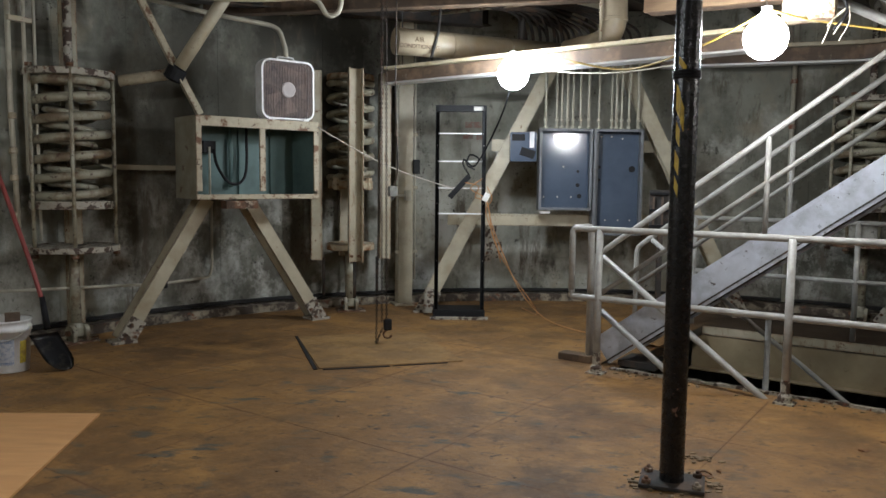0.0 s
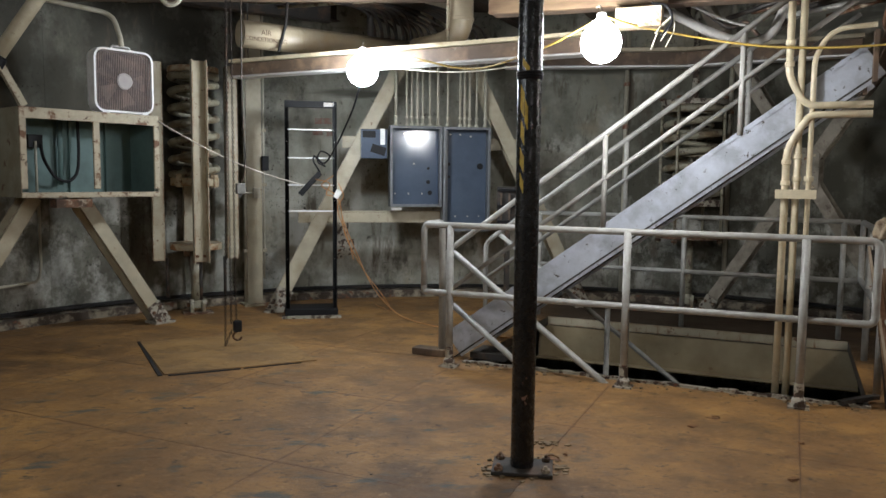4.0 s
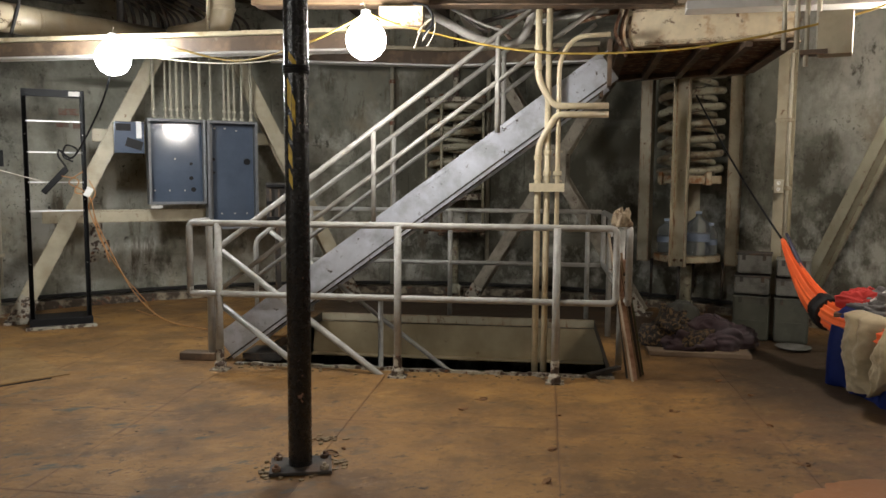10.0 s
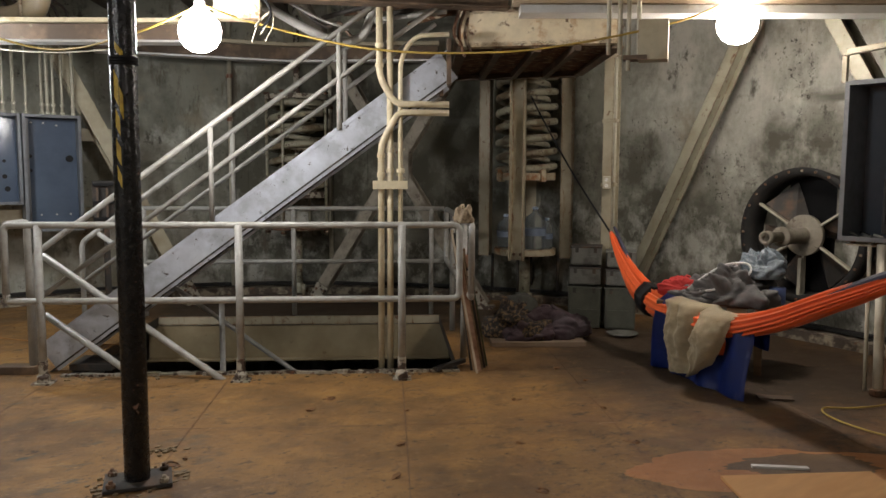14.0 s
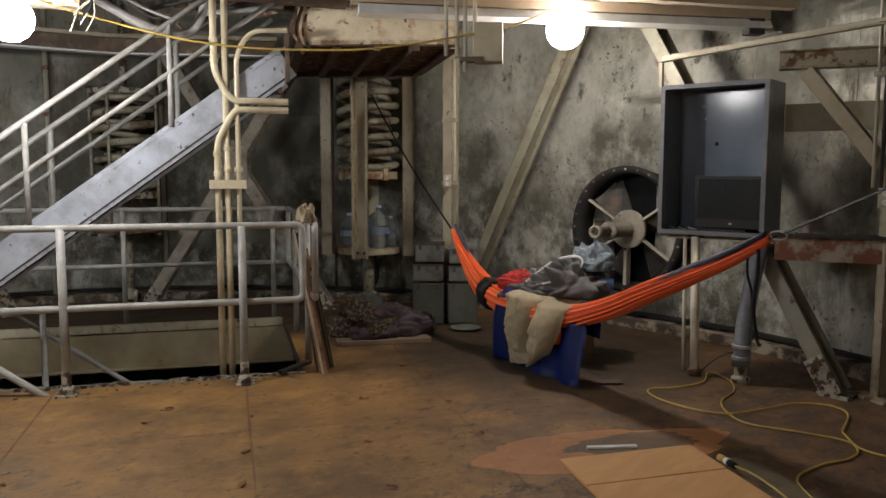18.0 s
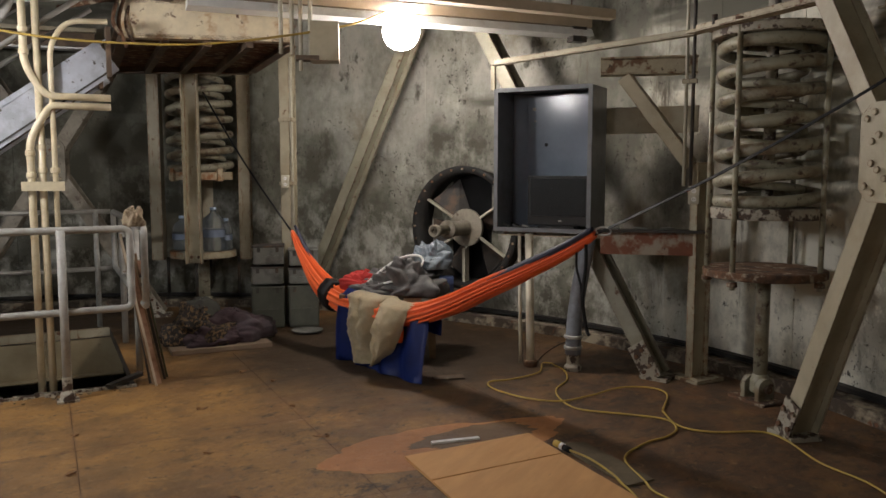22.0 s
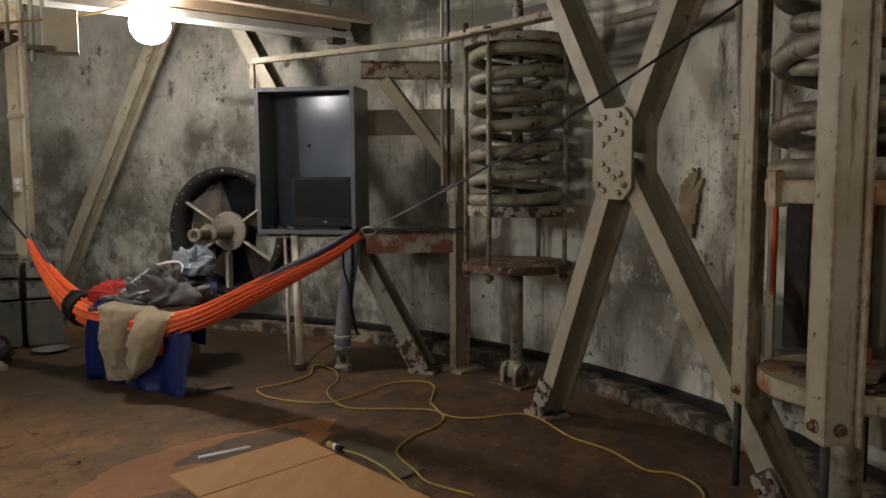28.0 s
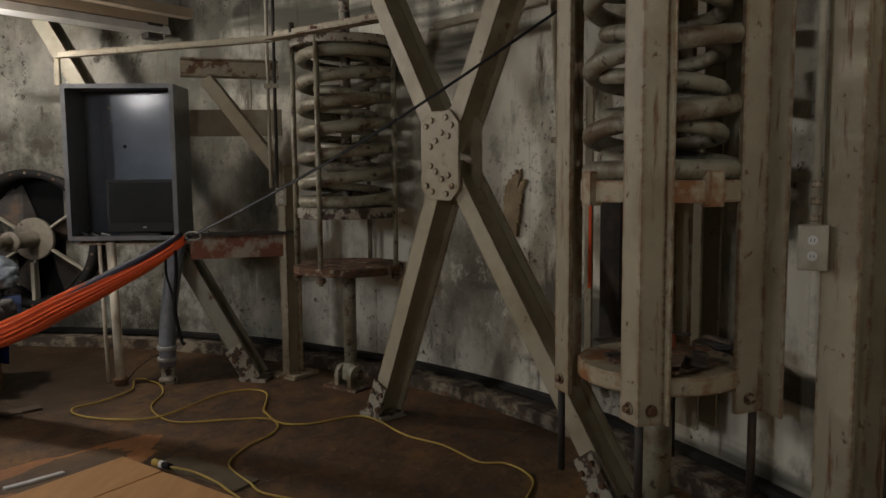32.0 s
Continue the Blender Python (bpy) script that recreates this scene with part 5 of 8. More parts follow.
bm = B()
vs = [bm.verts.new(fan_pt(x, -FT + 0.02, z)) for x, z in inn]
bm.faces.new(vs)
part("back_grille", bm, DARK_STEEL, fan)
for k in range(5):
    bm = B()
    a = k * 2 * math.pi / 5
    pts = []
    for r, da, dd in ((0.05, -0.3, 0.0), (0.22, -0.35, 0.02), (0.23, 0.35, -0.02), (0.05, 0.3, -0.01)):
        pts.append(fan_pt(r * math.cos(a + da), -0.05 + dd, r * math.sin(a + da)))
    pts2 = [p - N1 * 0.004 for p in pts]
    f0, f1 = [bm.verts.new(p) for p in pts], [bm.verts.new(p) for p in pts2]
    bm.faces.new(f0)
    bm.faces.new(f1[::-1])
    for i in range(4):
        bm.faces.new((f0[i], f0[(i + 1) % 4], f1[(i + 1) % 4], f1[i]))
    part("blade", bm, FAN_GRILLE, fan)
hub_m = Matrix.Translation(fan_pt(0, -0.006, 0)) @ N1.to_track_quat("Z", "Y").to_matrix().to_4x4()
bm = B()
add_lathe(bm, [(0.072, -0.01), (0.072, 0.008), (0.06, 0.014), (0.01, 0.016)], 28, hub_m)
part("hub_cap", bm, plain("dusty_pale_cap", (0.42, 0.38, 0.36), 0.6), fan, "pale round hub cap")
for x in (-0.18, 0.18):
    box_part("foot", fan_pt(x, -FT / 2, -FS / 2 - 0.002), (0.06, 0.14, 0.016), WHITE_PLASTIC, fan, ANG1)
tube_part("handle", arc_pts([fan_pt(-0.09, -0.06, FS / 2 - 0.005), fan_pt(-0.08, -0.06, FS / 2 + 0.03), fan_pt(0.08, -0.06, FS / 2 + 0.03), fan_pt(0.09, -0.06, FS / 2 - 0.005)], 0.02), 0.008, WHITE_PLASTIC, fan, 8)

rope = thing("rope", "thin cream rope tied from the cabinet to the rack", "rope", tuple(bx(1.2, 0.03, 1.9)))
a, b = bx(1.18, 0.03, 1.93), Vector((0.10, 8.06, 1.36))
pts = [a.lerp(b, i / 12) - Vector((0, 0, 0.07 * math.sin(math.pi * i / 12))) for i in range(13)]
tube_part("strand", pts, 0.006, ROPE, rope, 6)

# ---- pipes over and beside the left spring ----
pipes = thing("wall_pipe_run", "cream and rusty service pipes above the cabinet", "pipes", (-2.4, 7.1, 2.3))
tube_part("pipe", [(-2.86, 6.95, 2.28), (-2.46, 7.02, 2.35)], 0.05, CREAM_RUST, pipes, 14)
tube_part("pipe", [(-2.36, 6.96, 2.36), (-2.0, 7.02, 2.93), (-1.86, 7.04, 3.15)], 0.058, CREAM, pipes, 14)
bm = B()
add_lathe(bm, [(0.05, -0.07), (0.085, -0.05), (0.085, 0.05), (0.05, 0.07)], 16, Matrix.Translation((-2.37, 6.96, 2.35)) @ Matrix.Rotation(0.5, 4, "Y"))
part("pipe_joint", bm, BLACK, pipes, "black clamped joint")
tube_part("pipe", arc_pts([(-2.9, 7.3, 3.1), (-2.1, 7.3, 2.93), (-1.55, 7.42, 2.85), (-1.46, 7.27, 2.62), (-1.455, 7.27, 2.55)], 0.12), 0.022, PALE_CONDUIT, pipes, 10)
bar_part("angle", (-2.64, 6.80, 2.95), (-2.22, 7.06, 1.99), angle_iron(0.07, 0.07), CREAM_RUST, pipes)
tube_part("vertical_pipe", [(-3.50, 6.36, 3.2), (-3.50, 6.36, 2.0), (-3.47, 6.36, 1.02)], 0.022, PALE_CONDUIT, pipes, 8)
tube_part("vertical_pipe", [(-3.42, 6.45, 3.2), (-3.42, 6.45, 1.45)], 0.016, PALE_CONDUIT, pipes, 8)
tube_part("vertical_pipe", [(-3.36, 6.5, 3.2), (-3.36, 6.5, 0.9)], 0.013, PALE_CONDUIT, pipes, 8)
box_part("pipe_clamp", (-3.44, 6.42, 2.70), (0.20, 0.05, 0.04), CREAM, pipes, radians(60))
for z in (1.9, 1.62, 1.4, 1.1):
    bm = B()
    add_lathe(bm, disc(0.032, z, z + 0.05), 12, Matrix.Translation((-3.49, 6.36, 0)))
    part("coupling", bm, CREAM, pipes)
low_pipe = thing("low_conduit", "thin cream conduit along the wall foot", "conduit", (-2.7, 7.3, 0.45))
tube_part("conduit", arc_pts([(-3.62, 6.28, 0.50), (-2.66, 7.37, 0.43), (-2.40, 7.98, 0.42), (-2.38, 8.0, 0.55), (-2.38, 8.0, 1.2)], 0.08), 0.014, PALE_CONDUIT, low_pipe, 8)
box_part("clamp", (-2.64, 7.33, 0.43), (0.05, 0.05, 0.07), BLACK, low_pipe)
hb = thing("wall_cross_bar", "short cream bar across the wall behind the cabinet", "bar", (-2.9, 7.4, 1.5))
bar_part("bar", (-3.15, 7.20, 1.53), (-2.55, 7.80, 1.53), sharp(0.02, 0.05), CREAM, hb)

# ---- bucket, shovel, plywood ----
BKX, BKY = -3.215, 5.70
bucket = thing("plastic_bucket", "white plastic bucket with a printed label, full of scraps", "bucket", (BKX, BKY, 0))
bm = B()
add_lathe(bm, [(0.128, 0.0), (0.132, 0.01), (0.148, 0.30), (0.156, 0.30), (0.158, 0.335), (0.150, 0.335), (0.151, 0.37), (0.158, 0.372), (0.158, 0.385), (0.144, 0.385), (0.125, 0.02), (0.001, 0.02)], 36, Matrix.Translation((BKX, BKY, 0)))
part("pail", bm, WHITE_PLASTIC, bucket)


def label_patch(name, a0, a1, z0, z1, material, tilt=0.0):
    bm = B()
    lo, hi = [], []
    for i in range(9):
        a = radians(a0 + (a1 - a0) * i / 8)
        for lst, z in ((lo, z0), (hi, z1)):
            r = 0.1285 + 0.0667 * z + 0.0022
            lst.append(bm.verts.new((BKX + r * math.cos(a), BKY + r * math.sin(a), z)))
    for i in range(8):
        bm.faces.new((lo[i], lo[i + 1], hi[i + 1], hi[i]))
    return part(name, bm, material, bucket)


PRINT_BLUE = plain("faded_blue_print", (0.20, 0.25, 0.36), 0.6)
label_patch("label", 268, 312, 0.06, 0.255, mat("grey_paper_label", (0.5, 0.52, 0.55), 0.7, 0, (0.3, 0.34, 0.42), (0.48, 0.55), 30.0, bump=0.0))
label_patch("label_bar", 270, 305, 0.225, 0.245, PRINT_BLUE)
label_patch("label_bar", 270, 310, 0.07, 0.085, PRINT_BLUE)
label_patch("label", 328, 350, 0.07, 0.235, mat("yellow_label", (0.55, 0.43, 0.05), 0.6, 0, (0.3, 0.22, 0.05), (0.5, 0.6), 25.0, bump=0.0))
box_part("scrap", (BKX + 0.05, BKY - 0.03, 0.38), (0.10, 0.02, 0.12), BROWN_STEEL, bucket, 0.4, "dark scrap sticking out")
box_part("scrap", (BKX - 0.04, BKY - 0.05, 0.38), (0.12, 0.006, 0.09), TILES, bucket, 0.1, "folded paper")
tube_part("bail", [(BKX + 0.16 * math.cos(radians(a)), BKY + 0.16 * math.sin(radians(a)), 0.33 - 0.09 * math.sin(math.pi * (a - 180) / 180)) for a in range(180, 361, 15)], 0.003, GALV, bucket, 6)

shovel = thing("shovel", "black-bladed shovel with a worn red handle leaning on the wall", "shovel", (-2.9, 5.75, 0))
tube_part("handle", smooth_line([(-3.0, 5.78, 0.52), (-3.14, 5.86, 0.85), (-3.45, 6.02, 1.52)]), 0.017, RED, shovel, 10, "worn red handle")
tube_part("socket", [(-3.0, 5.78, 0.54), (-2.95, 5.75, 0.30)], [0.02, 0.024], BLACK, shovel, 10)
bm = B()
grid = []
bdir, bside, bn = Vector((0.28, -0.10, -0.36)).normalized(), Vector((0.62, 0.76, 0)).normalized(), None
for i in range(8):
    t = i / 7
    half = 0.105 * (1 if t < 0.6 else math.cos((t - 0.6) / 0.4 * 1.35))
    row = []
    for j in range(7):
        s_ = (j - 3) / 3
        p = Vector((-2.985, 5.75, 0.27)) + bdir * (0.36 * t) + bside * (half * s_) + Vector((0.2, -0.35, 0.2)) * (-0.05 * (1 - s_ * s_))
        p.z = max(p.z, 0.012)
        row.append(bm.verts.new(p))
    grid.append(row)
for a, b in zip(grid, grid[1:]):
    for j in range(6):
        f = bm.faces.new((a[j], a[j + 1], b[j + 1], b[j]))
        f.smooth = True
ex = bmesh.ops.solidify(bm, geom=bm.faces[:], thickness=0.003)
part("blade", bm, mat("worn_black_steel_blade", (0.03, 0.03, 0.032), 0.35, 0.6, (0.08, 0.07, 0.06), (0.5, 0.65), 12.0, bump=0.2), shovel, "scuffed black blade")

e1, e2 = Vector((-1, -0.02, 0)).normalized(), Vector((0.115, -0.993, 0)).normalized()
c0 = Vector((-2.07, 4.62, 0))
bm = B()
add_prism(bm, [tuple((c0 + e1 * x + e2 * y)[:2]) for x, y in ((0, 0), (1.22, 0), (1.22, 2.2), (0, 2.2))], 0.001, 0.013)
single("plywood_sheet", bm, PLY, "tan plywood sheet lying on the floor", "plywood", (-2.6, 3.6, 0))

# ---- loose floor plate, chain hoist ----
bm = B()
add_prism(bm, [(-1.31, 7.0), (-0.93, 5.82), (0.17, 6.12), (-0.21, 7.30)], 0.0006, 0.009)
hatch = single("loose_floor_plate", bm, floor_mat("ochre_dust_on_loose_plate", ((0.28, 0.165, 0.062), (0.14, 0.08, 0.032), (0.36, 0.21, 0.075), (0.07, 0.05, 0.033), (0.40, 0.27, 0.13))), "thin rusty plate laid over the floor", "floor plate", (-0.6, 6.5, 0))
# black strips stand in for the shade along the plate's edges
for p, q, w in (((-1.325, 7.03, 0.004), (-0.955, 5.80, 0.004), 0.03), ((-0.90, 5.80, 0.004), (-0.40, 5.93, 0.004), 0.026), ((-0.38, 5.937, 0.004), (0.05, 6.06, 0.004), 0.014)):
    bm = B()
    add_section(bm, p, q, sharp(w, 0.006))
    part("edge_gap", bm, RUBBER, hatch, "black strip standing in for the shaded gap at the plate edge", True).location = -hatch.location

hoist = thing("chain_hoist", "oily black hoist chains hanging with a hook block", "chain hoist", (-0.51, 6.72, 0))


def chain(top, bottom, link=0.028):
    bm = B()
    top, bottom = Vector(top), Vector(bottom)
    d = (bottom - top)
    n = int(d.length / (link * 0.72))
    d = d / n
    for i in range(n):
        c = top + d * (i + 0.5)
        ax = Vector((1, 0, 0)) if i % 2 else Vector((0, 1, 0))
        pts = []
        for k in range(8):
            a = 2 * math.pi * k / 8
            pts.append(c + ax * (0.0085 * math.cos(a)) + d.normalized() * (link * 0.42 * math.sin(a)))
        add_tube(bm, pts, 0.0032, 4, False, True)
    ob = part("chain", bm, CHAIN, hoist)
    ob["kind"] = "stuff"
    return ob


chain((-0.54, 6.72, H_DECK), (-0.525, 6.72, 0.20))
chain((-0.50, 6.73, H_DECK), (-0.485, 6.73, 0.16))
chain((-0.515, 6.70, H_DECK), (-0.575, 6.72, 0.015))
chain((-0.575, 6.72, 0.012), (-0.52, 6.72, 0.15))
bm = B()
add_box(bm, (-0.475, 6.72, 0.18), (0.07, 0.06, 0.10), 0.3, None, 0.015)
part("hook_block", bm, BLACK, hoist, "black hook block")
tube_part("hook", [(-0.475 + 0.035 * math.cos(radians(a)), 6.72, 0.095 + 0.035 * math.sin(radians(a))) for a in range(90, 361, 20)], 0.009, RUST, hoist, 8)
tube_part("pull_rope", smooth_line([(-0.41, 6.8, H_DECK), (-0.42, 6.8, 2.2), (-0.40, 6.8, 1.55), (-0.44, 6.8, 1.38)]), 0.006, DARK_STEEL, hoist, 6)
box_part("pendant", (-0.44, 6.78, 1.34), (0.075, 0.04, 0.09), TIN, hoist, 0.5, "small pale pendant box", bev=0.008)

# ---- equipment rack ----
rack = thing("equipment_rack", "empty black relay rack standing by the wall", "rack", (0.17, 8.12, 0))
RX0, RX1, RY = -0.085, 0.435, 8.12
for x in (RX0 + 0.02, RX1 - 0.02):
    bar_part("upright", (x, RY, 0.08), (x, RY, 2.19), chan(0.04, 0.075, 0.004), BLACK, rack, (0, 1, 0))
bar_part("top_bar", (RX0, RY - 0.01, 2.175), (RX1, RY - 0.01, 2.175), sharp(0.05, 0.065), BLACK, rack)
box_part("foot_box", (0.175, 8.22, 0.045), (0.54, 0.36, 0.085), BLACK, rack, 0, "black foot box", bev=0.006)
box_part("foot_lip", (0.175, 8.02, 0.012), (0.60, 0.10, 0.022), PEELED, rack, 0, "dirty foot lip")
for z in (1.92, 1.635, 1.36, 1.095):
    bar_part("cross_wire", (RX0 + 0.03, RY - 0.02, z), (RX1 - 0.03, RY - 0.02, z), sharp(0.012, 0.014), WHITE_METAL, rack, label="pale cross wire")
box_part("tag", (0.355, RY - 0.037, 2.175), (0.10, 0.003, 0.042), TILES, rack, 0, "white paper tag")
for z in (0.6, 1.2, 1.8):
    for x in (RX0 + 0.02, RX1 - 0.02):
        bm = B()
        add_tube(bm, [(x, RY - 0.004, z), (x, RY - 0.010, z)], 0.006, 8)
        part("screw", bm, GALV, rack)

strip = thing("power_strip", "black power strip dangling from tangled cords on the rack", "power strip", (0.15, 8.05, 1.3))
box_part("body", (0.165, 8.06, 1.375), (0.30, 0.05, 0.055), BLACK, strip, m=Matrix.Rotation(radians(-48), 4, "Y"), bev=0.008)
tube_part("cord", smooth_line([(0.60, 6.95, 2.46), (0.57, 7.05, 2.2), (0.50, 7.5, 1.95), (0.33, 8.0, 1.60), (0.22, 8.05, 1.65), (0.20, 8.04, 1.60), (0.26, 8.04, 1.50), (0.26, 8.05, 1.46)]), 0.008, BLACK, strip, 6, "black lamp cord")
tube_part("cord_loops", smooth_line([(0.2, 8.05, 1.66), (0.30, 8.03, 1.58), (0.36, 8.03, 1.66), (0.27, 8.02, 1.70), (0.24, 8.03, 1.6), (0.32, 8.02, 1.55)]), 0.008, BLACK, strip, 6)
cords = thing("extension_cords", "tangle of orange cords hanging from the rack to the floor", "cord", (0.5, 8.0, 0))
tube_part("cord", smooth_line([(0.22, 8.04, 1.42), (0.36, 8.02, 1.38), (0.33, 8.03, 1.27), (0.45, 8.03, 1.22), (0.50, 8.03, 1.0), (0.62, 8.0, 0.7), (0.78, 7.95, 0.35), (0.98, 7.9, 0.1), (1.2, 7.6, 0.012), (1.7, 6.9, 0.012), (2.05, 6.6, 0.012)]), 0.0055, ORANGE_CORD, cords, 6)
tube_part("cord", smooth_line([(0.40, 8.04, 1.46), (0.28, 8.03, 1.36), (0.40, 8.02, 1.28), (0.47, 8.02, 1.15), (0.52, 8.02, 0.85), (0.70, 8.0, 0.5), (0.92, 7.98, 0.2), (1.02, 8.3, 0.012), (0.9, 8.7, 0.012)]), 0.0055, ORANGE_CORD, cords, 6)
tube_part("cord", smooth_line([(0.45, 8.03, 1.38), (0.50, 8.02, 1.25), (0.44, 8.02, 1.12), (0.55, 8.02, 0.8), (0.60, 8.0, 0.6)]), 0.005, ORANGE_CORD, cords, 6)
bm = B()
add_box(bm, (0.44, 8.03, 1.27), (0.06, 0.04, 0.09), 0, Matrix.Rotation(0.5, 4, "Y"), 0.01)
part("plug", bm, WHITE_PLASTIC, cords, "white plug cluster")

# ---- grey panels and their conduits ----
PY0 = 8.44


def grey_panel(name, x0, x1, z0, z1, label, tone=BLUEGREY, tray=True, holes=()):
    root = thing(name, label, "electrical panel", ((x0 + x1) / 2, PY0, z0))
    cx, cz, w, h = (x0 + x1) / 2, (z0 + z1) / 2, x1 - x0, z1 - z0
    box_part("back_plate", (cx, PY0 + 0.14, cz), (w - 0.03, 0.01, h - 0.03), tone, root, m=Matrix.Rotation(-0.02, 4, "X") @ Matrix.Rotation(-0.013, 4, "Z"))
    for x in (x0 + 0.006, x1 - 0.006):
        box_part("side", (x, PY0 + 0.08, cz), (0.012, 0.16, h), BLUEGREY_EDGE, root)
    for z in (z0 + 0.006, z1 - 0.006):
        box_part("end", (cx, PY0 + 0.08, z), (w - 0.024, 0.16, 0.012), BLUEGREY_EDGE, root)
    for x in (x0 + 0.014, x1 - 0.014):
        box_part("rim", (x, PY0 - 0.006, cz), (0.028, 0.01, h), BLUEGREY_EDGE, root)
    for z in (z0 + 0.014, z1 - 0.014):
        box_part("rim", (cx, PY0 - 0.006, z), (w - 0.056, 0.01, 0.028), BLUEGREY_EDGE, root)
    for x, z, r in holes:
        bm = B()
        add_tube(bm, [(x, PY0 + 0.149, z), (x, PY0 + 0.122, z)], r, 12)
        part("knockout", bm, BLACK, root)
    return root


grey_panel("electrical_panel", 1.03, 1.60, 1.13, 2.005, "open blue-grey electrical panel without its door", holes=((1.47, 1.55, 0.016), (1.47, 1.40, 0.022), (1.49, 1.28, 0.026), (1.06, 1.35, 0.015)))
p2 = grey_panel("electrical_panel", 1.615, 2.145, 0.86, 2.005, "taller open blue-grey electrical panel", holes=((1.70, 1.60, 0.018), (1.70, 1.46, 0.016), (2.06, 1.58, 0.035)))
box_part("inner_strip", (1.66, PY0 + 0.11, 1.43), (0.05, 0.05, 1.08), BLUEGREY_EDGE, p2)
for x, z in ((1.10, 1.27), (1.25, 1.27), (1.40, 1.27), (1.31, 1.60), (1.78, 1.02), (1.92, 1.02), (2.05, 1.02), (1.72, 1.93), (1.83, 1.93), (1.95, 1.91), (1.2, 1.93)):
    bm = B()
    add_tube(bm, [(x, PY0 + 0.149, z), (x, PY0 + 0.122, z)], 0.009, 8)
    part("screw", bm, GALV, p2)
sb = thing("switch_gear_box", "small blue-grey switch box, cover broken away", "switch box", (0.86, PY0, 1.65))
box_part("case", (0.855, PY0 + 0.06, 1.805), (0.285, 0.14, 0.315), BLUEGREY, sb, bev=0.008)
# black plates on the case front stand in for the shaded inside
box_part("opening", (0.80, PY0 - 0.012, 1.905), (0.14, 0.012, 0.07), BLACK, sb)
box_part("opening", (0.90, PY0 - 0.012, 1.74), (0.16, 0.014, 0.09), BLACK, sb, m=Matrix.Rotation(0.3, 4, "Y"))
box_part("torn_cover", (0.945, PY0 - 0.02, 1.88), (0.05, 0.02, 0.17), WHITE_METAL, sb, bev=0.004)
box_part("panel_tag", (1.10, PY0 - 0.01, 1.105), (0.11, 0.012, 0.03), TILES, sb)
rails = thing("panel_support_rails", "cream channel rails carrying the panels", "support rails", (1.1, 8.66, 0.95))
bar_part("rail", (0.05, 8.64, 1.01), (2.35, 8.66, 1.01), chan(0.13, 0.05, 0.01), CREAM, rails, (0, -1, 0))
bar_part("rail", (0.53, 8.66, 1.83), (2.75, 8.66, 1.83), chan(0.13, 0.05, 0.01), CREAM, rails, (0, -1, 0))
box_part("pale_plate", (0.78, 8.585, 1.005), (0.5, 0.012, 0.11), CREAM, rails, 0, "paler repainted length")
for i, x in enumerate((1.10, 1.22, 1.275, 1.335, 1.395, 1.475, 1.565, 1.675, 1.815, 1.865, 1.92, 2.0, 2.10)):
    cd = thing("panel_conduit", "pale painted conduit rising from the panels", "conduit", (x, 8.52, 2.0), group="panel conduits")
    tube_part("pipe", [(x, 8.52, 2.0), (x, 8.52, 2.74)], 0.0125 + 0.003 * (i % 3 == 0), PALE_CONDUIT, cd, 8)
    # same conduit, switched to dark steel so the bend reads as unlit
    tube_part("bend", arc_pts([(x, 8.52, 2.74), (x, 8.52, 3.05), (x - 0.5, 8.2, 3.2), (x - 1.4, 7.7, 3.22)], 0.2), 0.0145, DARK_STEEL, cd, 8, "upper bend coloured dark for the dimness above the tray")
    for z in (2.01, 2.09):
        bm = B()
        add_lathe(bm, disc(0.021, z, z + 0.028, 0.003), 10, Matrix.Translation((x, 8.52, 0)))
        part("coupling", bm, PALE_CONDUIT, cd)

# switch gear on the upright behind the handrail, and the small boxes on the column by the hoist
gear2 = thing("disconnect_switch", "small black open switch gear beside the panels", "switch gear", (2.28, 8.13, 0.95))
box_part("back_frame", (2.28, 8.16, 1.16), (0.24, 0.02, 0.40), DARK_STEEL, gear2, -0.28)
for z in (0.985, 1.15, 1.325):
    box_part("cross_bar", (2.28, 8.12, z), (0.25, 0.06, 0.03), BLACK, gear2, -0.28, bev=0.004)
for k in (-0.085, 0.0, 0.085):
    box_part("blade", (2.28 + k, 8.11 - 0.28 * k, 1.14), (0.022, 0.035, 0.30), BROWN_STEEL, gear2, -0.28, bev=0.003)
bar_part("leg", (2.28, 8.17, 0.0), (2.28, 8.17, 1.0), sharp(0.05, 0.05), DARK_STEEL, gear2)
cbx = thing("column_switch", "small black switch and cream boxes on the column", "switch box", (-0.35, 8.85, 1.25))
box_part("case", (-0.308, 8.87, 1.587), (0.075, 0.07, 0.16), BLACK, cbx, 0.2, bev=0.008)
box_part("outlet_case", (-0.40, 8.80, 1.262), (0.075, 0.06, 0.11), PALE_CONDUIT, cbx, 0.2, bev=0.006)
box_part("outlet_case", (-0.59, 8.72, 1.262), (0.10, 0.06, 0.10), TIN, cbx, 0.2, "grey cast outlet box", m=Matrix.Rotation(0.7, 4, "Y"))
for x in (-0.61, -0.565):
    bm = B()
    add_tube(bm, [(x, 8.69, 1.262), (x, 8.68, 1.262)], 0.016, 12)
    part("socket", bm, BLACK, cbx)
tube_part("link", [(-0.55, 8.73, 1.262), (-0.42, 8.80, 1.262)], 0.012, PALE_CONDUIT, cbx, 8)
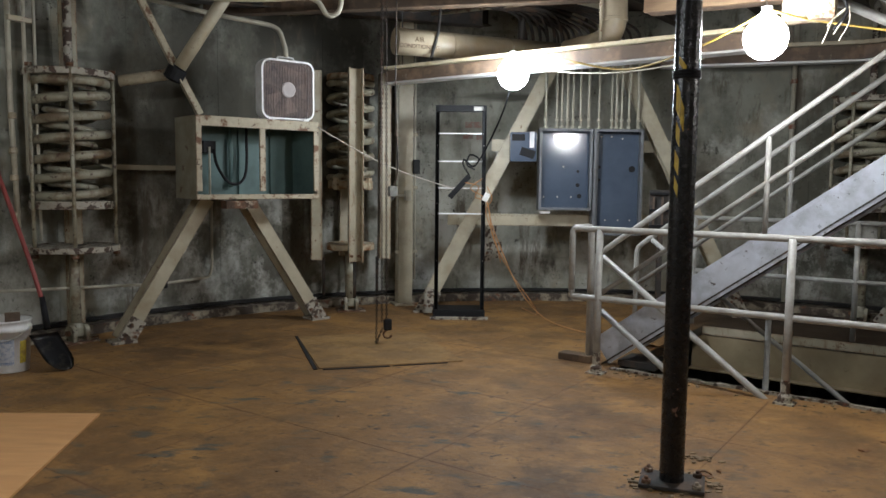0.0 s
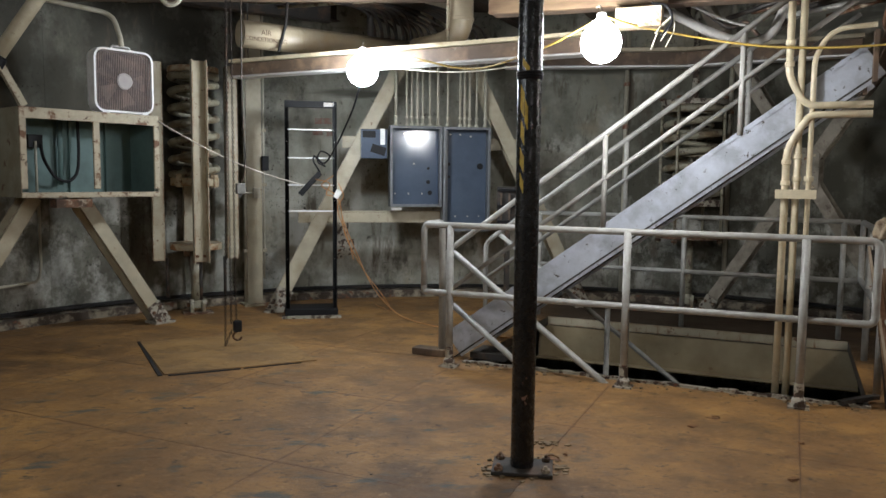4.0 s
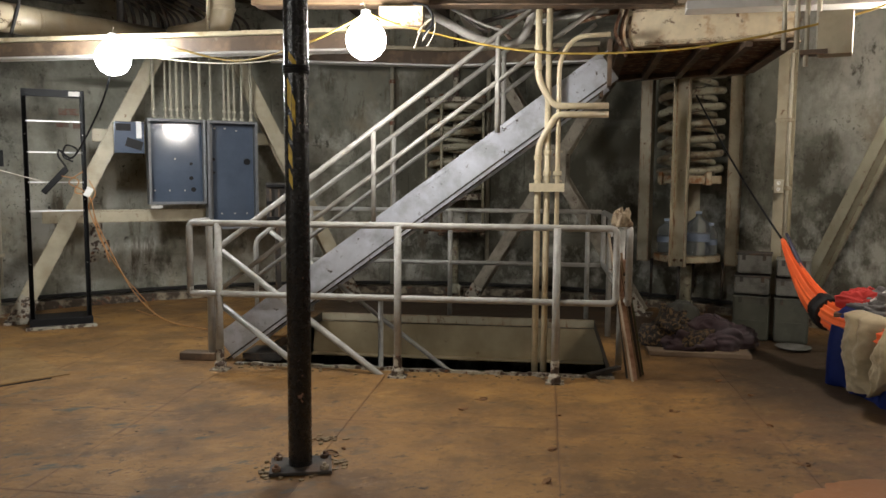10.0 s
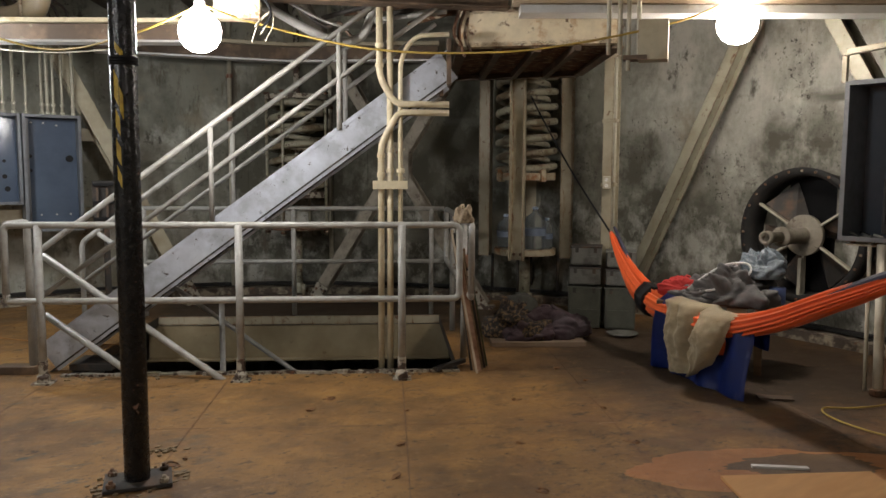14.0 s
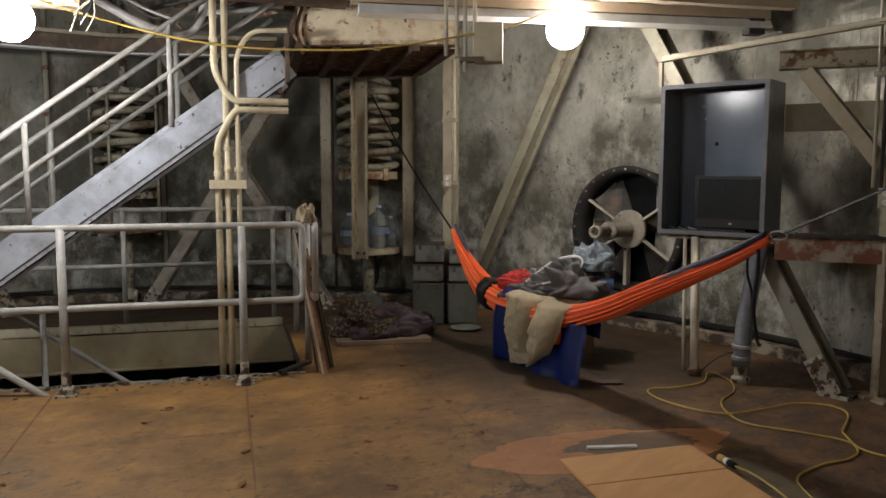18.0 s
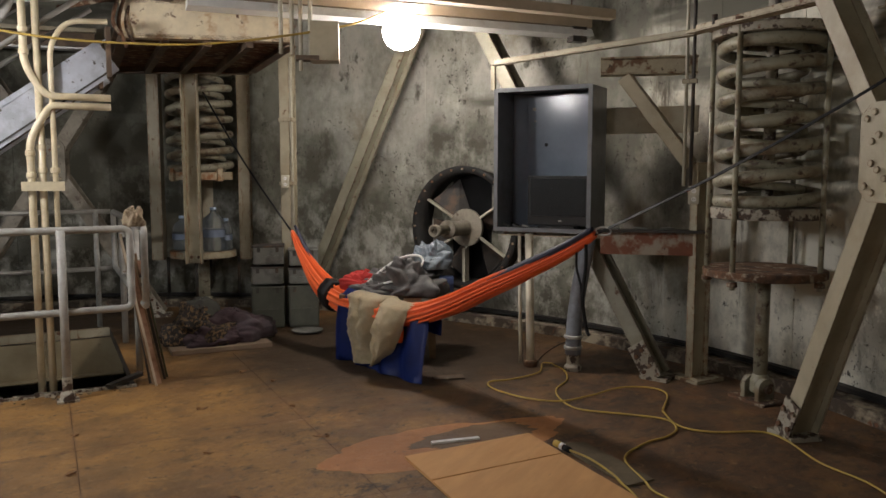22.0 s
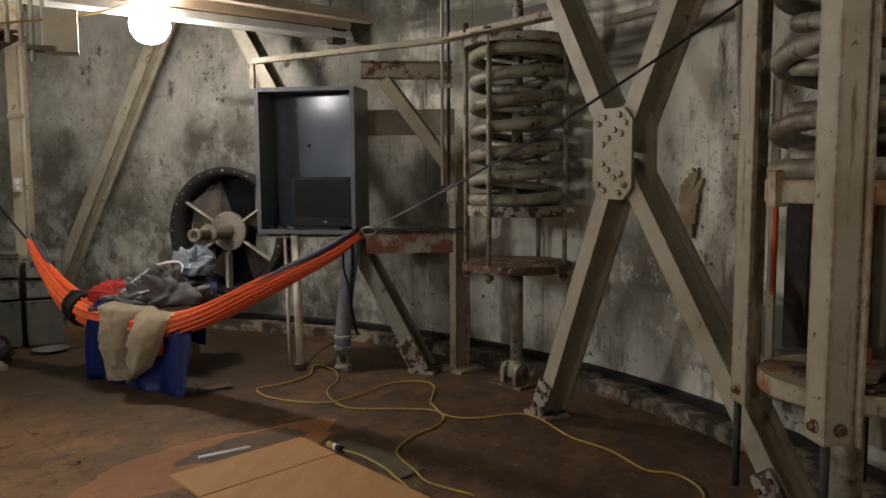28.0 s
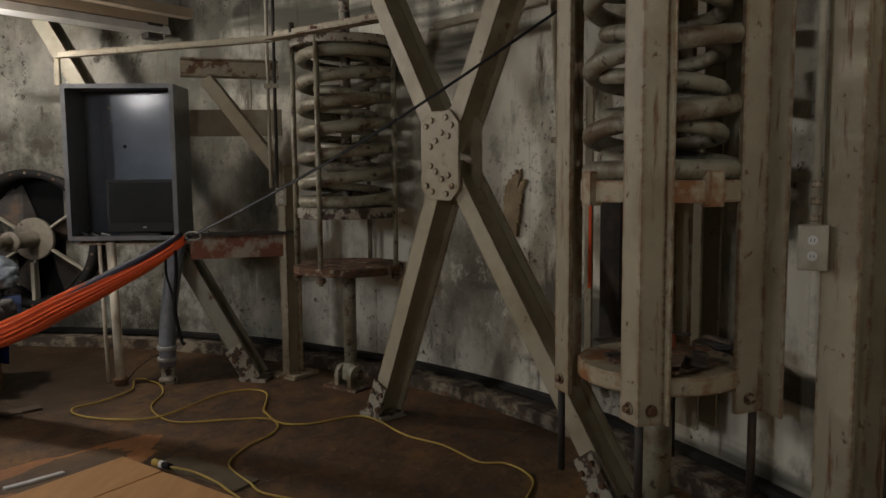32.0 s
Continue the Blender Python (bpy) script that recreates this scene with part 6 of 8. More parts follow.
for x0, zc in ((3.89, 2.05), (4.86, 1.7)):
    y0 = CY + math.sqrt((R_WALL - 0.05) ** 2 - (x0 - CX) ** 2)
    wpipe = thing("wall_riser_pipe", "thin painted pipe clamped up the wall behind the stair", "pipe", (x0, y0, 0), group="wall riser pipes")
    tube_part("pipe", [(x0, y0, 0.1), (x0, y0, H_DECK)], 0.026, PALE_CONDUIT, wpipe, 10)
    for z in (zc, zc + 0.5):
        bm = B()
        add_lathe(bm, disc(0.036, z, z + 0.05, 0.005), 12, Matrix.Translation((x0, y0, 0)))
        part("coupling", bm, RED_PRIMER, wpipe, "red-brown coupling")

# red stencil traces on the wall behind the rack
stencil = thing("wall_stencil", "faded unreadable red stencil bars on the concrete", "stencil", (0.25, 9.44, 2.0))
for x, z, w in ((0.30, 2.10, 0.30), (0.27, 1.97, 0.16), (0.44, 1.96, 0.10)):
    yb = CY + math.sqrt((R_WALL - 0.012) ** 2 - (x - CX) ** 2)
    box_part("bar", (x, yb - 0.004, z), (w, 0.004, 0.07), RED_STENCIL, stencil, -0.19 * (x - CX) * -1)
notice = thing("peeling_patch", "pale peeled patch on the concrete", "wall patch", (0.6, 9.45, 0.7))
for x, z, w, h in ((0.58, 0.75, 0.14, 0.30), (0.66, 0.60, 0.12, 0.2), (0.55, 0.52, 0.1, 0.12)):
    yb = CY + math.sqrt((R_WALL - 0.012) ** 2 - (x - CX) ** 2)
    box_part("flake", (x, yb - 0.004, z), (w, 0.006, h), PEELED, notice, 0.13)

# ---- overhead by the left bulb: tray, duct, elbow, pipes ----
tray = thing("cable_tray", "rusty channel tray with a white enamelled reflector under it", "cable tray", (0.6, 7.1, 2.42))
TA, TB = Vector((-0.56, 7.98, 2.47)), Vector((2.2, 5.78, 2.47))
bar_part("channel", TA + Vector((0, 0, 0.08)), TB + Vector((0, 0, 0.08)), sharp(0.16, 0.03), BRASS_PIPE, tray)
bar_part("side_board", TA, TB, sharp(0.10, 0.11), BROWN_STEEL, tray, label="brown side board")
bar_part("reflector", TA - Vector((0, 0, 0.065)), TB - Vector((0, 0, 0.065)), [(-0.075, -0.012), (0.075, -0.012), (0.04, 0.012), (-0.04, 0.012)], WHITE_METAL, tray, label="white enamelled reflector strip")
tube_part("cream_cord", [Vector((0.9, 6.9, 2.40)).lerp(Vector((2.0, 6.1, 2.40)), i / 10) - Vector((0, 0, 0.06 * math.sin(math.pi * i / 10))) for i in range(11)], 0.006, PALE_CONDUIT, tray, 6)
for t in (0.05, 0.9):
    p = TA.lerp(TB, t)
    tube_part("hanger", [p + Vector((0, 0, 0.1)), Vector((p.x, p.y, H_DECK))], 0.007, DARK_STEEL, tray, 6)

duct = thing("air_duct", "cream air duct stencilled AIR CONDITIONING with rust scuffs", "duct", (0.3, 7.9, 2.75))
D0, D1 = Vector((-0.47, 7.50, 2.745)), Vector((1.30, 8.35, 2.75))
tube_part("pipe", [D0, D0.lerp(D1, 0.3), D0.lerp(D1, 0.6), D1], 0.125, DUCT, duct, 28)
dd = (D1 - D0).normalized()
for t in (0.30, 0.62):
    c = D0.lerp(D1, t)
    bm = B()
    add_lathe(bm, disc(0.129, -0.012, 0.012, 0.003), 28, Matrix.Translation(c) @ dd.to_track_quat("Z", "Y").to_matrix().to_4x4())
    part("seam_ring", bm, DUCT, duct)
tube_part("strap", [D0 + dd * 0.44 + Vector((0.05, 0.02, 0.6)), D0 + dd * 0.43 + Vector((0.02, -0.14, 0.1)), D0 + dd * 0.38 + Vector((0.0, -0.145, -0.15))], 0.014, RUBBER, duct, 8, "dark hanging strap")


def lettering(text, size, place, along, up, material, parent, name="lettering"):
    cu = bpy.data.curves.new(name, "FONT")
    cu.body, cu.size, cu.extrude, cu.align_x = text, size, 0.0008, "CENTER"
    ob = new(name, cu)
    dg = bpy.context.evaluated_depsgraph_get()
    me = bpy.data.meshes.new_from_object(ob.evaluated_get(dg))
    bpy.data.objects.remove(ob)
    a, v = Vector(along).normalized(), Vector(up).normalized()
    m = Matrix((a, v, a.cross(v))).transposed().to_4x4()
    m.translation = place
    bm = B()
    bm.from_mesh(me)
    bm.transform(m)
    return part(name, bm, material, parent, "dark stencil letters")


side_n = Vector((dd.y, -dd.x, 0)).normalized()
lettering("AIR", 0.066, D0 + dd * 0.20 + side_n * 0.1268 + Vector((0, 0, -0.012)), dd, (0, 0, 1), LETTER, duct)
lettering("CONDITIONING", 0.055, D0 + dd * 0.20 + side_n * 0.1238 + Vector((0, 0, -0.072)), dd, (0, 0, 1), LETTER, duct)

elbow = thing("duct_elbow", "cream round duct turning up to the deck", "duct", (1.46, 6.9, 2.65))
tube_part("pipe", arc_pts([(1.46, 6.85, H_DECK), (1.46, 6.85, 2.66), (1.10, 7.15, 2.60)], 0.22, 8), 0.105, DUCT, elbow, 24)
bm = B()
add_lathe(bm, disc(0.112, 2.82, 2.85, 0.004), 24, Matrix.Translation((1.46, 6.85, 0)))
part("collar", bm, DUCT, elbow)
tube_part("drop_pipe", [(1.33, 6.80, H_DECK), (1.33, 6.80, 2.62)], 0.014, CREAM_RUST, elbow, 8)

over = thing("overhead_pipe_bundle", "dim bundle of pipes and conduits under the deck", "pipes", (0.6, 7.9, 3.1))
rnd = random.Random(11)
for i in range(9):
    x = -0.2 + i * 0.26
    z = 3.08 + rnd.uniform(0, 0.16)
    tube_part("pipe", [(x - 1.5, 8.6 - 0.05 * i, z + 0.05), (x + 0.6, 7.6 - 0.12 * i, z), (x + 1.9, 6.5 - 0.1 * i, z)], 0.016 + 0.014 * (i % 3), (CREAM_RUST, RUST, PALE_CONDUIT)[i % 3], over, 8)
for i in range(6):
    x = 0.85 + i * 0.075
    tube_part("bent_pipe", arc_pts([(x, 8.3, 2.62), (x, 8.3, 3.0), (x - 0.15, 7.9, 3.12), (x - 1.2, 7.6, 3.2)], 0.2), 0.017, DARK_STEEL, over, 8)
bar_part("hanger_beam", (-2.4, 7.9, 3.12), (1.6, 7.0, 3.12), ibeam(0.12, 0.18), BROWN_STEEL, over)
tube_part("dark_strut", [(0.78, 8.1, H_DECK), (0.78, 8.1, 2.7)], 0.035, DARK_STEEL, over, 8)
clut = thing("overhead_clutter", "coiled cables and bent pipe stubs under the deck", "cables", (-1.2, 7.0, 3.0))
tube_part("cable_loop", smooth_line([(-1.35, 6.9, 3.05), (-1.12, 6.9, 2.98), (-1.02, 6.92, 2.86), (-0.92, 6.92, 2.90), (-0.90, 6.92, 3.1), (-0.93, 6.9, 3.3)]), 0.022, PALE_CONDUIT, clut, 8)
tube_part("cable", smooth_line([(-2.3, 6.6, 2.98), (-1.9, 6.7, 2.95), (-1.5, 6.8, 2.97), (-1.1, 6.9, 3.02)]), 0.03, CREAM, clut, 8)
bm = B()
add_lathe(bm, [(0.055, 0), (0.075, 0.02), (0.075, 0.12), (0.055, 0.14)], 18, Matrix.Translation((-1.93, 6.9, 3.02)) @ Matrix.Rotation(1.2, 4, "Y"))
part("fitting", bm, WHITE_METAL, clut, "white pipe fitting")
bar_part("dark_beam", (-2.7, 7.4, 3.2), (0.4, 8.6, 3.2), ibeam(0.14, 0.22), DARK_STEEL, clut)

# ---- steel and clutter over the stair ----
head = thing("stair_head_beam", "rust-stained cream beam over the stair opening", "beam", (2.8, 4.85, 2.63))
HB0, HB1 = Vector((1.45, 5.66, 2.73)), Vector((4.0, 4.20, 2.73))
bar_part("beam", HB0, HB1, ibeam(0.14, 0.20), BROWN_STEEL, head)
bar_part("plank", HB0 + Vector((-0.06, -0.10, -0.06)), HB0.lerp(HB1, 0.42) + Vector((-0.06, -0.10, -0.06)), sharp(0.05, 0.10), WOOD, head, label="pale plank bolted to the beam")
jb = thing("junction_box", "rusty cream junction box with rags and cable ties hanging", "junction box", (2.25, 4.95, 2.42))
box_part("case", (2.27, 4.97, 2.52), (0.30, 0.14, 0.13), CREAM_RUST, jb, -0.55, bev=0.006)
for i, (x, y, z) in enumerate(((2.34, 4.84, 2.40), (2.37, 4.82, 2.37), (2.40, 4.81, 2.35), (2.32, 4.85, 2.36))):
    tube_part("tie", smooth_line([(2.44, 4.82, 2.52), (x + 0.04, y, z + 0.07), (x - 0.02, y - 0.01, z - 0.02 * i)]), 0.0045, PALE_CONDUIT, jb, 6, "white cable tie")
tube_part("dark_cord", smooth_line([(2.30, 4.86, 2.60), (2.40, 4.84, 2.58), (2.43, 4.82, 2.48), (2.36, 4.83, 2.38)]), 0.010, BLACK, jb, 6)
bund = thing("taped_cable_run", "grey taped cable bundle sagging over the stair", "cables", (2.95, 5.1, 2.45))
tube_part("main_cable", smooth_line([(2.42, 5.33, 2.68), (2.66, 5.26, 2.62), (2.88, 5.14, 2.49), (3.09, 5.02, 2.41), (3.22, 4.95, 2.45), (3.28, 4.9, 2.60), (3.30, 4.9, 2.70)]), 0.032, GALV, bund, 10)
tube_part("cable", smooth_line([(2.85, 5.2, 2.65), (3.0, 5.1, 2.52), (3.1, 5.05, 2.55), (3.2, 5.0, 2.45), (3.35, 4.9, 2.56)]), 0.014, DARK_STEEL, bund, 8)
tube_part("cable", smooth_line([(2.75, 5.24, 2.70), (2.95, 5.12, 2.58), (3.15, 5.0, 2.50)]), 0.010, GALV, bund, 8)
for i in range(5):
    tube_part("loose_pipe", [(3.1 + 0.16 * i, 5.3 - 0.06 * i, 2.62 + 0.05 * (i % 2)), (3.55 + 0.12 * i, 4.75 - 0.05 * i, 2.78 - 0.06 * (i % 3))], 0.018 + 0.006 * (i % 2), (DARK_STEEL, RUST, GALV)[i % 3], bund, 8)

TZ = 2.40
land = thing("stair_landing", "rusty cream steel landing at the stair head, dark underneath", "landing", (4.8, 4.8, TZ))
NL, NR, FR, FL = Vector((3.93, 4.64, 0)), Vector((4.66, 3.72, 0)), Vector((5.68, 5.0, 0)), Vector((5.0, 6.05, 0))
bm = B()
add_prism(bm, [tuple(p[:2]) for p in (NL, NR, FR, FL)], TZ + 0.02, TZ + 0.06)
part("deck", bm, RUST, land, "rust-brown underside")
for k in (0.25, 0.5, 0.75):
    bar_part("joist", NL.lerp(NR, k) + Vector((0, 0, TZ - 0.01)), FL.lerp(FR, k) + Vector((0, 0, TZ - 0.01)), sharp(0.05, 0.06), BROWN_STEEL, land)
bar_part("front_beam", NL + Vector((0, 0, TZ + 0.135)), NR + Vector((0, 0, TZ + 0.135)), ibeam(0.10, 0.27, 0.016), BRIGHTENED_BEAM_CREAM, land, label="rust-eaten cream beam")
bar_part("beam_face", NL + Vector((-0.045, -0.036, TZ + 0.135)), NR + Vector((-0.045, -0.036, TZ + 0.135)), sharp(0.012, 0.24), BRIGHTENED_BEAM_CREAM, land, label="rust-eaten cream face plate")
bar_part("side_beam", NR + Vector((0, 0, TZ + 0.05)), FR + Vector((0, 0, TZ + 0.05)), ibeam(0.08, 0.16), BROWN_STEEL, land)
bar_part("back_beam", FL + Vector((0, 0, TZ + 0.03)), FR + Vector((0, 0, TZ + 0.03)), ibeam(0.08, 0.14), BROWN_STEEL, land)
bar_part("side_beam", NL + Vector((0, 0, TZ + 0.03)), FL + Vector((0, 0, TZ + 0.03)), ibeam(0.08, 0.14), BROWN_STEEL, land)
for i, (dx, dz) in enumerate(((0, 0), (0.06, 0.04), (-0.05, 0.08))):
    tube_part("hanging_scrap", smooth_line([(3.9 + dx, 4.55, TZ + 0.3), (3.84 + dx, 4.56, TZ + 0.1), (3.88 + dx, 4.54, TZ - 0.08 + dz)]), 0.014, RUST, land, 6, "rusty dangling strip")
hbox = thing("hung_conduit_box", "cream box with conduit stubs hung from above", "junction box", (4.52, 3.3, 2.22))
box_part("case", (4.56, 3.34, 2.36), (0.20, 0.16, 0.27), CREAM, hbox, radians(-56), bev=0.006)
for k, (x, y, z0) in enumerate(((4.34, 3.55, 2.27), (4.385, 3.49, 2.27), (4.43, 3.45, 2.16), (4.475, 3.40, 2.27))):
    tube_part("stub", [(x, y, z0), (x, y, 2.75)], 0.015, PALE_CONDUIT, hbox, 8)
box_part("dark_lip", (4.47, 3.42, 2.245), (0.16, 0.12, 0.03), BROWN_STEEL, hbox, radians(-56))

# the three conduits that rise through the front of the opening
riser = thing("riser_conduits", "cream conduits rising by the railing with cut stubs", "conduits", tuple(sw(2.35, 0.28)))


def rz_(s, z, w=0.28):
    return sw(s, w, z)


tube_part("riser", arc_pts([rz_(2.31, -0.6), rz_(2.31, 1.66), rz_(2.385, 1.80), rz_(2.44, 1.885), rz_(2.80, 1.885)], 0.07), 0.0235, BRASS_PIPE, riser, 12)
tube_part("riser", arc_pts([rz_(2.30, 2.62), rz_(2.30, 2.14), rz_(2.385, 1.985), rz_(2.44, 1.945), rz_(2.80, 1.945)], 0.07), 0.0235, BRASS_PIPE, riser, 12)
tube_part("riser", [rz_(2.375, -0.6, 0.30), rz_(2.375, 2.64, 0.30)], 0.0235, BRASS_PIPE, riser, 12)
tube_part("riser", arc_pts([rz_(2.45, -0.6, 0.29), rz_(2.45, 2.27, 0.29), rz_(2.55, 2.43, 0.29), rz_(2.80, 2.445, 0.29)], 0.10, 8), 0.017, BRASS_PIPE, riser, 10)
for s, z in ((2.31, 1.42), (2.31, 1.56), (2.375, 1.45), (2.375, 1.60), (2.45, 1.45), (2.30, 2.20), (2.30, 2.34)):
    bm = B()
    add_lathe(bm, disc(0.030, z, z + 0.035, 0.004), 12, Matrix.Translation(sw(s, 0.28 if s != 2.375 else 0.30)))
    part("coupling", bm, BRASS_PIPE, riser)
bar_part("clamp_bar", rz_(2.25, 1.365, 0.25), rz_(2.50, 1.365, 0.25), sharp(0.03, 0.06), BRASS_PIPE, riser)

# overhead trays: behind the stair and over the hammock
tray2 = thing("cable_tray", "long brown tray with a pale strip behind the stair", "cable tray", (4.0, 7.9, 2.7))
for a_, b_ in (((2.3, 8.45, 2.74), (4.15, 7.85, 2.74)), ((4.15, 7.85, 2.74), (5.35, 6.7, 2.74))):
    bar_part("channel", a_, b_, sharp(0.14, 0.13), BROWN_STEEL, tray2)
    bar_part("strip", Vector(a_) - Vector((0, 0, 0.08)), Vector(b_) - Vector((0, 0, 0.08)), sharp(0.15, 0.02), WHITE_METAL, tray2)
    bar_part("ledge", Vector(a_) + Vector((-0.05, -0.08, 0.09)), Vector(b_) + Vector((-0.05, -0.08, 0.09)), sharp(0.05, 0.04), CREAM, tray2)

fix = thing("strip_light_fixture", "long unlit wooden strip-light fixture with white reflector", "light fixture", (5.2, 3.0, 2.6))
FA, FB = Vector((3.98, 4.06, 2.60)), Vector((6.42, 2.02, 2.60))
bar_part("reflector", FA, FB, [(-0.10, -0.035), (0.10, -0.035), (0.06, 0.03), (-0.06, 0.03)], WHITE_METAL, fix, label="white enamelled reflector")
bar_part("batten", FA + Vector((0, 0, 0.075)) - (FB - FA).normalized() * 0.05, FB + Vector((0, 0, 0.075)), sharp(0.13, 0.07), PALE_PLY, fix, label="wooden batten")
off = Vector((-0.30, -0.36, 0.03))
bar_part("batten", FA + off + Vector((0, 0, 0.06)), FB + off * 0.8 + Vector((-0.05, 0.0, 0.05)), sharp(0.09, 0.07), PALE_PLY, fix, label="wooden batten")
for t in (0.08, 0.5, 0.95):
    p = FA.lerp(FB, t)
    tube_part("hanger", [p + Vector((0, 0, 0.1)), Vector((p.x, p.y, H_DECK))], 0.006, RUST, fix, 6)
box_part("end_cap", FB + Vector((-0.10, 0.06, -0.02)), (0.13, 0.10, 0.12), DARK_STEEL, fix, -0.7)

# yellow lamp cord strung from bulb to bulb
cord = thing("lamp_cord", "yellow extension cord strung between the bulbs", "cord", (3.0, 4.7, 2.3))
tube_part("run", smooth_line([(0.95, 6.4, 2.42), (1.35, 5.9, 2.28), (1.60, 5.05, 2.30), (1.83, 4.62, 2.42)], 6), 0.008, YELLOW_CORD, cord, 6)
tube_part("run", smooth_line([(1.88, 4.60, 2.44), (2.36, 4.97, 2.455), (2.90, 4.76, 2.345), (3.27, 4.50, 2.295), (3.62, 4.18, 2.285), (3.92, 3.86, 2.30), (4.30, 3.5, 2.38), (4.70, 3.2, 2.50), (5.05, 3.06, 2.66)], 6), 0.008, YELLOW_CORD, cord, 6)

# ---- beside the stair end ----
PINK_WOOD = mat("pinkish_bare_wood", (0.44, 0.27, 0.18), 0.8, 0, (0.28, 0.16, 0.10), (0.45, 0.65), 4.0, bump=0.2, stretch=(1, 1, 5))
MOSSY_WOOD = mat("greenish_dark_wood", (0.10, 0.105, 0.06), 0.85, 0, (0.06, 0.05, 0.03), (0.45, 0.65), 5.0, bump=0.2)
sticks = thing("leaning_boards", "bundle of thin wooden boards leaning on the railing end", "boards", (3.74, 4.2, 0))
rnd = random.Random(5)
for i in range(13):
    x, y = 3.69 + 0.017 * i, 4.155 + 0.010 * i + 0.035 * (i % 3)
    tx, ty = 3.59 + 0.010 * i, 4.335 - 0.006 * i + 0.012 * (i % 2)
    tone = (PALE_PLY, WOOD, DARK_STEEL, PINK_WOOD, PALE_PLY, MOSSY_WOOD, WOOD)[i % 7]
    bar_part("board", (x, y, 0.004), (tx, ty, 1.04 - 0.022 * i + rnd.uniform(-0.07, 0.05)), sharp(0.014 + 0.006 * (i % 4), 0.012), tone, sticks, (0.7, 0.7, 0.1 * (i % 3)))
dbox = single("floor_box", (lambda b: (add_box(b, sw(-0.30, 0.30, 0.03), (0.28, 0.12, 0.058), math.atan2(ALONG.y, ALONG.x), None, 0.006), b)[1])(B()), BROWN_STEEL, "low rusty box by the railing foot", "box", tuple(sw(-0.3, 0.3)))
wed = thing("dark_timber", "dark broken timber lying at the opening corner", "timber", tuple(sw(2.8, 0.25)))
bar_part("timber", sw(2.70, 0.16, 0.022), sw(2.93, 0.36, 0.04), rect(0.045, 0.03), DARK_STEEL, wed)


def heap(name, centre, size, seed, material, parent, ang=0.0, rough=0.28, res=28, label="", crumple=0.0):
    """A soft pile: a domed sheet with folds, closed below."""
    bm = B()
    rows = []
    for i in range(res // 2 + 1):
        v = i / (res // 2)
        row = []
        for j in range(res):
            a = 2 * math.pi * j / res
            x, y, h = math.sin(v * math.pi / 2) * math.cos(a), math.sin(v * math.pi / 2) * math.sin(a), math.cos(v * math.pi / 2)
            q = Vector((x, y, h))
            # broad lumps, then creases that meet in sharp valleys
            k = 1 + rough * noise.noise(q * 1.5 + Vector((seed, 0, seed))) + 0.16 * noise.noise(Vector((math.cos(a) * 2 + seed, math.sin(a) * 2, 4.0)))
            wv = q + 0.35 * Vector((noise.noise(q * 1.7 + Vector((seed, 5, 0))), noise.noise(q * 1.7 + Vector((2, seed, 0))), noise.noise(q * 1.7 + Vector((0, 7, seed)))))
            k += crumple * (0.22 * abs(noise.noise(wv * 2.6 + Vector((seed, 1, 3)))) + 0.14 * abs(noise.noise(wv * 5.5 + Vector((4, seed, 3)))) - 0.09)
            p = Vector((x * size[0] * k, y * size[1] * k, max(h, 0.0) ** 0.8 * size[2] * k if v < 0.999 else 0.0))
            row.append(bm.verts.new(Matrix.Rotation(ang, 3, "Z") @ p + Vector(centre)))
        rows.append(row)
    for a, b in zip(rows, rows[1:]):
        for j in range(res):
            f = bm.faces.new((a[j], a[(j + 1) % res], b[(j + 1) % res], b[j]))
            f.smooth = True
    bm.faces.new(rows[-1])
    bmesh.ops.remove_doubles(bm, verts=bm.verts, dist=1e-5)
    return part(name, bm, material, parent, label)


rag = thing("work_glove", "stiff dirty cream work glove hung on the rail corner", "glove", tuple(sw(2.90, 0.10, 1.10)))
heap("stiff_leather", sw(2.90, 0.10, 1.10), (0.065, 0.055, 0.13), 6.3, mat("dirty_cream_leather", (0.38, 0.30, 0.20), 0.8, 0, (0.15, 0.10, 0.06), (0.45, 0.6), 16.0, bump=0.4), rag, 0.5, 0.5, 40, crumple=1.4)
OLIVE_CLOTH = mat("dark_olive_cloth", (0.05, 0.05, 0.04), 0.95, 0, (0.03, 0.03, 0.025), (0.45, 0.65), 6.0, bump=0.3)
bed = thing("blanket_pile", "rumpled spotted blankets and clothes on a cardboard mat", "blankets", (4.9, 4.75, 0))
A_B = math.atan2(-0.46, 0.62)
box_part("mat", (4.87, 4.74, 0.02), (0.80, 0.62, 0.04), CARDBOARD, bed, A_B, "flattened cardboard mat", bev=0.006)
heap("spotted_blanket", (4.80, 4.85, 0.04), (0.32, 0.25, 0.25), 3.3, LEOPARD, bed, A_B, 0.4, 64, crumple=1.2)
heap("dark_quilt", (5.02, 4.66, 0.04), (0.32, 0.22, 0.20), 8.1, MAROON, bed, A_B, 0.4, 64, crumple=1.2, label="maroon quilt")
heap("dark_cloth", (4.78, 4.66, 0.04), (0.24, 0.16, 0.15), 5.7, MAROON, bed, A_B, 0.4, 56, crumple=1.2)
heap("grey_top", (4.90, 4.95, 0.20), (0.17, 0.14, 0.18), 1.7, OLIVE_CLOTH, bed, A_B, 0.3)
heap("pale_corner", (5.20, 4.50, 0.03), (0.07, 0.06, 0.08), 2.2, BLANKET, bed, A_B, 0.3)

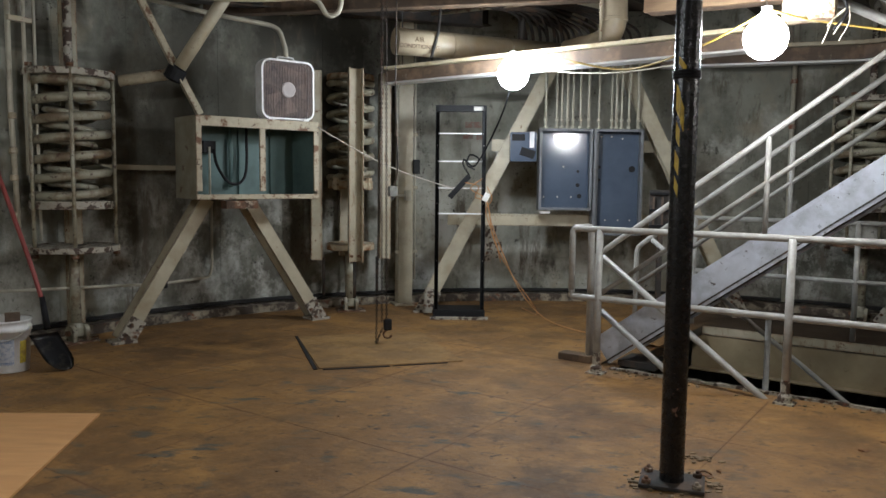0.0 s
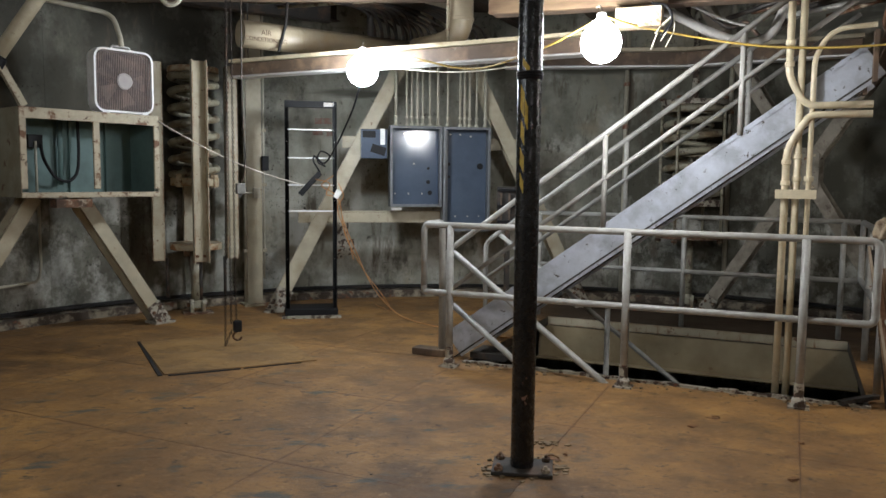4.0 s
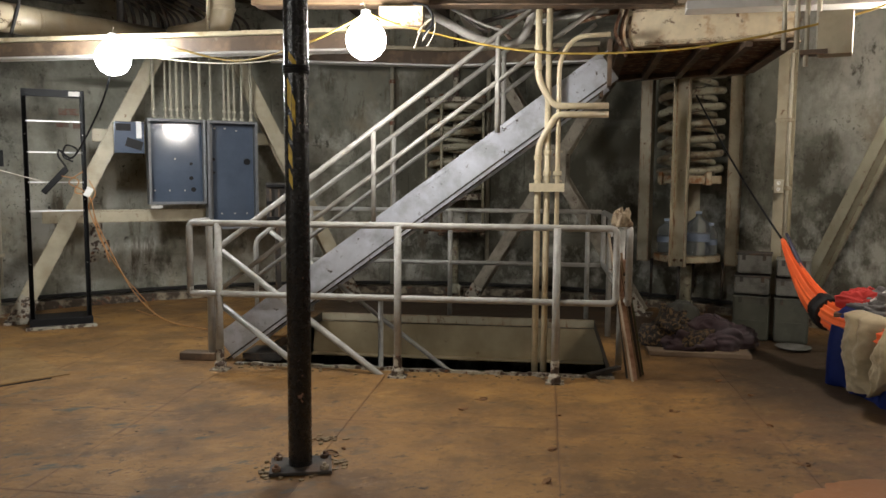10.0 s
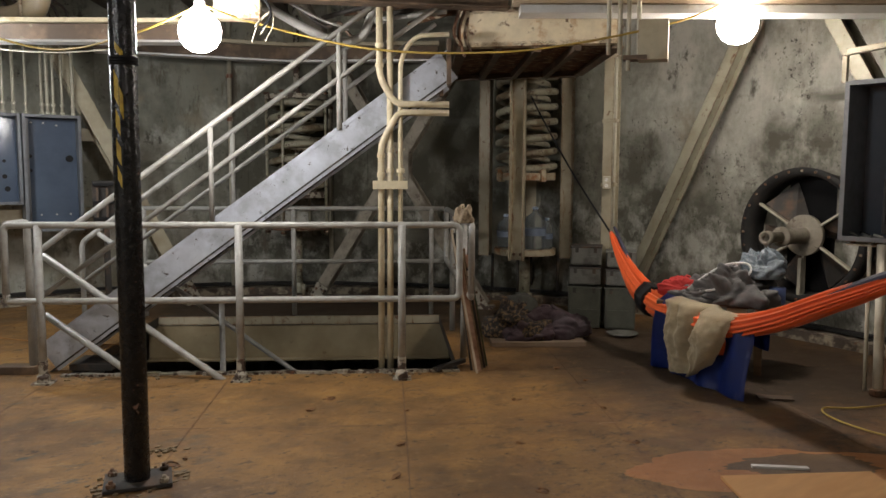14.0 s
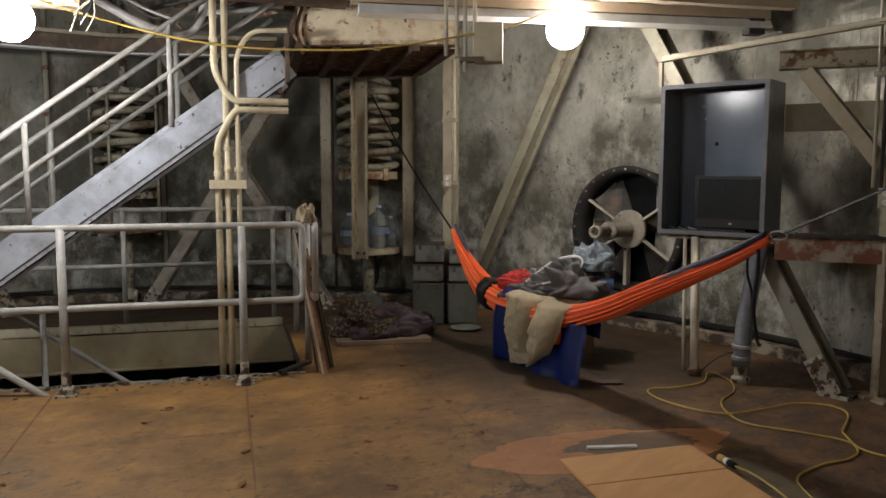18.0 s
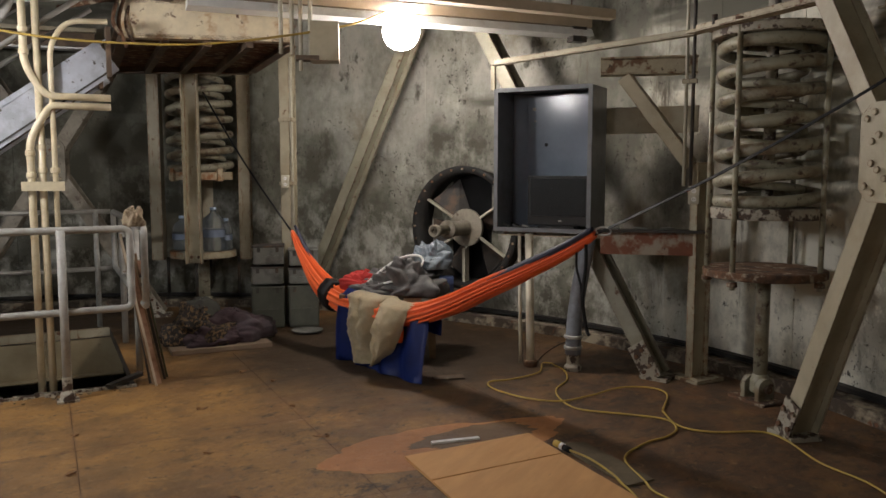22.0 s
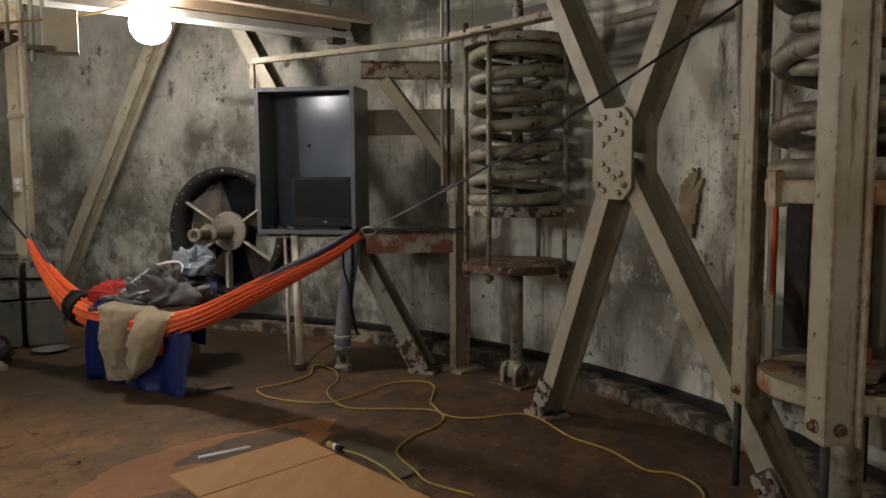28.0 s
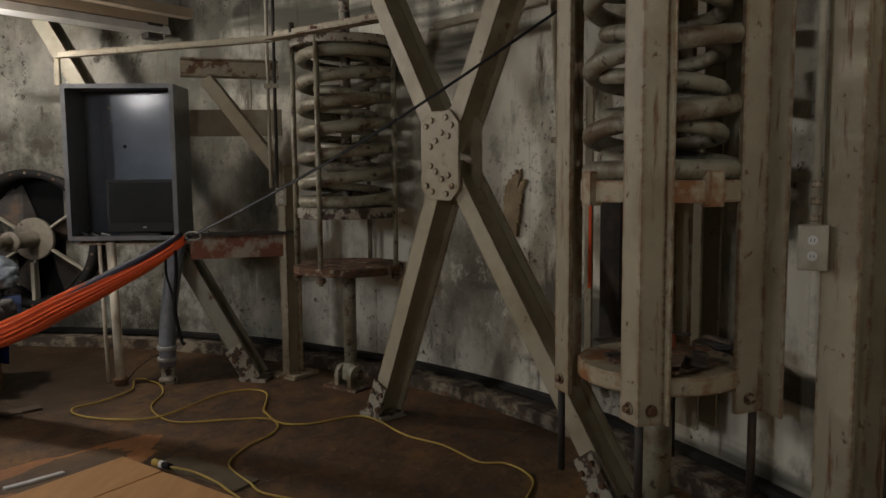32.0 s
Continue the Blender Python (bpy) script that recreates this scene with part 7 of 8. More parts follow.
tins = thing("stacked_tins", "stack of dented grey metal tins by the column", "tins", (5.78, 4.74, 0))
TA_ = math.atan2(-0.38, 0.30)
TUB = mat("dusty_grey_plastic", (0.15, 0.15, 0.135), 0.5, 0, (0.07, 0.07, 0.06), (0.48, 0.62), 7.0, (0.06, 0.055, 0.045), (0.62, 0.67), 11.0, 0.15)
for (u, w, z0, z1, m_) in ((0.0, 0.30, 0.0, 0.40, OLIVE), (0.0, 0.29, 0.41, 0.585, TUB), (0.01, 0.28, 0.595, 0.78, TUB), (0.33, 0.28, 0.0, 0.40, OLIVE), (0.33, 0.27, 0.41, 0.57, TUB), (0.33, 0.27, 0.58, 0.74, TIN)):
    c = Vector((5.68, 4.86, 0)) + Vector((math.cos(TA_), math.sin(TA_), 0)) * u
    fwd = Vector((math.sin(TA_), -math.cos(TA_), 0))
    fwd = fwd if fwd.dot(Vector((-0.75, -0.65, 0))) > 0 else -fwd
    t_ = box_part("tin", (c.x, c.y, (z0 + z1) / 2), (w, 0.26, z1 - z0 - 0.012), m_, tins, TA_ + 0.04 * (z0 > 0.5), bev=0.022)
    box_part("lid", (c.x, c.y, z1 - 0.010), (w + 0.012, 0.272, 0.016), DARK_STEEL if m_ is TUB else m_, t_, TA_, bev=0.004)
    for k in (-0.3, 0.3):
        p = c + fwd * 0.133 + Vector((math.cos(TA_), math.sin(TA_), 0)) * (w * k)
        box_part("latch", (p.x, p.y, z1 - 0.035), (0.03, 0.012, 0.05), DARK_STEEL, t_, TA_, bev=0.003)
    p = c + fwd * 0.131
    box_part("rib", (p.x, p.y, z0 + 0.45 * (z1 - z0)), (w * 0.9, 0.008, 0.014), m_, t_, TA_)
dish = thing("tin_dish", "shallow grey dish on the floor", "dish", (5.62, 4.36, 0))
bm = B()
add_lathe(bm, [(0.08, 0.0), (0.14, 0.022), (0.145, 0.025), (0.135, 0.026), (0.075, 0.006), (0.001, 0.006)], 28, Matrix.Translation((5.62, 4.36, 0.001)))
part("bowl", bm, TIN, dish)

for k, (x, y, h, r) in enumerate(((5.90, 6.18, 0.33, 0.10), (6.00, 5.84, 0.42, 0.115), (6.13, 5.80, 0.30, 0.07))):
    bt = thing("water_bottle", "clear plastic water jug on the spring table", "bottle", (x, y, 0.65), group="water jugs")
    bm = B()
    add_lathe(bm, [(r * 0.9, 0.0), (r, 0.02), (r, h * 0.55), (r * 0.96, h * 0.6), (r, h * 0.65), (r * 0.85, h * 0.8), (0.028, h * 0.93), (0.028, h)], 24, Matrix.Translation((x, y, 0.651)))
    part("jug", bm, CLEAR, bt)
    bm = B()
    add_lathe(bm, [(0.032, h), (0.032, h + 0.025), (0.005, h + 0.028)], 16, Matrix.Translation((x, y, 0.652)))
    part("cap", bm, plain("pale_blue_cap", (0.35, 0.45, 0.6), 0.4), bt)
    bm = B()
    add_lathe(bm, [(r + 0.001, h * 0.34), (r + 0.0012, h * 0.36), (r + 0.0012, h * 0.5), (r + 0.001, h * 0.52)], 24, Matrix.Translation((x, y, 0.651)))
    part("label_band", bm, plain("blue_label_band", (0.20, 0.25, 0.34), 0.5), bt)

# ---- hammock ----
HA, HB = Vector((5.86, 5.80, 2.26)), Vector((3.40, -0.60, 2.14))
hd = (HB - HA)
hd.z = 0
hd.normalize()
hs = Vector((hd.y, -hd.x, 0))
ham = thing("hammock", "orange nylon hammock with dark edge bands, slung between straps", "hammock", (4.7, 2.7, 0.4))
spine = [(5.28, 4.24, 0.945), (5.20, 4.04, 0.73), (5.11, 3.80, 0.53), (5.01, 3.52, 0.445), (4.90, 3.22, 0.44), (4.78, 2.93, 0.42), (4.68, 2.66, 0.465), (4.55, 2.32, 0.585), (4.43, 2.00, 0.735), (4.33, 1.73, 0.86), (4.22, 1.44, 1.0), (4.14, 1.24, 1.115)]
SP = smooth_line(spine, 6)


def cloth_body(k0, k1, w_of, h_of, seed, folds, name, material, top=0.0, label="", lean=0.0, amp=0.10):
    """Gathered cloth along the hammock's line: a flattened roll with lengthwise folds."""
    bm = B()
    rings = []
    m = 132
    sub = SP[k0:k1]
    for i, p in enumerate(sub):
        t = (k0 + i) / (len(SP) - 1)
        w, h = w_of(t), h_of(t)
        ring = []
        for j in range(m):
            a = 2 * math.pi * j / m
            ca, sa = math.cos(a), math.sin(a)
            # long pleats of uneven width that drift along the cloth
            ph = 0.5 * folds * a + 2.6 * noise.noise((t * 1.6, ca * 1.3, seed + sa * 1.3))
            own = 0.55 + 0.9 * noise.noise((ca * 2.2 + seed, sa * 2.2, t * 1.5))
            fd = 1 + amp * own * (1 - 2 * abs(math.sin(ph))) + 0.5 * amp * noise.noise((ca * 5, sa * 5, t * 3 + seed)) + 0.10 * noise.noise((ca * 2, sa * 2, t * 4 + seed))
            ring.append(bm.verts.new(p + hs * (w * math.cos(a) * fd + lean) + Vector((0, 0, h * math.sin(a) * fd + top))))
        rings.append(ring)
    for a, b in zip(rings, rings[1:]):
        for j in range(m):
            f = bm.faces.new((a[j], a[(j + 1) % m], b[(j + 1) % m], b[j]))
            f.smooth = True
    bm.faces.new(rings[0][::-1])
    bm.faces.new(rings[-1])
    return part(name, bm, material, ham, label)


def belly(t):
    return max(math.sin(math.pi * min(max(t, 0.0), 1.0)), 0.0) ** 0.8


cloth_body(0, len(SP), lambda t: 0.018 + 0.10 * belly(t), lambda t: 0.022 + (0.075 if t < 0.45 else 0.075 - 0.018 * min((t - 0.45) / 0.1, 1)) * belly(t) + 0.035 * math.exp(-((t - 0.17) / 0.09) ** 2), 1.0, 15, "cloth", ORANGE, label="gathered orange cloth", amp=0.16)
cloth_body(0, 26, lambda t: 0.014 + 0.022 * belly(t), lambda t: 0.012 + 0.014 * belly(t), 5.0, 4, "edge_band", NAVY, 0.05, "dark edge band", -0.03, 0.03)
cloth_body(42, len(SP), lambda t: 0.014 + 0.055 * belly(t) * min((t - 0.62) * 5, 1), lambda t: 0.014 + 0.030 * belly(t) * min((t - 0.62) * 5, 1), 7.0, 5, "edge_band", NAVY, 0.028, "dark edge band", 0.030, 0.10)
for a_, b_ in ((HA, Vector(spine[0])), (Vector(spine[-1]), HB)):
    st_ = [a_.lerp(b_, i / 14) - Vector((0, 0, 0.05 * math.sin(math.pi * i / 14))) for i in range(15)]
    bm = B()
    wide, thin = (hs + Vector((0, 0, 0.6))).normalized().cross(hd).normalized() * 0.009, (hs + Vector((0, 0, 0.6))).normalized() * 0.002
    rings = [[bm.verts.new(p + wide * a + thin * b) for a, b in ((-1, -1), (1, -1), (1, 1), (-1, 1))] for p in st_]
    for r0, r1 in zip(rings, rings[1:]):
        for k in range(4):
            bm.faces.new((r0[k], r0[(k + 1) % 4], r1[(k + 1) % 4], r1[k]))
    bm.faces.new(rings[0][::-1])
    bm.faces.new(rings[-1])
    part("strap", bm, BLACK, ham, "flat black tree strap")
cloth_body(14, 17, lambda t: 0.030 + 0.120 * belly(t), lambda t: 0.034 + 0.085 * belly(t) + 0.035 * math.exp(-((t - 0.17) / 0.09) ** 2), 2.0, 5, "stuff_pouch", BLACK, label="black stuff pouch wrapped round the cloth", amp=0.02)
tube_part("carabiner", [Vector((4.12, 1.19, 1.135)) + hd * (0.05 * math.cos(2 * math.pi * k / 12)) + Vector((0, 0, 0.022 * math.sin(2 * math.pi * k / 12))) for k in range(13)], 0.005, GALV, ham, 6)
tube_part("strap_tail", smooth_line([(4.16, 1.30, 1.11), (4.17, 1.30, 0.95), (4.15, 1.31, 0.75), (4.17, 1.29, 0.58), (4.15, 1.27, 0.55)]), 0.010, BLACK, ham, 6, "dangling black strap end")
tube_part("strap_tail", smooth_line([(4.19, 1.36, 1.07), (4.22, 1.37, 0.92), (4.18, 1.33, 0.82), (4.16, 1.31, 0.72)]), 0.007, BLACK, ham, 6, "dangling black strap end")
heap("hanging_fold", SP[32] + Vector((-0.05, -0.02, -0.17)), (0.07, 0.09, 0.14), 9.0, ORANGE, ham, 0.3, 0.2)


def drape(name, pts_top, drops, material, parent, depth, seed, label="", over=0.16, flare=0.0):
    """Cloth hung over the hammock: each top place falls to its own depth in front and behind, with folds."""
    bm = B()
    cols = []
    n = len(pts_top)
    for i, (p, (f, b)) in enumerate(zip(pts_top, drops)):
        col = []
        for k in range(-10, 13):
            if k < 0:
                t = -k / 10
                q = p + hs * (-depth) + Vector((0, 0, -b * t))
            elif k <= 2:
                t = k / 2
                q = p + hs * (-depth + 2 * depth * t) + Vector((0, 0, over * 0.3 * math.sin(math.pi * t)))
            else:
                t = (k - 2) / 10
                q = p + hs * (depth + flare * math.sin(math.pi * min(t, 0.6) / 1.2)) + Vector((0, 0, -f * t))
            nn_ = noise.noise((i * 0.42 + seed, k * 0.14, seed))
            q = q + hs * (0.035 * nn_ + 0.022 * math.sin(i * 0.9 + k * 0.1)) * (1 if k > 2 else 0.5)
            q.z = max(q.z, 0.012 + 0.01 * abs(nn_))
            col.append(bm.verts.new(q))
        cols.append(col)
    for a, b in zip(cols, cols[1:]):
        for k in range(len(a) - 1):
            f = bm.faces.new((a[k], a[k + 1], b[k + 1], b[k]))
            f.smooth = True
    bmesh.ops.solidify(bm, geom=bm.faces[:], thickness=0.012)
    return part(name, bm, material, parent, label)


# make hs point to the camera side
if hs.dot(Vector((-1, -0.4, 0))) < 0:
    hs = -hs
bag = thing("sleeping_bag", "royal blue sleeping bag hanging from the hammock to the floor", "sleeping bag", (4.75, 2.95, 0))
N_ = 26
tp = [Vector((4.99, 3.46, 0.54)).lerp(Vector((4.62, 2.50, 0.50)), i / (N_ - 1)) + Vector((0, 0, -0.03)) for i in range(N_)]
drape("outer_shell", tp, [(0.66 - 0.02 * math.sin(i), 0.14) for i in range(N_)], BLUE, bag, 0.065, 2.0, flare=0.05)
box_part("foot_flap", (4.79, 2.48, 0.010), (0.22, 0.09, 0.010), BROWN_STEEL, bag, -0.86, "dull brown lining on the floor", bev=0.003)
shawl = thing("beige_blanket", "beige fleece blanket draped over the hammock", "blanket", (4.76, 2.95, 0.3))
NU, NV = 56, 44
bm = B()
grid = []
for i in range(NU):
    u = i / (NU - 1)
    top = Vector((4.93, 3.31, 0.535)).lerp(Vector((4.665, 2.63, 0.515)), u)
    # one side hangs straight, the other swings round under it into a loop
    drop = 0.47 + 0.012 * math.sin(9 * u) - 0.05 * max(u - 0.3, 0)
    col_ = []
    for k in range(-9, NV):
        if k < 0:
            t = -k / 9
            q = top + hs * (0.135 - 0.22 * math.sin(t * math.pi / 2)) + Vector((0, 0, 0.045 * math.sin(math.pi * min(t * 1.1, 1)) - 0.05 * t))
            amp = 0.4 * (1 - t)
            v = 0.0
        else:
            v = k / (NV - 1)
            q = top + hs * (0.135 + 0.03 * math.sin(math.pi * min(v * 1.2, 1))) + Vector((0, 0, -drop * v))
            q += hd * (-0.36 * (max(u - 0.45, 0) / 0.55) ** 1.2 * v ** 2.1 + 0.05 * v * (1 - u) + 0.012 * math.sin(6 * v + 3 * u))
            amp = 0.4 + 0.6 * min(v * 3, 1)
        crease = 0.47 + 0.07 * math.sin(3.0 * v + 0.4) - 0.03 * v
        left_lobe = math.sin(math.pi * min(max(u / crease, 0), 1)) ** 0.7
        right_lobe = math.sin(math.pi * min(max((u - crease) / (1 - crease), 0), 1)) ** 0.6
        swell = 0.075 * left_lobe + (0.15 - 0.05 * v) * right_lobe - 0.02
        wr = 0.055 * abs(noise.noise((u * 5 + 1.4 * v, v * 2.2, 3.1))) + 0.032 * abs(noise.noise((u * 11 - 2 * v, v * 5, 8.2))) + 0.008 * noise.noise((u * 24, v * 16, 1.0))
        valley = 0.20 * math.exp(-((u - crease) / 0.085) ** 2) * (1 - v ** 3) + 0.05 * math.exp(-((u - 0.22 - 0.1 * v) / 0.04) ** 2) * (1 - v)
        q = q + hs * ((swell - wr - valley) * amp)
        col_.append(bm.verts.new(q))
    grid.append(col_)
for a, b in zip(grid, grid[1:]):
    for k in range(len(a) - 1):
        f = bm.faces.new((a[k], a[k + 1], b[k + 1], b[k]))
        f.smooth = True
bmesh.ops.solidify(bm, geom=bm.faces[:], thickness=0.012)
part("fleece", bm, BLANKET, shawl)

# ---- table with clothes behind the hammock ----
tab = thing("low_table", "low dark board table piled with clothes", "table", (5.25, 3.25, 0))
TA2 = math.atan2(-0.86, 0.50)
box_part("top", (5.25, 3.24, 0.50), (0.78, 0.42, 0.028), BROWN_STEEL, tab, TA2, bev=0.004)
for du, dv in ((-0.33, -0.15), (0.33, -0.15), (-0.33, 0.15), (0.33, 0.15)):
    p = Matrix.Rotation(TA2, 3, "Z") @ Vector((du, dv, 0)) + Vector((5.25, 3.24, 0))
    box_part("leg", (p.x, p.y, 0.243), (0.05, 0.05, 0.486), WOOD, tab, TA2)
box_part("pale_rail", (5.22, 3.02, 0.42), (0.14, 0.03, 0.13), BLANKET, tab, TA2)
clothes = thing("clothes_heap", "heap of grey clothes with a white cable on the table", "clothes", (5.28, 3.12, 0.52))
heap("grey_garment", (5.28, 3.10, 0.514), (0.30, 0.22, 0.24), 4.4, GREY_CLOTH, clothes, TA2, 0.45, 96, crumple=2.1)
heap("grey_garment", (5.16, 3.30, 0.514), (0.22, 0.16, 0.10), 6.4, GREY_CLOTH, clothes, TA2, 0.4, 64, crumple=1.5)
tube_part("white_cable", smooth_line([(5.06, 3.33, 0.60), (5.10, 3.22, 0.70), (5.16, 3.10, 0.79), (5.23, 2.97, 0.81), (5.22, 2.93, 0.75), (5.16, 3.02, 0.66), (5.08, 3.18, 0.60), (5.05, 3.30, 0.59)]), 0.009, WHITE_PLASTIC, clothes, 8)
redc = thing("red_cloth", "crumpled red cloth on the table end", "cloth", (5.06, 3.58, 0.52))
heap("fold", (5.15, 3.42, 0.53), (0.20, 0.12, 0.12), 7.9, RED_CLOTH, redc, TA2, 0.4, 64, crumple=1.2)
plas = thing("plastic_bag", "crumpled clear plastic bag", "plastic bag", (5.5, 2.9, 0.7))
heap("film", (5.42, 2.94, 0.70), (0.17, 0.14, 0.19), 3.9, mat("cloudy_plastic_film", (0.20, 0.24, 0.27), 0.25, 0, (0.13, 0.16, 0.19), (0.45, 0.6), 9.0, bump=0.6, bscale=20), plas, TA2, 0.4, 72, crumple=1.3)
single("blue_carton", (lambda b: (add_box(b, (5.43, 2.83, 0.575), (0.11, 0.08, 0.12), TA2, None, 0.004), b)[1])(B()), plain("pale_blue_card", (0.16, 0.24, 0.52), 0.6), "small pale blue carton on the table", "carton", (5.43, 2.83, 0.515))

# ---- old wall fan ----
FH = Vector((6.69, 3.274, 0.928))
fn = (Vector((CX, CY, 0)) - Vector((FH.x, FH.y, 0))).normalized()
fm = Matrix.Translation(FH) @ fn.to_track_quat("Z", "Y").to_matrix().to_4x4()
wf = thing("wall_fan", "large black-rimmed old exhaust fan set on the wall", "exhaust fan", tuple(FH))
bm = B()
add_lathe(bm, [(0.545, -0.20), (0.55, 0.04), (0.588, 0.045), (0.588, 0.065), (0.525, 0.065), (0.512, -0.20), (0.545, -0.20)], 56, fm)
part("rim", bm, RUBBER, wf, "black bolted rim")
bm = B()
add_lathe(bm, [(0.515, -0.19), (0.001, -0.19)], 48, fm)
part("back_dark", bm, BLACK, wf)
for k in range(28):
    a = 2 * math.pi * k / 28
    bm = B()
    p0 = fm @ Vector((0.558 * math.cos(a), 0.558 * math.sin(a), 0.065))
    add_tube(bm, [p0, p0 + fn * 0.012], 0.012, 6)
    part("rim_bolt", bm, RUST, wf)
# pale bars stand in for the light on the blades' leading edges
for k in range(5):
    a = radians((150, 33, -32, -90, 212)[k])
    bm = B()
    d0 = Vector((math.cos(a), math.sin(a), 0))
    add_section(bm, fm @ (d0 * 0.13 + Vector((0, 0, -0.02))), fm @ (d0 * 0.52 + Vector((0, 0, -0.02))), sharp(0.018, 0.04), fn)
    part("spoke", bm, PALE_CONDUIT, wf)
for k in range(5):
    a = radians((150, 33, -32, -90, 212)[k] - 22)
    bm = B()
    q = [fm @ Vector((r * math.cos(a + da), r * math.sin(a + da), z)) for r, da, z in ((0.14, -0.35, -0.16), (0.49, -0.30, -0.16), (0.49, 0.36, -0.05), (0.14, 0.34, -0.05))]
    f0, f1 = [bm.verts.new(p) for p in q], [bm.verts.new(p - fn * 0.006) for p in q]
    bm.faces.new(f0)
    bm.faces.new(f1[::-1])
    for i in range(4):
        bm.faces.new((f0[i], f0[(i + 1) % 4], f1[(i + 1) % 4], f1[i]))
    part("blade", bm, DARK_STEEL, wf)
bm = B()
add_lathe(bm, [(0.05, -0.04), (0.175, -0.03), (0.179, -0.028), (0.18, 0.0), (0.18, 0.006), (0.177, 0.010), (0.17, 0.011), (0.10, 0.013), (0.08, 0.014), (0.072, 0.016), (0.070, 0.022), (0.07, 0.295), (0.071, 0.30), (0.085, 0.305), (0.085, 0.335), (0.05, 0.34)], 32, fm)
part("hub", bm, DUSTY, wf, "dusty grey-cream hub plate")
bm = B()
add_lathe(bm, [(0.045, 0.30), (0.045, 0.50), (0.058, 0.505), (0.058, 0.55), (0.042, 0.55), (0.042, 0.42), (0.001, 0.42)], 24, fm)
part("shaft_tube", bm, DUSTY, wf, "rusty cream shaft tube")
bar_part("mount_strut", fm @ Vector((0.0, -0.20, 0.03)), fm @ Vector((0.0, -0.52, 0.03)), sharp(0.03, 0.03), PALE_CONDUIT, wf, fn)

# ---- grey cabinet with the screen ----
GX, GY0, GY1, GZ0, GZ1, GD = 5.36, 1.64, 2.39, 1.015, 2.065, 0.34
gc = thing("open_steel_cabinet", "blue-grey steel wall cabinet without door, screen inside", "cabinet", (GX + GD / 2, (GY0 + GY1) / 2, GZ0))
cy, cz = (GY0 + GY1) / 2, (GZ0 + GZ1) / 2
for y in (GY0 + 0.007, GY1 - 0.007):
    box_part("side_panel", (GX + GD / 2, y, cz), (GD, 0.014, GZ1 - GZ0), BLUEGREY_EDGE, gc)
for z in (GZ0 + 0.007, GZ1 - 0.007):
    box_part("end_panel", (GX + GD / 2, cy, z), (GD, GY1 - GY0 - 0.028, 0.014), BLUEGREY_EDGE, gc)
box_part("back_panel", (GX + GD - 0.008, cy, cz), (0.012, GY1 - GY0 - 0.03, GZ1 - GZ0 - 0.03), CABINET_BLUE, gc)
box_part("back_plate", (GX + GD - 0.075, cy - 0.05, cz + 0.0), (0.012, GY1 - GY0 - 0.20, GZ1 - GZ0 - 0.07), CABINET_BLUE, gc, label="raised back plate", m=Matrix.Rotation(radians(-8.2), 4, "Z") @ Matrix.Rotation(radians(-1.3), 4, "Y"))
for y in (GY0 + 0.016, GY1 - 0.016):
    box_part("front_lip", (GX - 0.006, y, cz), (0.01, 0.03, GZ1 - GZ0), BLUEGREY_EDGE, gc)
for z in (GZ0 + 0.016, GZ1 - 0.012):
    box_part("front_lip", (GX - 0.006, cy, z), (0.01, GY1 - GY0 - 0.062, 0.03), BLUEGREY_EDGE, gc)
for y, z, r in ((1.80, 1.95, 0.020), (1.72, 1.86, 0.012), (2.02, 1.96, 0.0135), (2.18, 1.93, 0.0135), (2.17, 1.84, 0.007), (2.08, 1.66, 0.014)):
    bm = B()
    add_tube(bm, [(GX + GD - 0.062, y, z), (GX + GD - 0.072, y, z)], r, 12)
    part("stud", bm, GALV if r < 0.014 else BLACK, gc)
tv = thing("flat_screen", "small black flat screen, switched off, in the cabinet", "screen", (GX + 0.08, 1.90, GZ0 + 0.02))
box_part("housing", (GX + 0.10, 1.915, 1.245), (0.055, 0.47, 0.365), BEZEL, tv, bev=0.008)
box_part("panel", (GX + 0.0705, 1.915, 1.27), (0.004, 0.425, 0.275), SCREEN, tv, label="dark glossy panel")
box_part("maker_badge", (GX + 0.070, 1.895, 1.098), (0.004, 0.022, 0.012), GALV, tv)
box_part("stand", (GX + 0.11, 1.915, 1.045), (0.16, 0.28, 0.03), BEZEL, tv, bev=0.005)
bits = thing("loose_hardware", "small silver tools and cables on the cabinet floor", "hardware", (GX + 0.1, 2.26, GZ0 + 0.015))
rnd = random.Random(3)
for i in range(7):
    y, x = 2.14 + 0.03 * i, GX + 0.05 + rnd.uniform(0, 0.15)
    tube_part("tool", [(x, y, GZ0 + 0.03), (x + rnd.uniform(-0.05, 0.05), y + 0.06, GZ0 + 0.035 + rnd.uniform(0, 0.02))], 0.009, (GALV, BLACK, TIN)[i % 3], bits, 6)
legs = thing("pipe_stand", "white painted pipes carrying the cabinet", "pipe stand", (5.41, 2.13, 0))
tube_part("pipe", [(5.40, 2.10, 0.0), (5.42, 2.13, 1.0)], 0.031, CREAM_PIPE, legs, 14)
tube_part("thin_pipe", [(5.47, 2.21, 0.0), (5.45, 2.22, 1.0)], 0.013, CREAM_PIPE, legs, 10)
bar_part("cross_angle", (5.48, 2.36, 0.98), (5.48, 1.50, 0.98), angle_iron(0.06, 0.05), CREAM_RUST, legs)
bm = B()
add_lathe(bm, disc(0.05, 0.0, 0.05, 0.008), 16, Matrix.Translation((5.40, 2.10, 0)))
part("foot_collar", bm, RUST, legs)
gp = thing("grey_hose_pipe", "grey taped pipe leaning against the bracket", "pipe", (5.45, 1.78, 0))
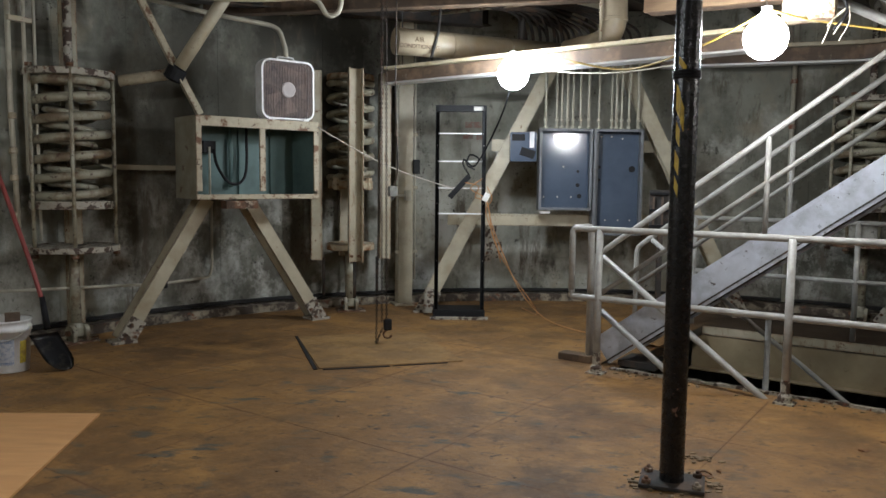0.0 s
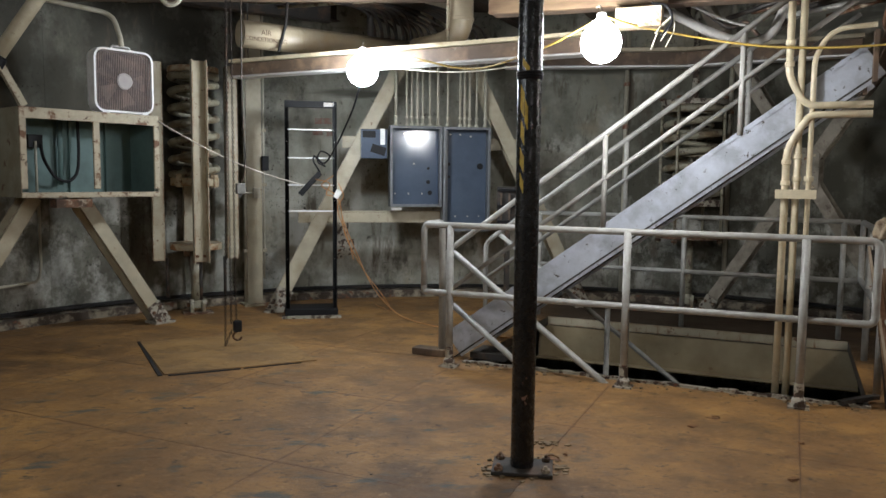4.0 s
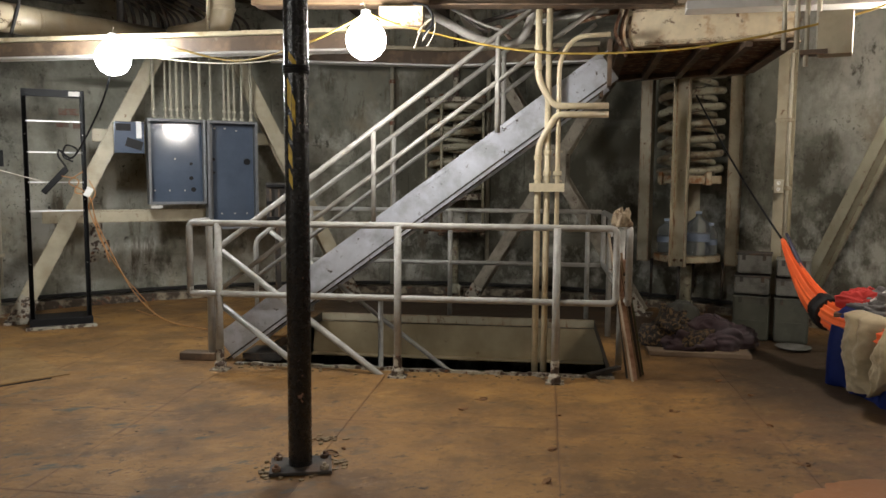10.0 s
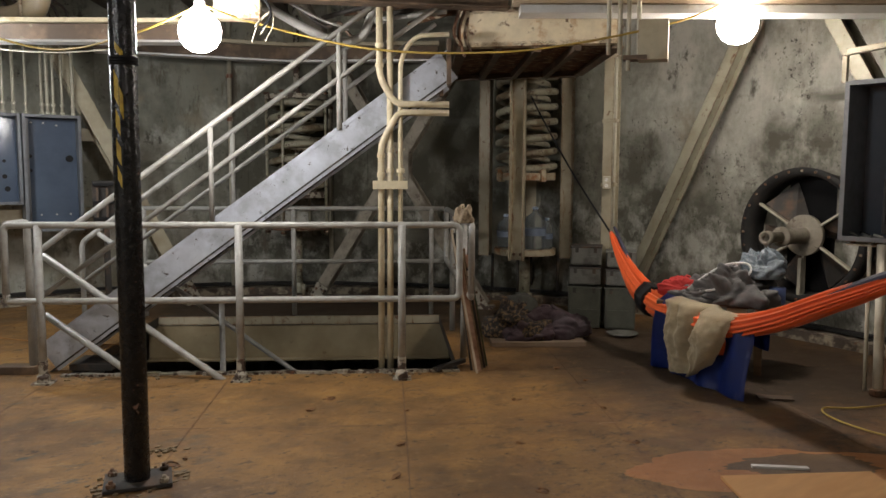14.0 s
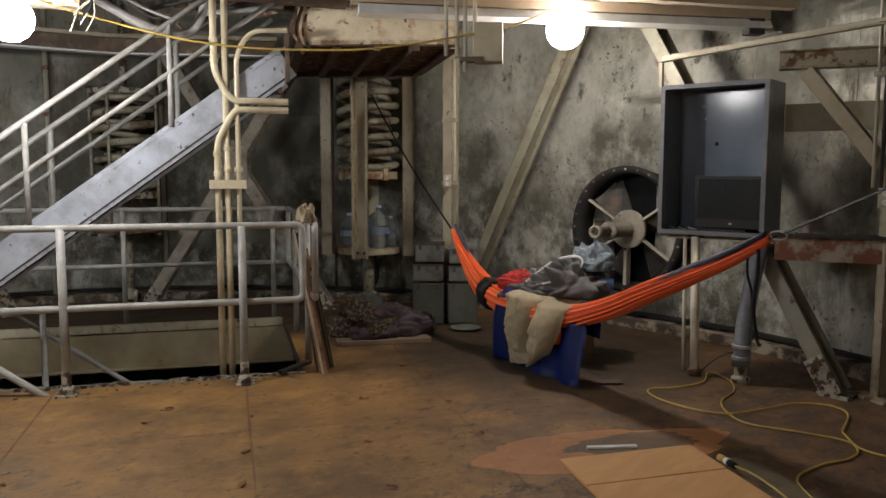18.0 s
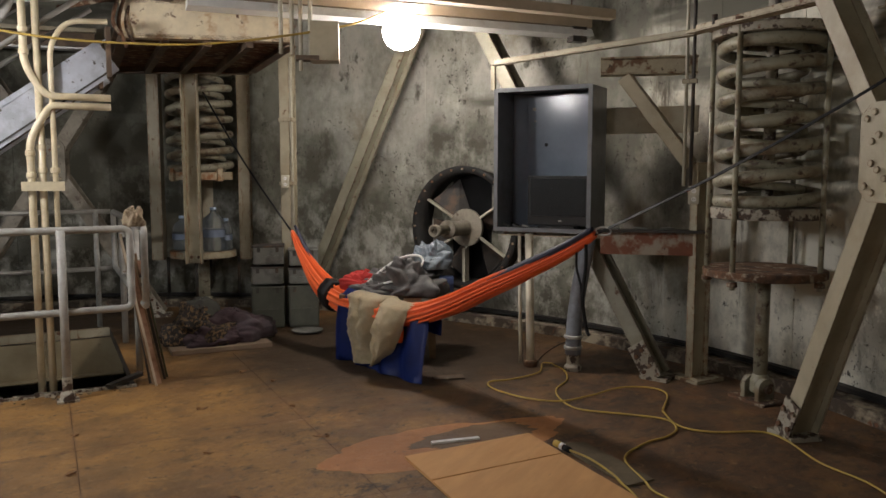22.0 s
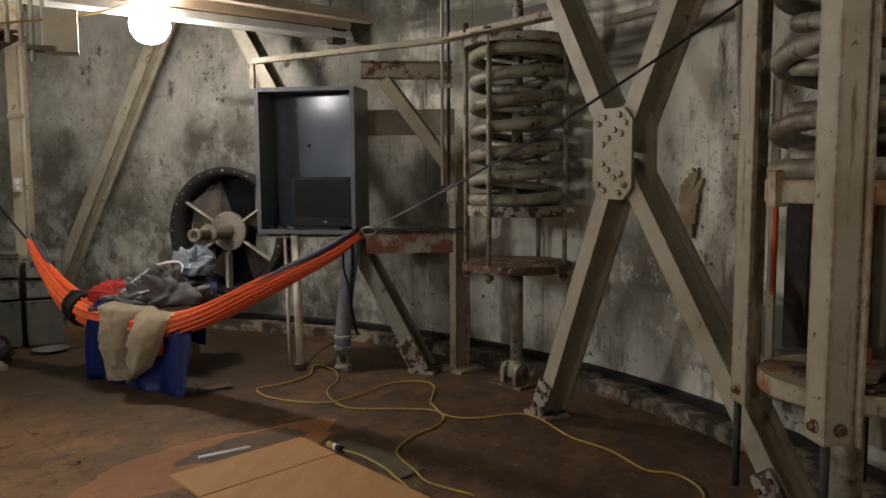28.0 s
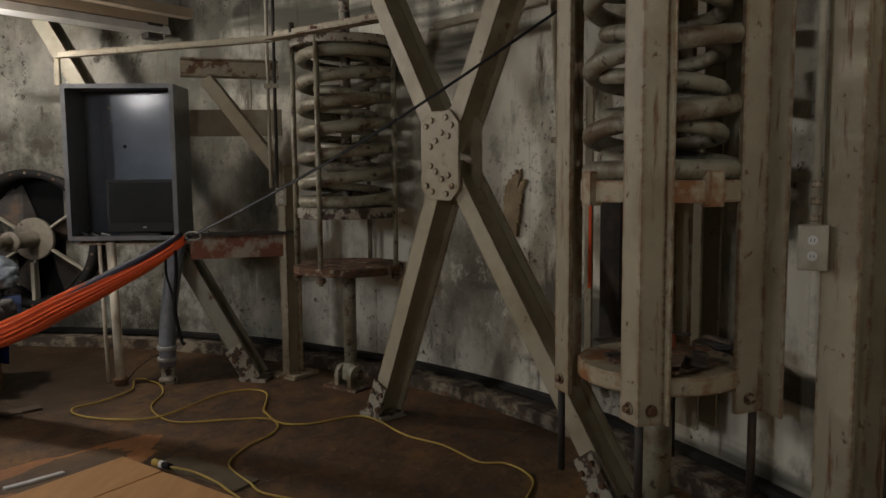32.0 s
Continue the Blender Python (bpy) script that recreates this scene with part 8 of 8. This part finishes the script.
tube_part("pipe", smooth_line([(5.43, 1.78, 0.12), (5.45, 1.775, 0.4), (5.50, 1.74, 0.75), (5.54, 1.70, 1.0)]), [0.058 - 0.0002 * i for i in range(25)], mat("grey_taped_pipe", (0.20, 0.215, 0.24), 0.5, 0, (0.12, 0.12, 0.13), (0.45, 0.7), 9.0, bump=0.3), gp, 16)
for z in (0.16, 0.24):
    bm = B()
    add_lathe(bm, disc(0.068, z, z + 0.025, 0.004), 18, Matrix.Translation((5.432, 1.78, 0)))
    part("hose_clamp", bm, GALV, gp)
bm = B()
add_lathe(bm, [(0.062, 0.0), (0.066, 0.03), (0.045, 0.05), (0.045, 0.13)], 16, Matrix.Translation((5.43, 1.78, 0)))
part("floor_flange", bm, PEELED, gp)
tube_part("thin_hose", smooth_line([(5.40, 2.06, 0.02), (5.45, 2.0, 0.10), (5.50, 1.9, 0.17), (5.47, 1.80, 0.20)]), 0.005, DARK_STEEL, gp, 6)

# ---- brackets, angle bar, outlets ----
br = thing("pipe_bracket", "steel bracket shelf with flaking red primer", "bracket", (5.5, 1.25, 0.95))
bar_part("lower_beam", (5.40, 1.58, 0.955), (5.56, 0.97, 0.955), sharp(0.05, 0.155), RED_PRIMER, br, label="beam in flaking red primer")
bar_part("top_plate", (5.39, 1.62, 1.045), (5.57, 0.90, 1.045), sharp(0.16, 0.018), DARK_STEEL, br)
bar_part("upper_beam", (5.40, 1.60, 2.18), (5.58, 0.98, 2.18), ibeam(0.12, 0.12), CREAM_RUST, br)
bar_part("upper_brace", (5.43, 1.44, 2.11), (5.56, 1.00, 1.50), ibeam(0.09, 0.12), CREAM, br, (-1, 0, 0))
bar_part("wall_rail", (5.75, 1.65, 1.83), (5.80, 1.00, 1.83), sharp(0.02, 0.19), CREAM, br)
for i in range(3):
    box_part("flake", (5.42 + 0.05 * i, 1.5 - 0.18 * i, 1.062), (0.05, 0.09, 0.012), TIN, br, 0.3 * i)
for y in (1.03, 0.985):
    cdt = thing("wall_conduit", "thin pale conduit down the upright", "conduit", (5.46, y, 1.4), group="upright conduits")
    tube_part("pipe", [(5.47, y, 1.36), (5.47, y, H_DECK)], 0.012, PALE_CONDUIT if y > 1 else DARK_STEEL, cdt, 8)
    box_part("strap", (5.47, y, 2.06), (0.03, 0.05, 0.03), CREAM, cdt)


def outlet(place, face, label, w=0.075, h=0.12):
    """A surface socket box with two sockets."""
    face = Vector(face).normalized()
    ang = math.atan2(face.y, face.x)
    root = thing("outlet_box", label, "outlet", tuple(place), group="outlet boxes")
    box_part("box", place, (0.06, w, h), PALE_CONDUIT, root, ang, bev=0.006)
    for z in (-0.028, 0.028):
        bm = B()
        c = Vector(place) + face * 0.031 + Vector((0, 0, z))
        add_tube(bm, [c, c + face * 0.004], 0.017, 14)
        sk = part("socket", bm, WHITE_PLASTIC, root)
        side_v = Vector((-face.y, face.x, 0))
        for k in (-0.006, 0.006):
            box_part("slot", c + face * 0.0045 + side_v * k, (0.002, 0.0022, 0.010), BLACK, sk, ang)
    return root


outlet((5.44, 0.955, 1.30), (-1, -0.15, 0), "cream double outlet box on the upright")
outlet((2.70, -1.39, 1.18), (-0.86, 0.5, 0), "cream double outlet box on the column", 0.10, 0.16)
outlet((5.84, 4.76, 1.37), (-0.8, -0.6, 0), "small cream outlet box on the column")
ocd = thing("outlet_conduit", "pale conduit with couplings above the outlet box", "conduit", (2.71, -1.40, 1.26))
tube_part("pipe", [(2.71, -1.40, 1.25), (2.71, -1.40, H_DECK)], 0.014, PALE_CONDUIT, ocd, 10)
for z in (1.27, 1.33, 1.39):
    bm = B()
    add_lathe(bm, disc(0.019, z, z + 0.025, 0.003), 10, Matrix.Translation((2.71, -1.40, 0)))
    part("coupling", bm, CREAM_RUST, ocd)

ab = thing("angle_bar", "long cream angle bar from the cabinet to the crossed braces", "angle bar", (5.2, 1.0, 2.3))
bar_part("bar", (5.38, 2.40, 2.235), (5.17, 0.92, 2.305), angle_iron(0.05, 0.045), CREAM, ab)
bar_part("bar", (5.17, 0.92, 2.31), (4.60, 0.17, 2.325), angle_iron(0.09, 0.06), CREAM_RUST, ab, label="rust-edged wider length")
bar_part("drop", (5.38, 2.40, 2.24), (5.38, 2.40, 2.06), angle_iron(0.03, 0.03), CREAM, ab)
for p in ((5.08, 0.80, 2.35), (4.80, 0.42, 2.36)):
    bm = B()
    add_tube(bm, [p, (p[0], p[1], p[2] + 0.06)], 0.018, 6)
    part("bolt", bm, DARK_STEEL, ab)
bar_part("bar", (4.55, -0.1, 2.26), (3.95, -0.65, 2.28), angle_iron(0.05, 0.05), CREAM, ab)
wp = thing("wall_hung_pipe", "short pipe and flaked concrete patch behind the braces", "pipe", (4.2, -0.75, 1.6))
tube_part("pipe", [(4.10, -0.70, 2.45), (4.06, -0.76, 1.25)], 0.022, CREAM, wp, 8)
for z in (1.62, 1.45, 1.25):
    box_part("clamp", (4.08, -0.73, z), (0.055, 0.05, 0.03), CREAM_RUST, wp, 0.8)

# flaked patch on the concrete
SKIN = mat("brown_paint_skin", (0.36, 0.275, 0.165), 0.85, 0, (0.22, 0.165, 0.095), (0.42, 0.62), 9.0, (0.5, 0.46, 0.37), (0.64, 0.69), 26.0, 0.4)
flk = thing("flaked_patch", "brown flaked skin hanging off the concrete", "wall patch", tuple(polar(5.70, -52, 1.3)))


def wall_flake(deg, z, half_w, half_h, tilt, seed):
    """A ragged thin skin lying on the round wall."""
    bm = B()
    inner, outer = [], []
    n = 110
    for k in range(n):
        a = 2 * math.pi * k / n
        r = 1 + 0.22 * noise.noise((math.cos(a) * 13, math.sin(a) * 13, seed)) + 0.14 * noise.noise((math.cos(a) * 30, math.sin(a) * 30, seed)) + 0.30 * noise.noise((math.cos(a) * 1.6, math.sin(a) * 1.6, seed)) + 0.34 * noise.noise((math.cos(a) * 5, math.sin(a) * 5, seed))
        u, v = half_w * r * math.cos(a), half_h * r * math.sin(a)
        u += tilt * v
        for lst, rr in ((inner, R_WALL - 0.032), (outer, R_WALL - 0.010)):
            lst.append(bm.verts.new(polar(rr, deg + math.degrees(u / R_WALL), z + v)))
    c = bm.verts.new(polar(R_WALL - 0.036, deg, z))
    for k in range(n):
        bm.faces.new((inner[k], inner[(k + 1) % n], outer[(k + 1) % n], outer[k]))
        bm.faces.new((c, inner[(k + 1) % n], inner[k]))
    return part("flake", bm, SKIN, flk)


wall_flake(-51.6, 1.25, 0.085, 0.20, -0.20, 3.3)
wall_flake(-50.6, 1.12, 0.03, 0.06, 0.1, 8.3)

# orange mark and stiffeners on the wall behind the near cage, scraps on its table
om = thing("orange_mark", "bright orange painted line on a steel flat", "marking", tuple(polar(5.5, -58.7, 1.1)))
bar_part("flat", polar(5.545, -58.9, 0.25), polar(5.545, -58.9, 1.9), sharp(0.06, 0.012), CREAM, om, (0.4, -0.9, 0))
bar_part("line", polar(5.53, -59.15, 0.835), polar(5.53, -59.15, 1.45), sharp(0.026, 0.004), ORANGE_PAINT, om, (0.4, -0.9, 0), "bright orange line")
bar_part("dark_board", polar(5.565, -60.4, 0.58), polar(5.565, -60.4, 1.45), sharp(0.16, 0.02), DARK_STEEL, om, (0.4, -0.9, 0))
bar_part("back_column", polar(5.545, -66.2, 0.3), polar(5.545, -66.2, H_DECK), ibeam(0.26, 0.12), CREAM, om, (0.4, -0.9, 0))
CARTON_RED = mat("torn_orange_carton", (0.45, 0.10, 0.04), 0.7, 0, (0.55, 0.33, 0.12), (0.48, 0.54), 14.0, (0.5, 0.46, 0.4), (0.62, 0.66), 20.0, 0.2)
scrap = thing("rusty_scrap", "rusty scrap and broken boards on the spring table", "scrap", (3.05, -0.97, 0.71))
rnd = random.Random(17)
for i in range(34):
    a, r = rnd.uniform(0, 6.28), 0.26 * math.sqrt(rnd.random())
    box_part("piece", (3.04 + r * math.cos(a), -0.98 + r * math.sin(a), 0.722 + 0.012 * (i % 5)), (rnd.uniform(0.05, 0.24), rnd.uniform(0.02, 0.06), 0.010), (RUST, DARK_STEEL, BROWN_STEEL, DARK_STEEL, RUST, CARDBOARD)[i % 6], scrap, rnd.uniform(0, 3), m=Matrix.Rotation(rnd.uniform(0, 3), 4, "Z") @ Matrix.Rotation(rnd.uniform(-0.15, 0.15), 4, "X"))
for x, y in ((3.02, -0.90), (3.06, -1.00)):
    box_part("block", (x, y, 0.755), (0.05, 0.03, 0.09), CARTON_RED, scrap, 0.5, "red and orange torn carton")

# ---- on the floor to the right ----
PE, PF = Vector((0.828, -0.561, 0)), Vector((-0.61, -0.792, 0))
PC = Vector((3.305, 1.96, 0))
for name, v0, v1, zt, lab in (("plywood_board", 0.0, 0.335, 0.017, "narrow tan plywood board on the floor"), ("plywood_board", 0.343, 1.55, 0.015, "tan plywood board with dark spots on the floor")):
    bm = B()
    add_prism(bm, [tuple((PC + PE * x + PF * y)[:2]) for x, y in ((0, v0), (0.755, v0), (0.755, v1), (0, v1))], 0.002, zt)
    single(name, bm, PLY, lab, "plywood", tuple(PC + PE * 0.37 + PF * (v0 + v1) / 2), group="plywood boards")
bm = B()
add_prism(bm, [tuple((Vector((3.94, 1.30, 0)) + PE * x + PF * y)[:2]) for x, y in ((-0.10, 0.0), (0.06, 0.06), (0.06, 0.62), (-0.10, 0.62))], 0.001, 0.010)
single("grey_board", bm, mat("dull_olive_board", (0.15, 0.115, 0.07), 0.85, 0, (0.10, 0.075, 0.045), (0.45, 0.65), 5.0, (0.22, 0.17, 0.10), (0.62, 0.68), 9.0, 0.2), "worn grey board half under the plywood", "board", (3.8, 1.0, 0))
bm = B()
add_section(bm, (3.56, 1.945, 0.008), (3.75, 1.755, 0.008), rect(0.03, 0.012))
single("white_stick", bm, WHITE_PLASTIC, "short white strip on the floor", "stick", (3.65, 1.85, 0))
# spilled orange primer: an uneven thin skin with a bare dark middle
spill = thing("orange_spill", "dry orange primer spill on the floor beside the plywood", "spill", (3.66, 1.85, 0))


def stain(name, centre, half, material, z0, z1, seed, rough, label=""):
    bm = B()
    top, n = [], 90
    for k in range(n):
        a = 2 * math.pi * k / n
        r = 1 + rough * noise.noise((math.cos(a) * 1.5, math.sin(a) * 1.5, seed)) + rough * 0.5 * noise.noise((math.cos(a) * 5, math.sin(a) * 5, seed)) + rough * 0.25 * noise.noise((math.cos(a) * 14, math.sin(a) * 14, seed))
        p = Vector((*centre, 0)) + PE * (half[0] * math.cos(a) * r) + PF * (-half[1] * math.sin(a) * r)
        top.append((p.x, p.y))
    add_prism(bm, top, z0, z1)
    return part(name, bm, material, spill, label)


stain("orange_skin", (3.63, 1.86), (0.74, 0.27), floor_mat("orange_primer_dust", ((0.44, 0.18, 0.062), (0.30, 0.125, 0.045), (0.50, 0.22, 0.078), (0.20, 0.10, 0.048), (0.42, 0.24, 0.115))), 0.0003, 0.0011, 2.0, 0.18)
stain("bare_middle", (3.80, 1.78), (0.40, 0.15), floor_mat("dark_bare_middle", ((0.14, 0.082, 0.045), (0.10, 0.06, 0.035), (0.19, 0.11, 0.05), (0.06, 0.05, 0.04), (0.2, 0.14, 0.09))), 0.0012, 0.0019, 6.0, 0.35, "dark bare middle")

fc = thing("floor_extension_cord", "yellow extension cord winding over the floor", "cord", (4.5, 1.2, 0))
run1 = [(3.34, 0.49), (3.45, 0.72), (3.57, 0.81), (3.82, 0.97), (4.09, 0.93), (4.25, 0.85), (4.41, 0.83), (4.55, 0.92), (4.54, 1.16), (4.51, 1.44), (4.68, 1.62), (4.88, 1.71), (5.12, 1.72), (5.36, 1.82), (5.50, 1.96)]
run2 = [(5.50, 1.96), (5.47, 2.03), (5.2, 1.96), (4.94, 2.06), (4.80, 2.17), (4.65, 2.06), (4.56, 1.79), (4.6, 1.58), (4.81, 1.45), (5.08, 1.33), (5.17, 1.15), (5.06, 1.02), (4.70, 0.97)]
run3 = [(4.70, 0.97), (4.47, 0.83), (4.44, 0.65), (4.57, 0.4), (4.48, 0.26), (4.21, 0.09), (4.03, -0.12), (3.79, -0.28), (3.76, -0.41), (3.66, -0.49), (3.51, -0.52), (3.3, -0.45)]
for k, run in enumerate((run1, run2, run3)):
    tube_part("length", smooth_line([(x, y, 0.008 + 0.006 * (k == 1)) for x, y in run], 7), 0.0062, YELLOW_CORD, fc, 6)
tube_part("length", smooth_line([(3.76, 1.28, 0.03), (3.69, 1.12, 0.026), (3.58, 0.97, 0.012), (3.48, 0.89, 0.010), (3.38, 0.81, 0.010), (3.25, 0.74, 0.010), (3.1, 0.62, 0.01)], 7), 0.0062, YELLOW_CORD, fc, 6)
pl = tube_part("plug", [(3.74, 1.235, 0.03), (3.78, 1.30, 0.032)], 0.016, BLACK, fc, 12, "black and yellow plug end")
tube_part("plug_tip", [(3.775, 1.292, 0.032), (3.80, 1.335, 0.034)], 0.018, YELLOW_CORD, fc, 12)
tube_part("plug_ring", [(3.765, 1.275, 0.032), (3.776, 1.294, 0.032)], 0.0182, WHITE_PLASTIC, fc, 12)

# flakes and grit along the floor
rnd = random.Random(33)
flk2 = [(2.31, 4.13), (2.51, 4.26), (2.76, 3.76), (2.39, 3.3), (2.11, 2.95), (3.46, 3.5), (2.52, 2.39), (2.9, 2.91), (3.39, 2.55), (3.76, 3.05), (4.17, 3.54), (4.27, 3.91), (1.32, 3.75), (1.40, 3.80)]
for x, y in flk2:
    fl_ = thing("paint_flake", "curled flake of floor paint", "flake", (x, y, 0), group="floor flakes")
    bm = B()
    a0 = rnd.uniform(0, 6.28)
    size = rnd.uniform(0.016, 0.032)
    out = []
    for k in range(14):
        a = a0 + 2 * math.pi * k / 14
        r = size * (0.65 + 0.6 * rnd.random())
        out.append((x + r * 1.5 * math.cos(a) * math.cos(a0) - r * 0.7 * math.sin(a) * math.sin(a0), y + r * 1.5 * math.cos(a) * math.sin(a0) + r * 0.7 * math.sin(a) * math.cos(a0)))
    add_prism(bm, out, 0.0004, 0.0035)
    # one edge curls up
    k0 = rnd.randrange(10)
    rim = [Vector((*out[(k0 + k) % 14], 0.006 + 0.006 * math.sin(math.pi * k / 4))) for k in range(5)]
    add_tube(bm, rim, 0.0045, 5)
    part("skin", bm, LEAF, fl_)
bm = B()
for i in range(260):
    a, r = rnd.uniform(0, 2 * math.pi), 5.3 * math.sqrt(rnd.random())
    x, y = CX + r * math.cos(a), CY + r * math.sin(a)
    q = Vector((x, y, 0)) - RAIL_A
    if OPEN_S[0] - 0.1 < q.dot(ALONG) < OPEN_S[1] + 0.1 and OPEN_W[0] - 0.1 < q.dot(ACROSS) < OPEN_W[1] + 0.1:
        continue
    s_ = rnd.uniform(0.003, 0.008)
    add_prism(bm, [(x + s_ * math.cos(b + a), y + s_ * 0.7 * math.sin(b + a)) for b in (0, 1.5, 3.2, 4.6)], 0.0, s_ * 0.6)
single("floor_grit", bm, BROWN_STEEL, "scattered grit and crumbs on the floor plates", "grit", kind="stuff")

# ---- deck plates, last ----
for k, p in enumerate(PLATES):
    o = plate_outline(*p, 0.0012, R_KERB - 0.01)
    if not o:
        continue
    bm = B()
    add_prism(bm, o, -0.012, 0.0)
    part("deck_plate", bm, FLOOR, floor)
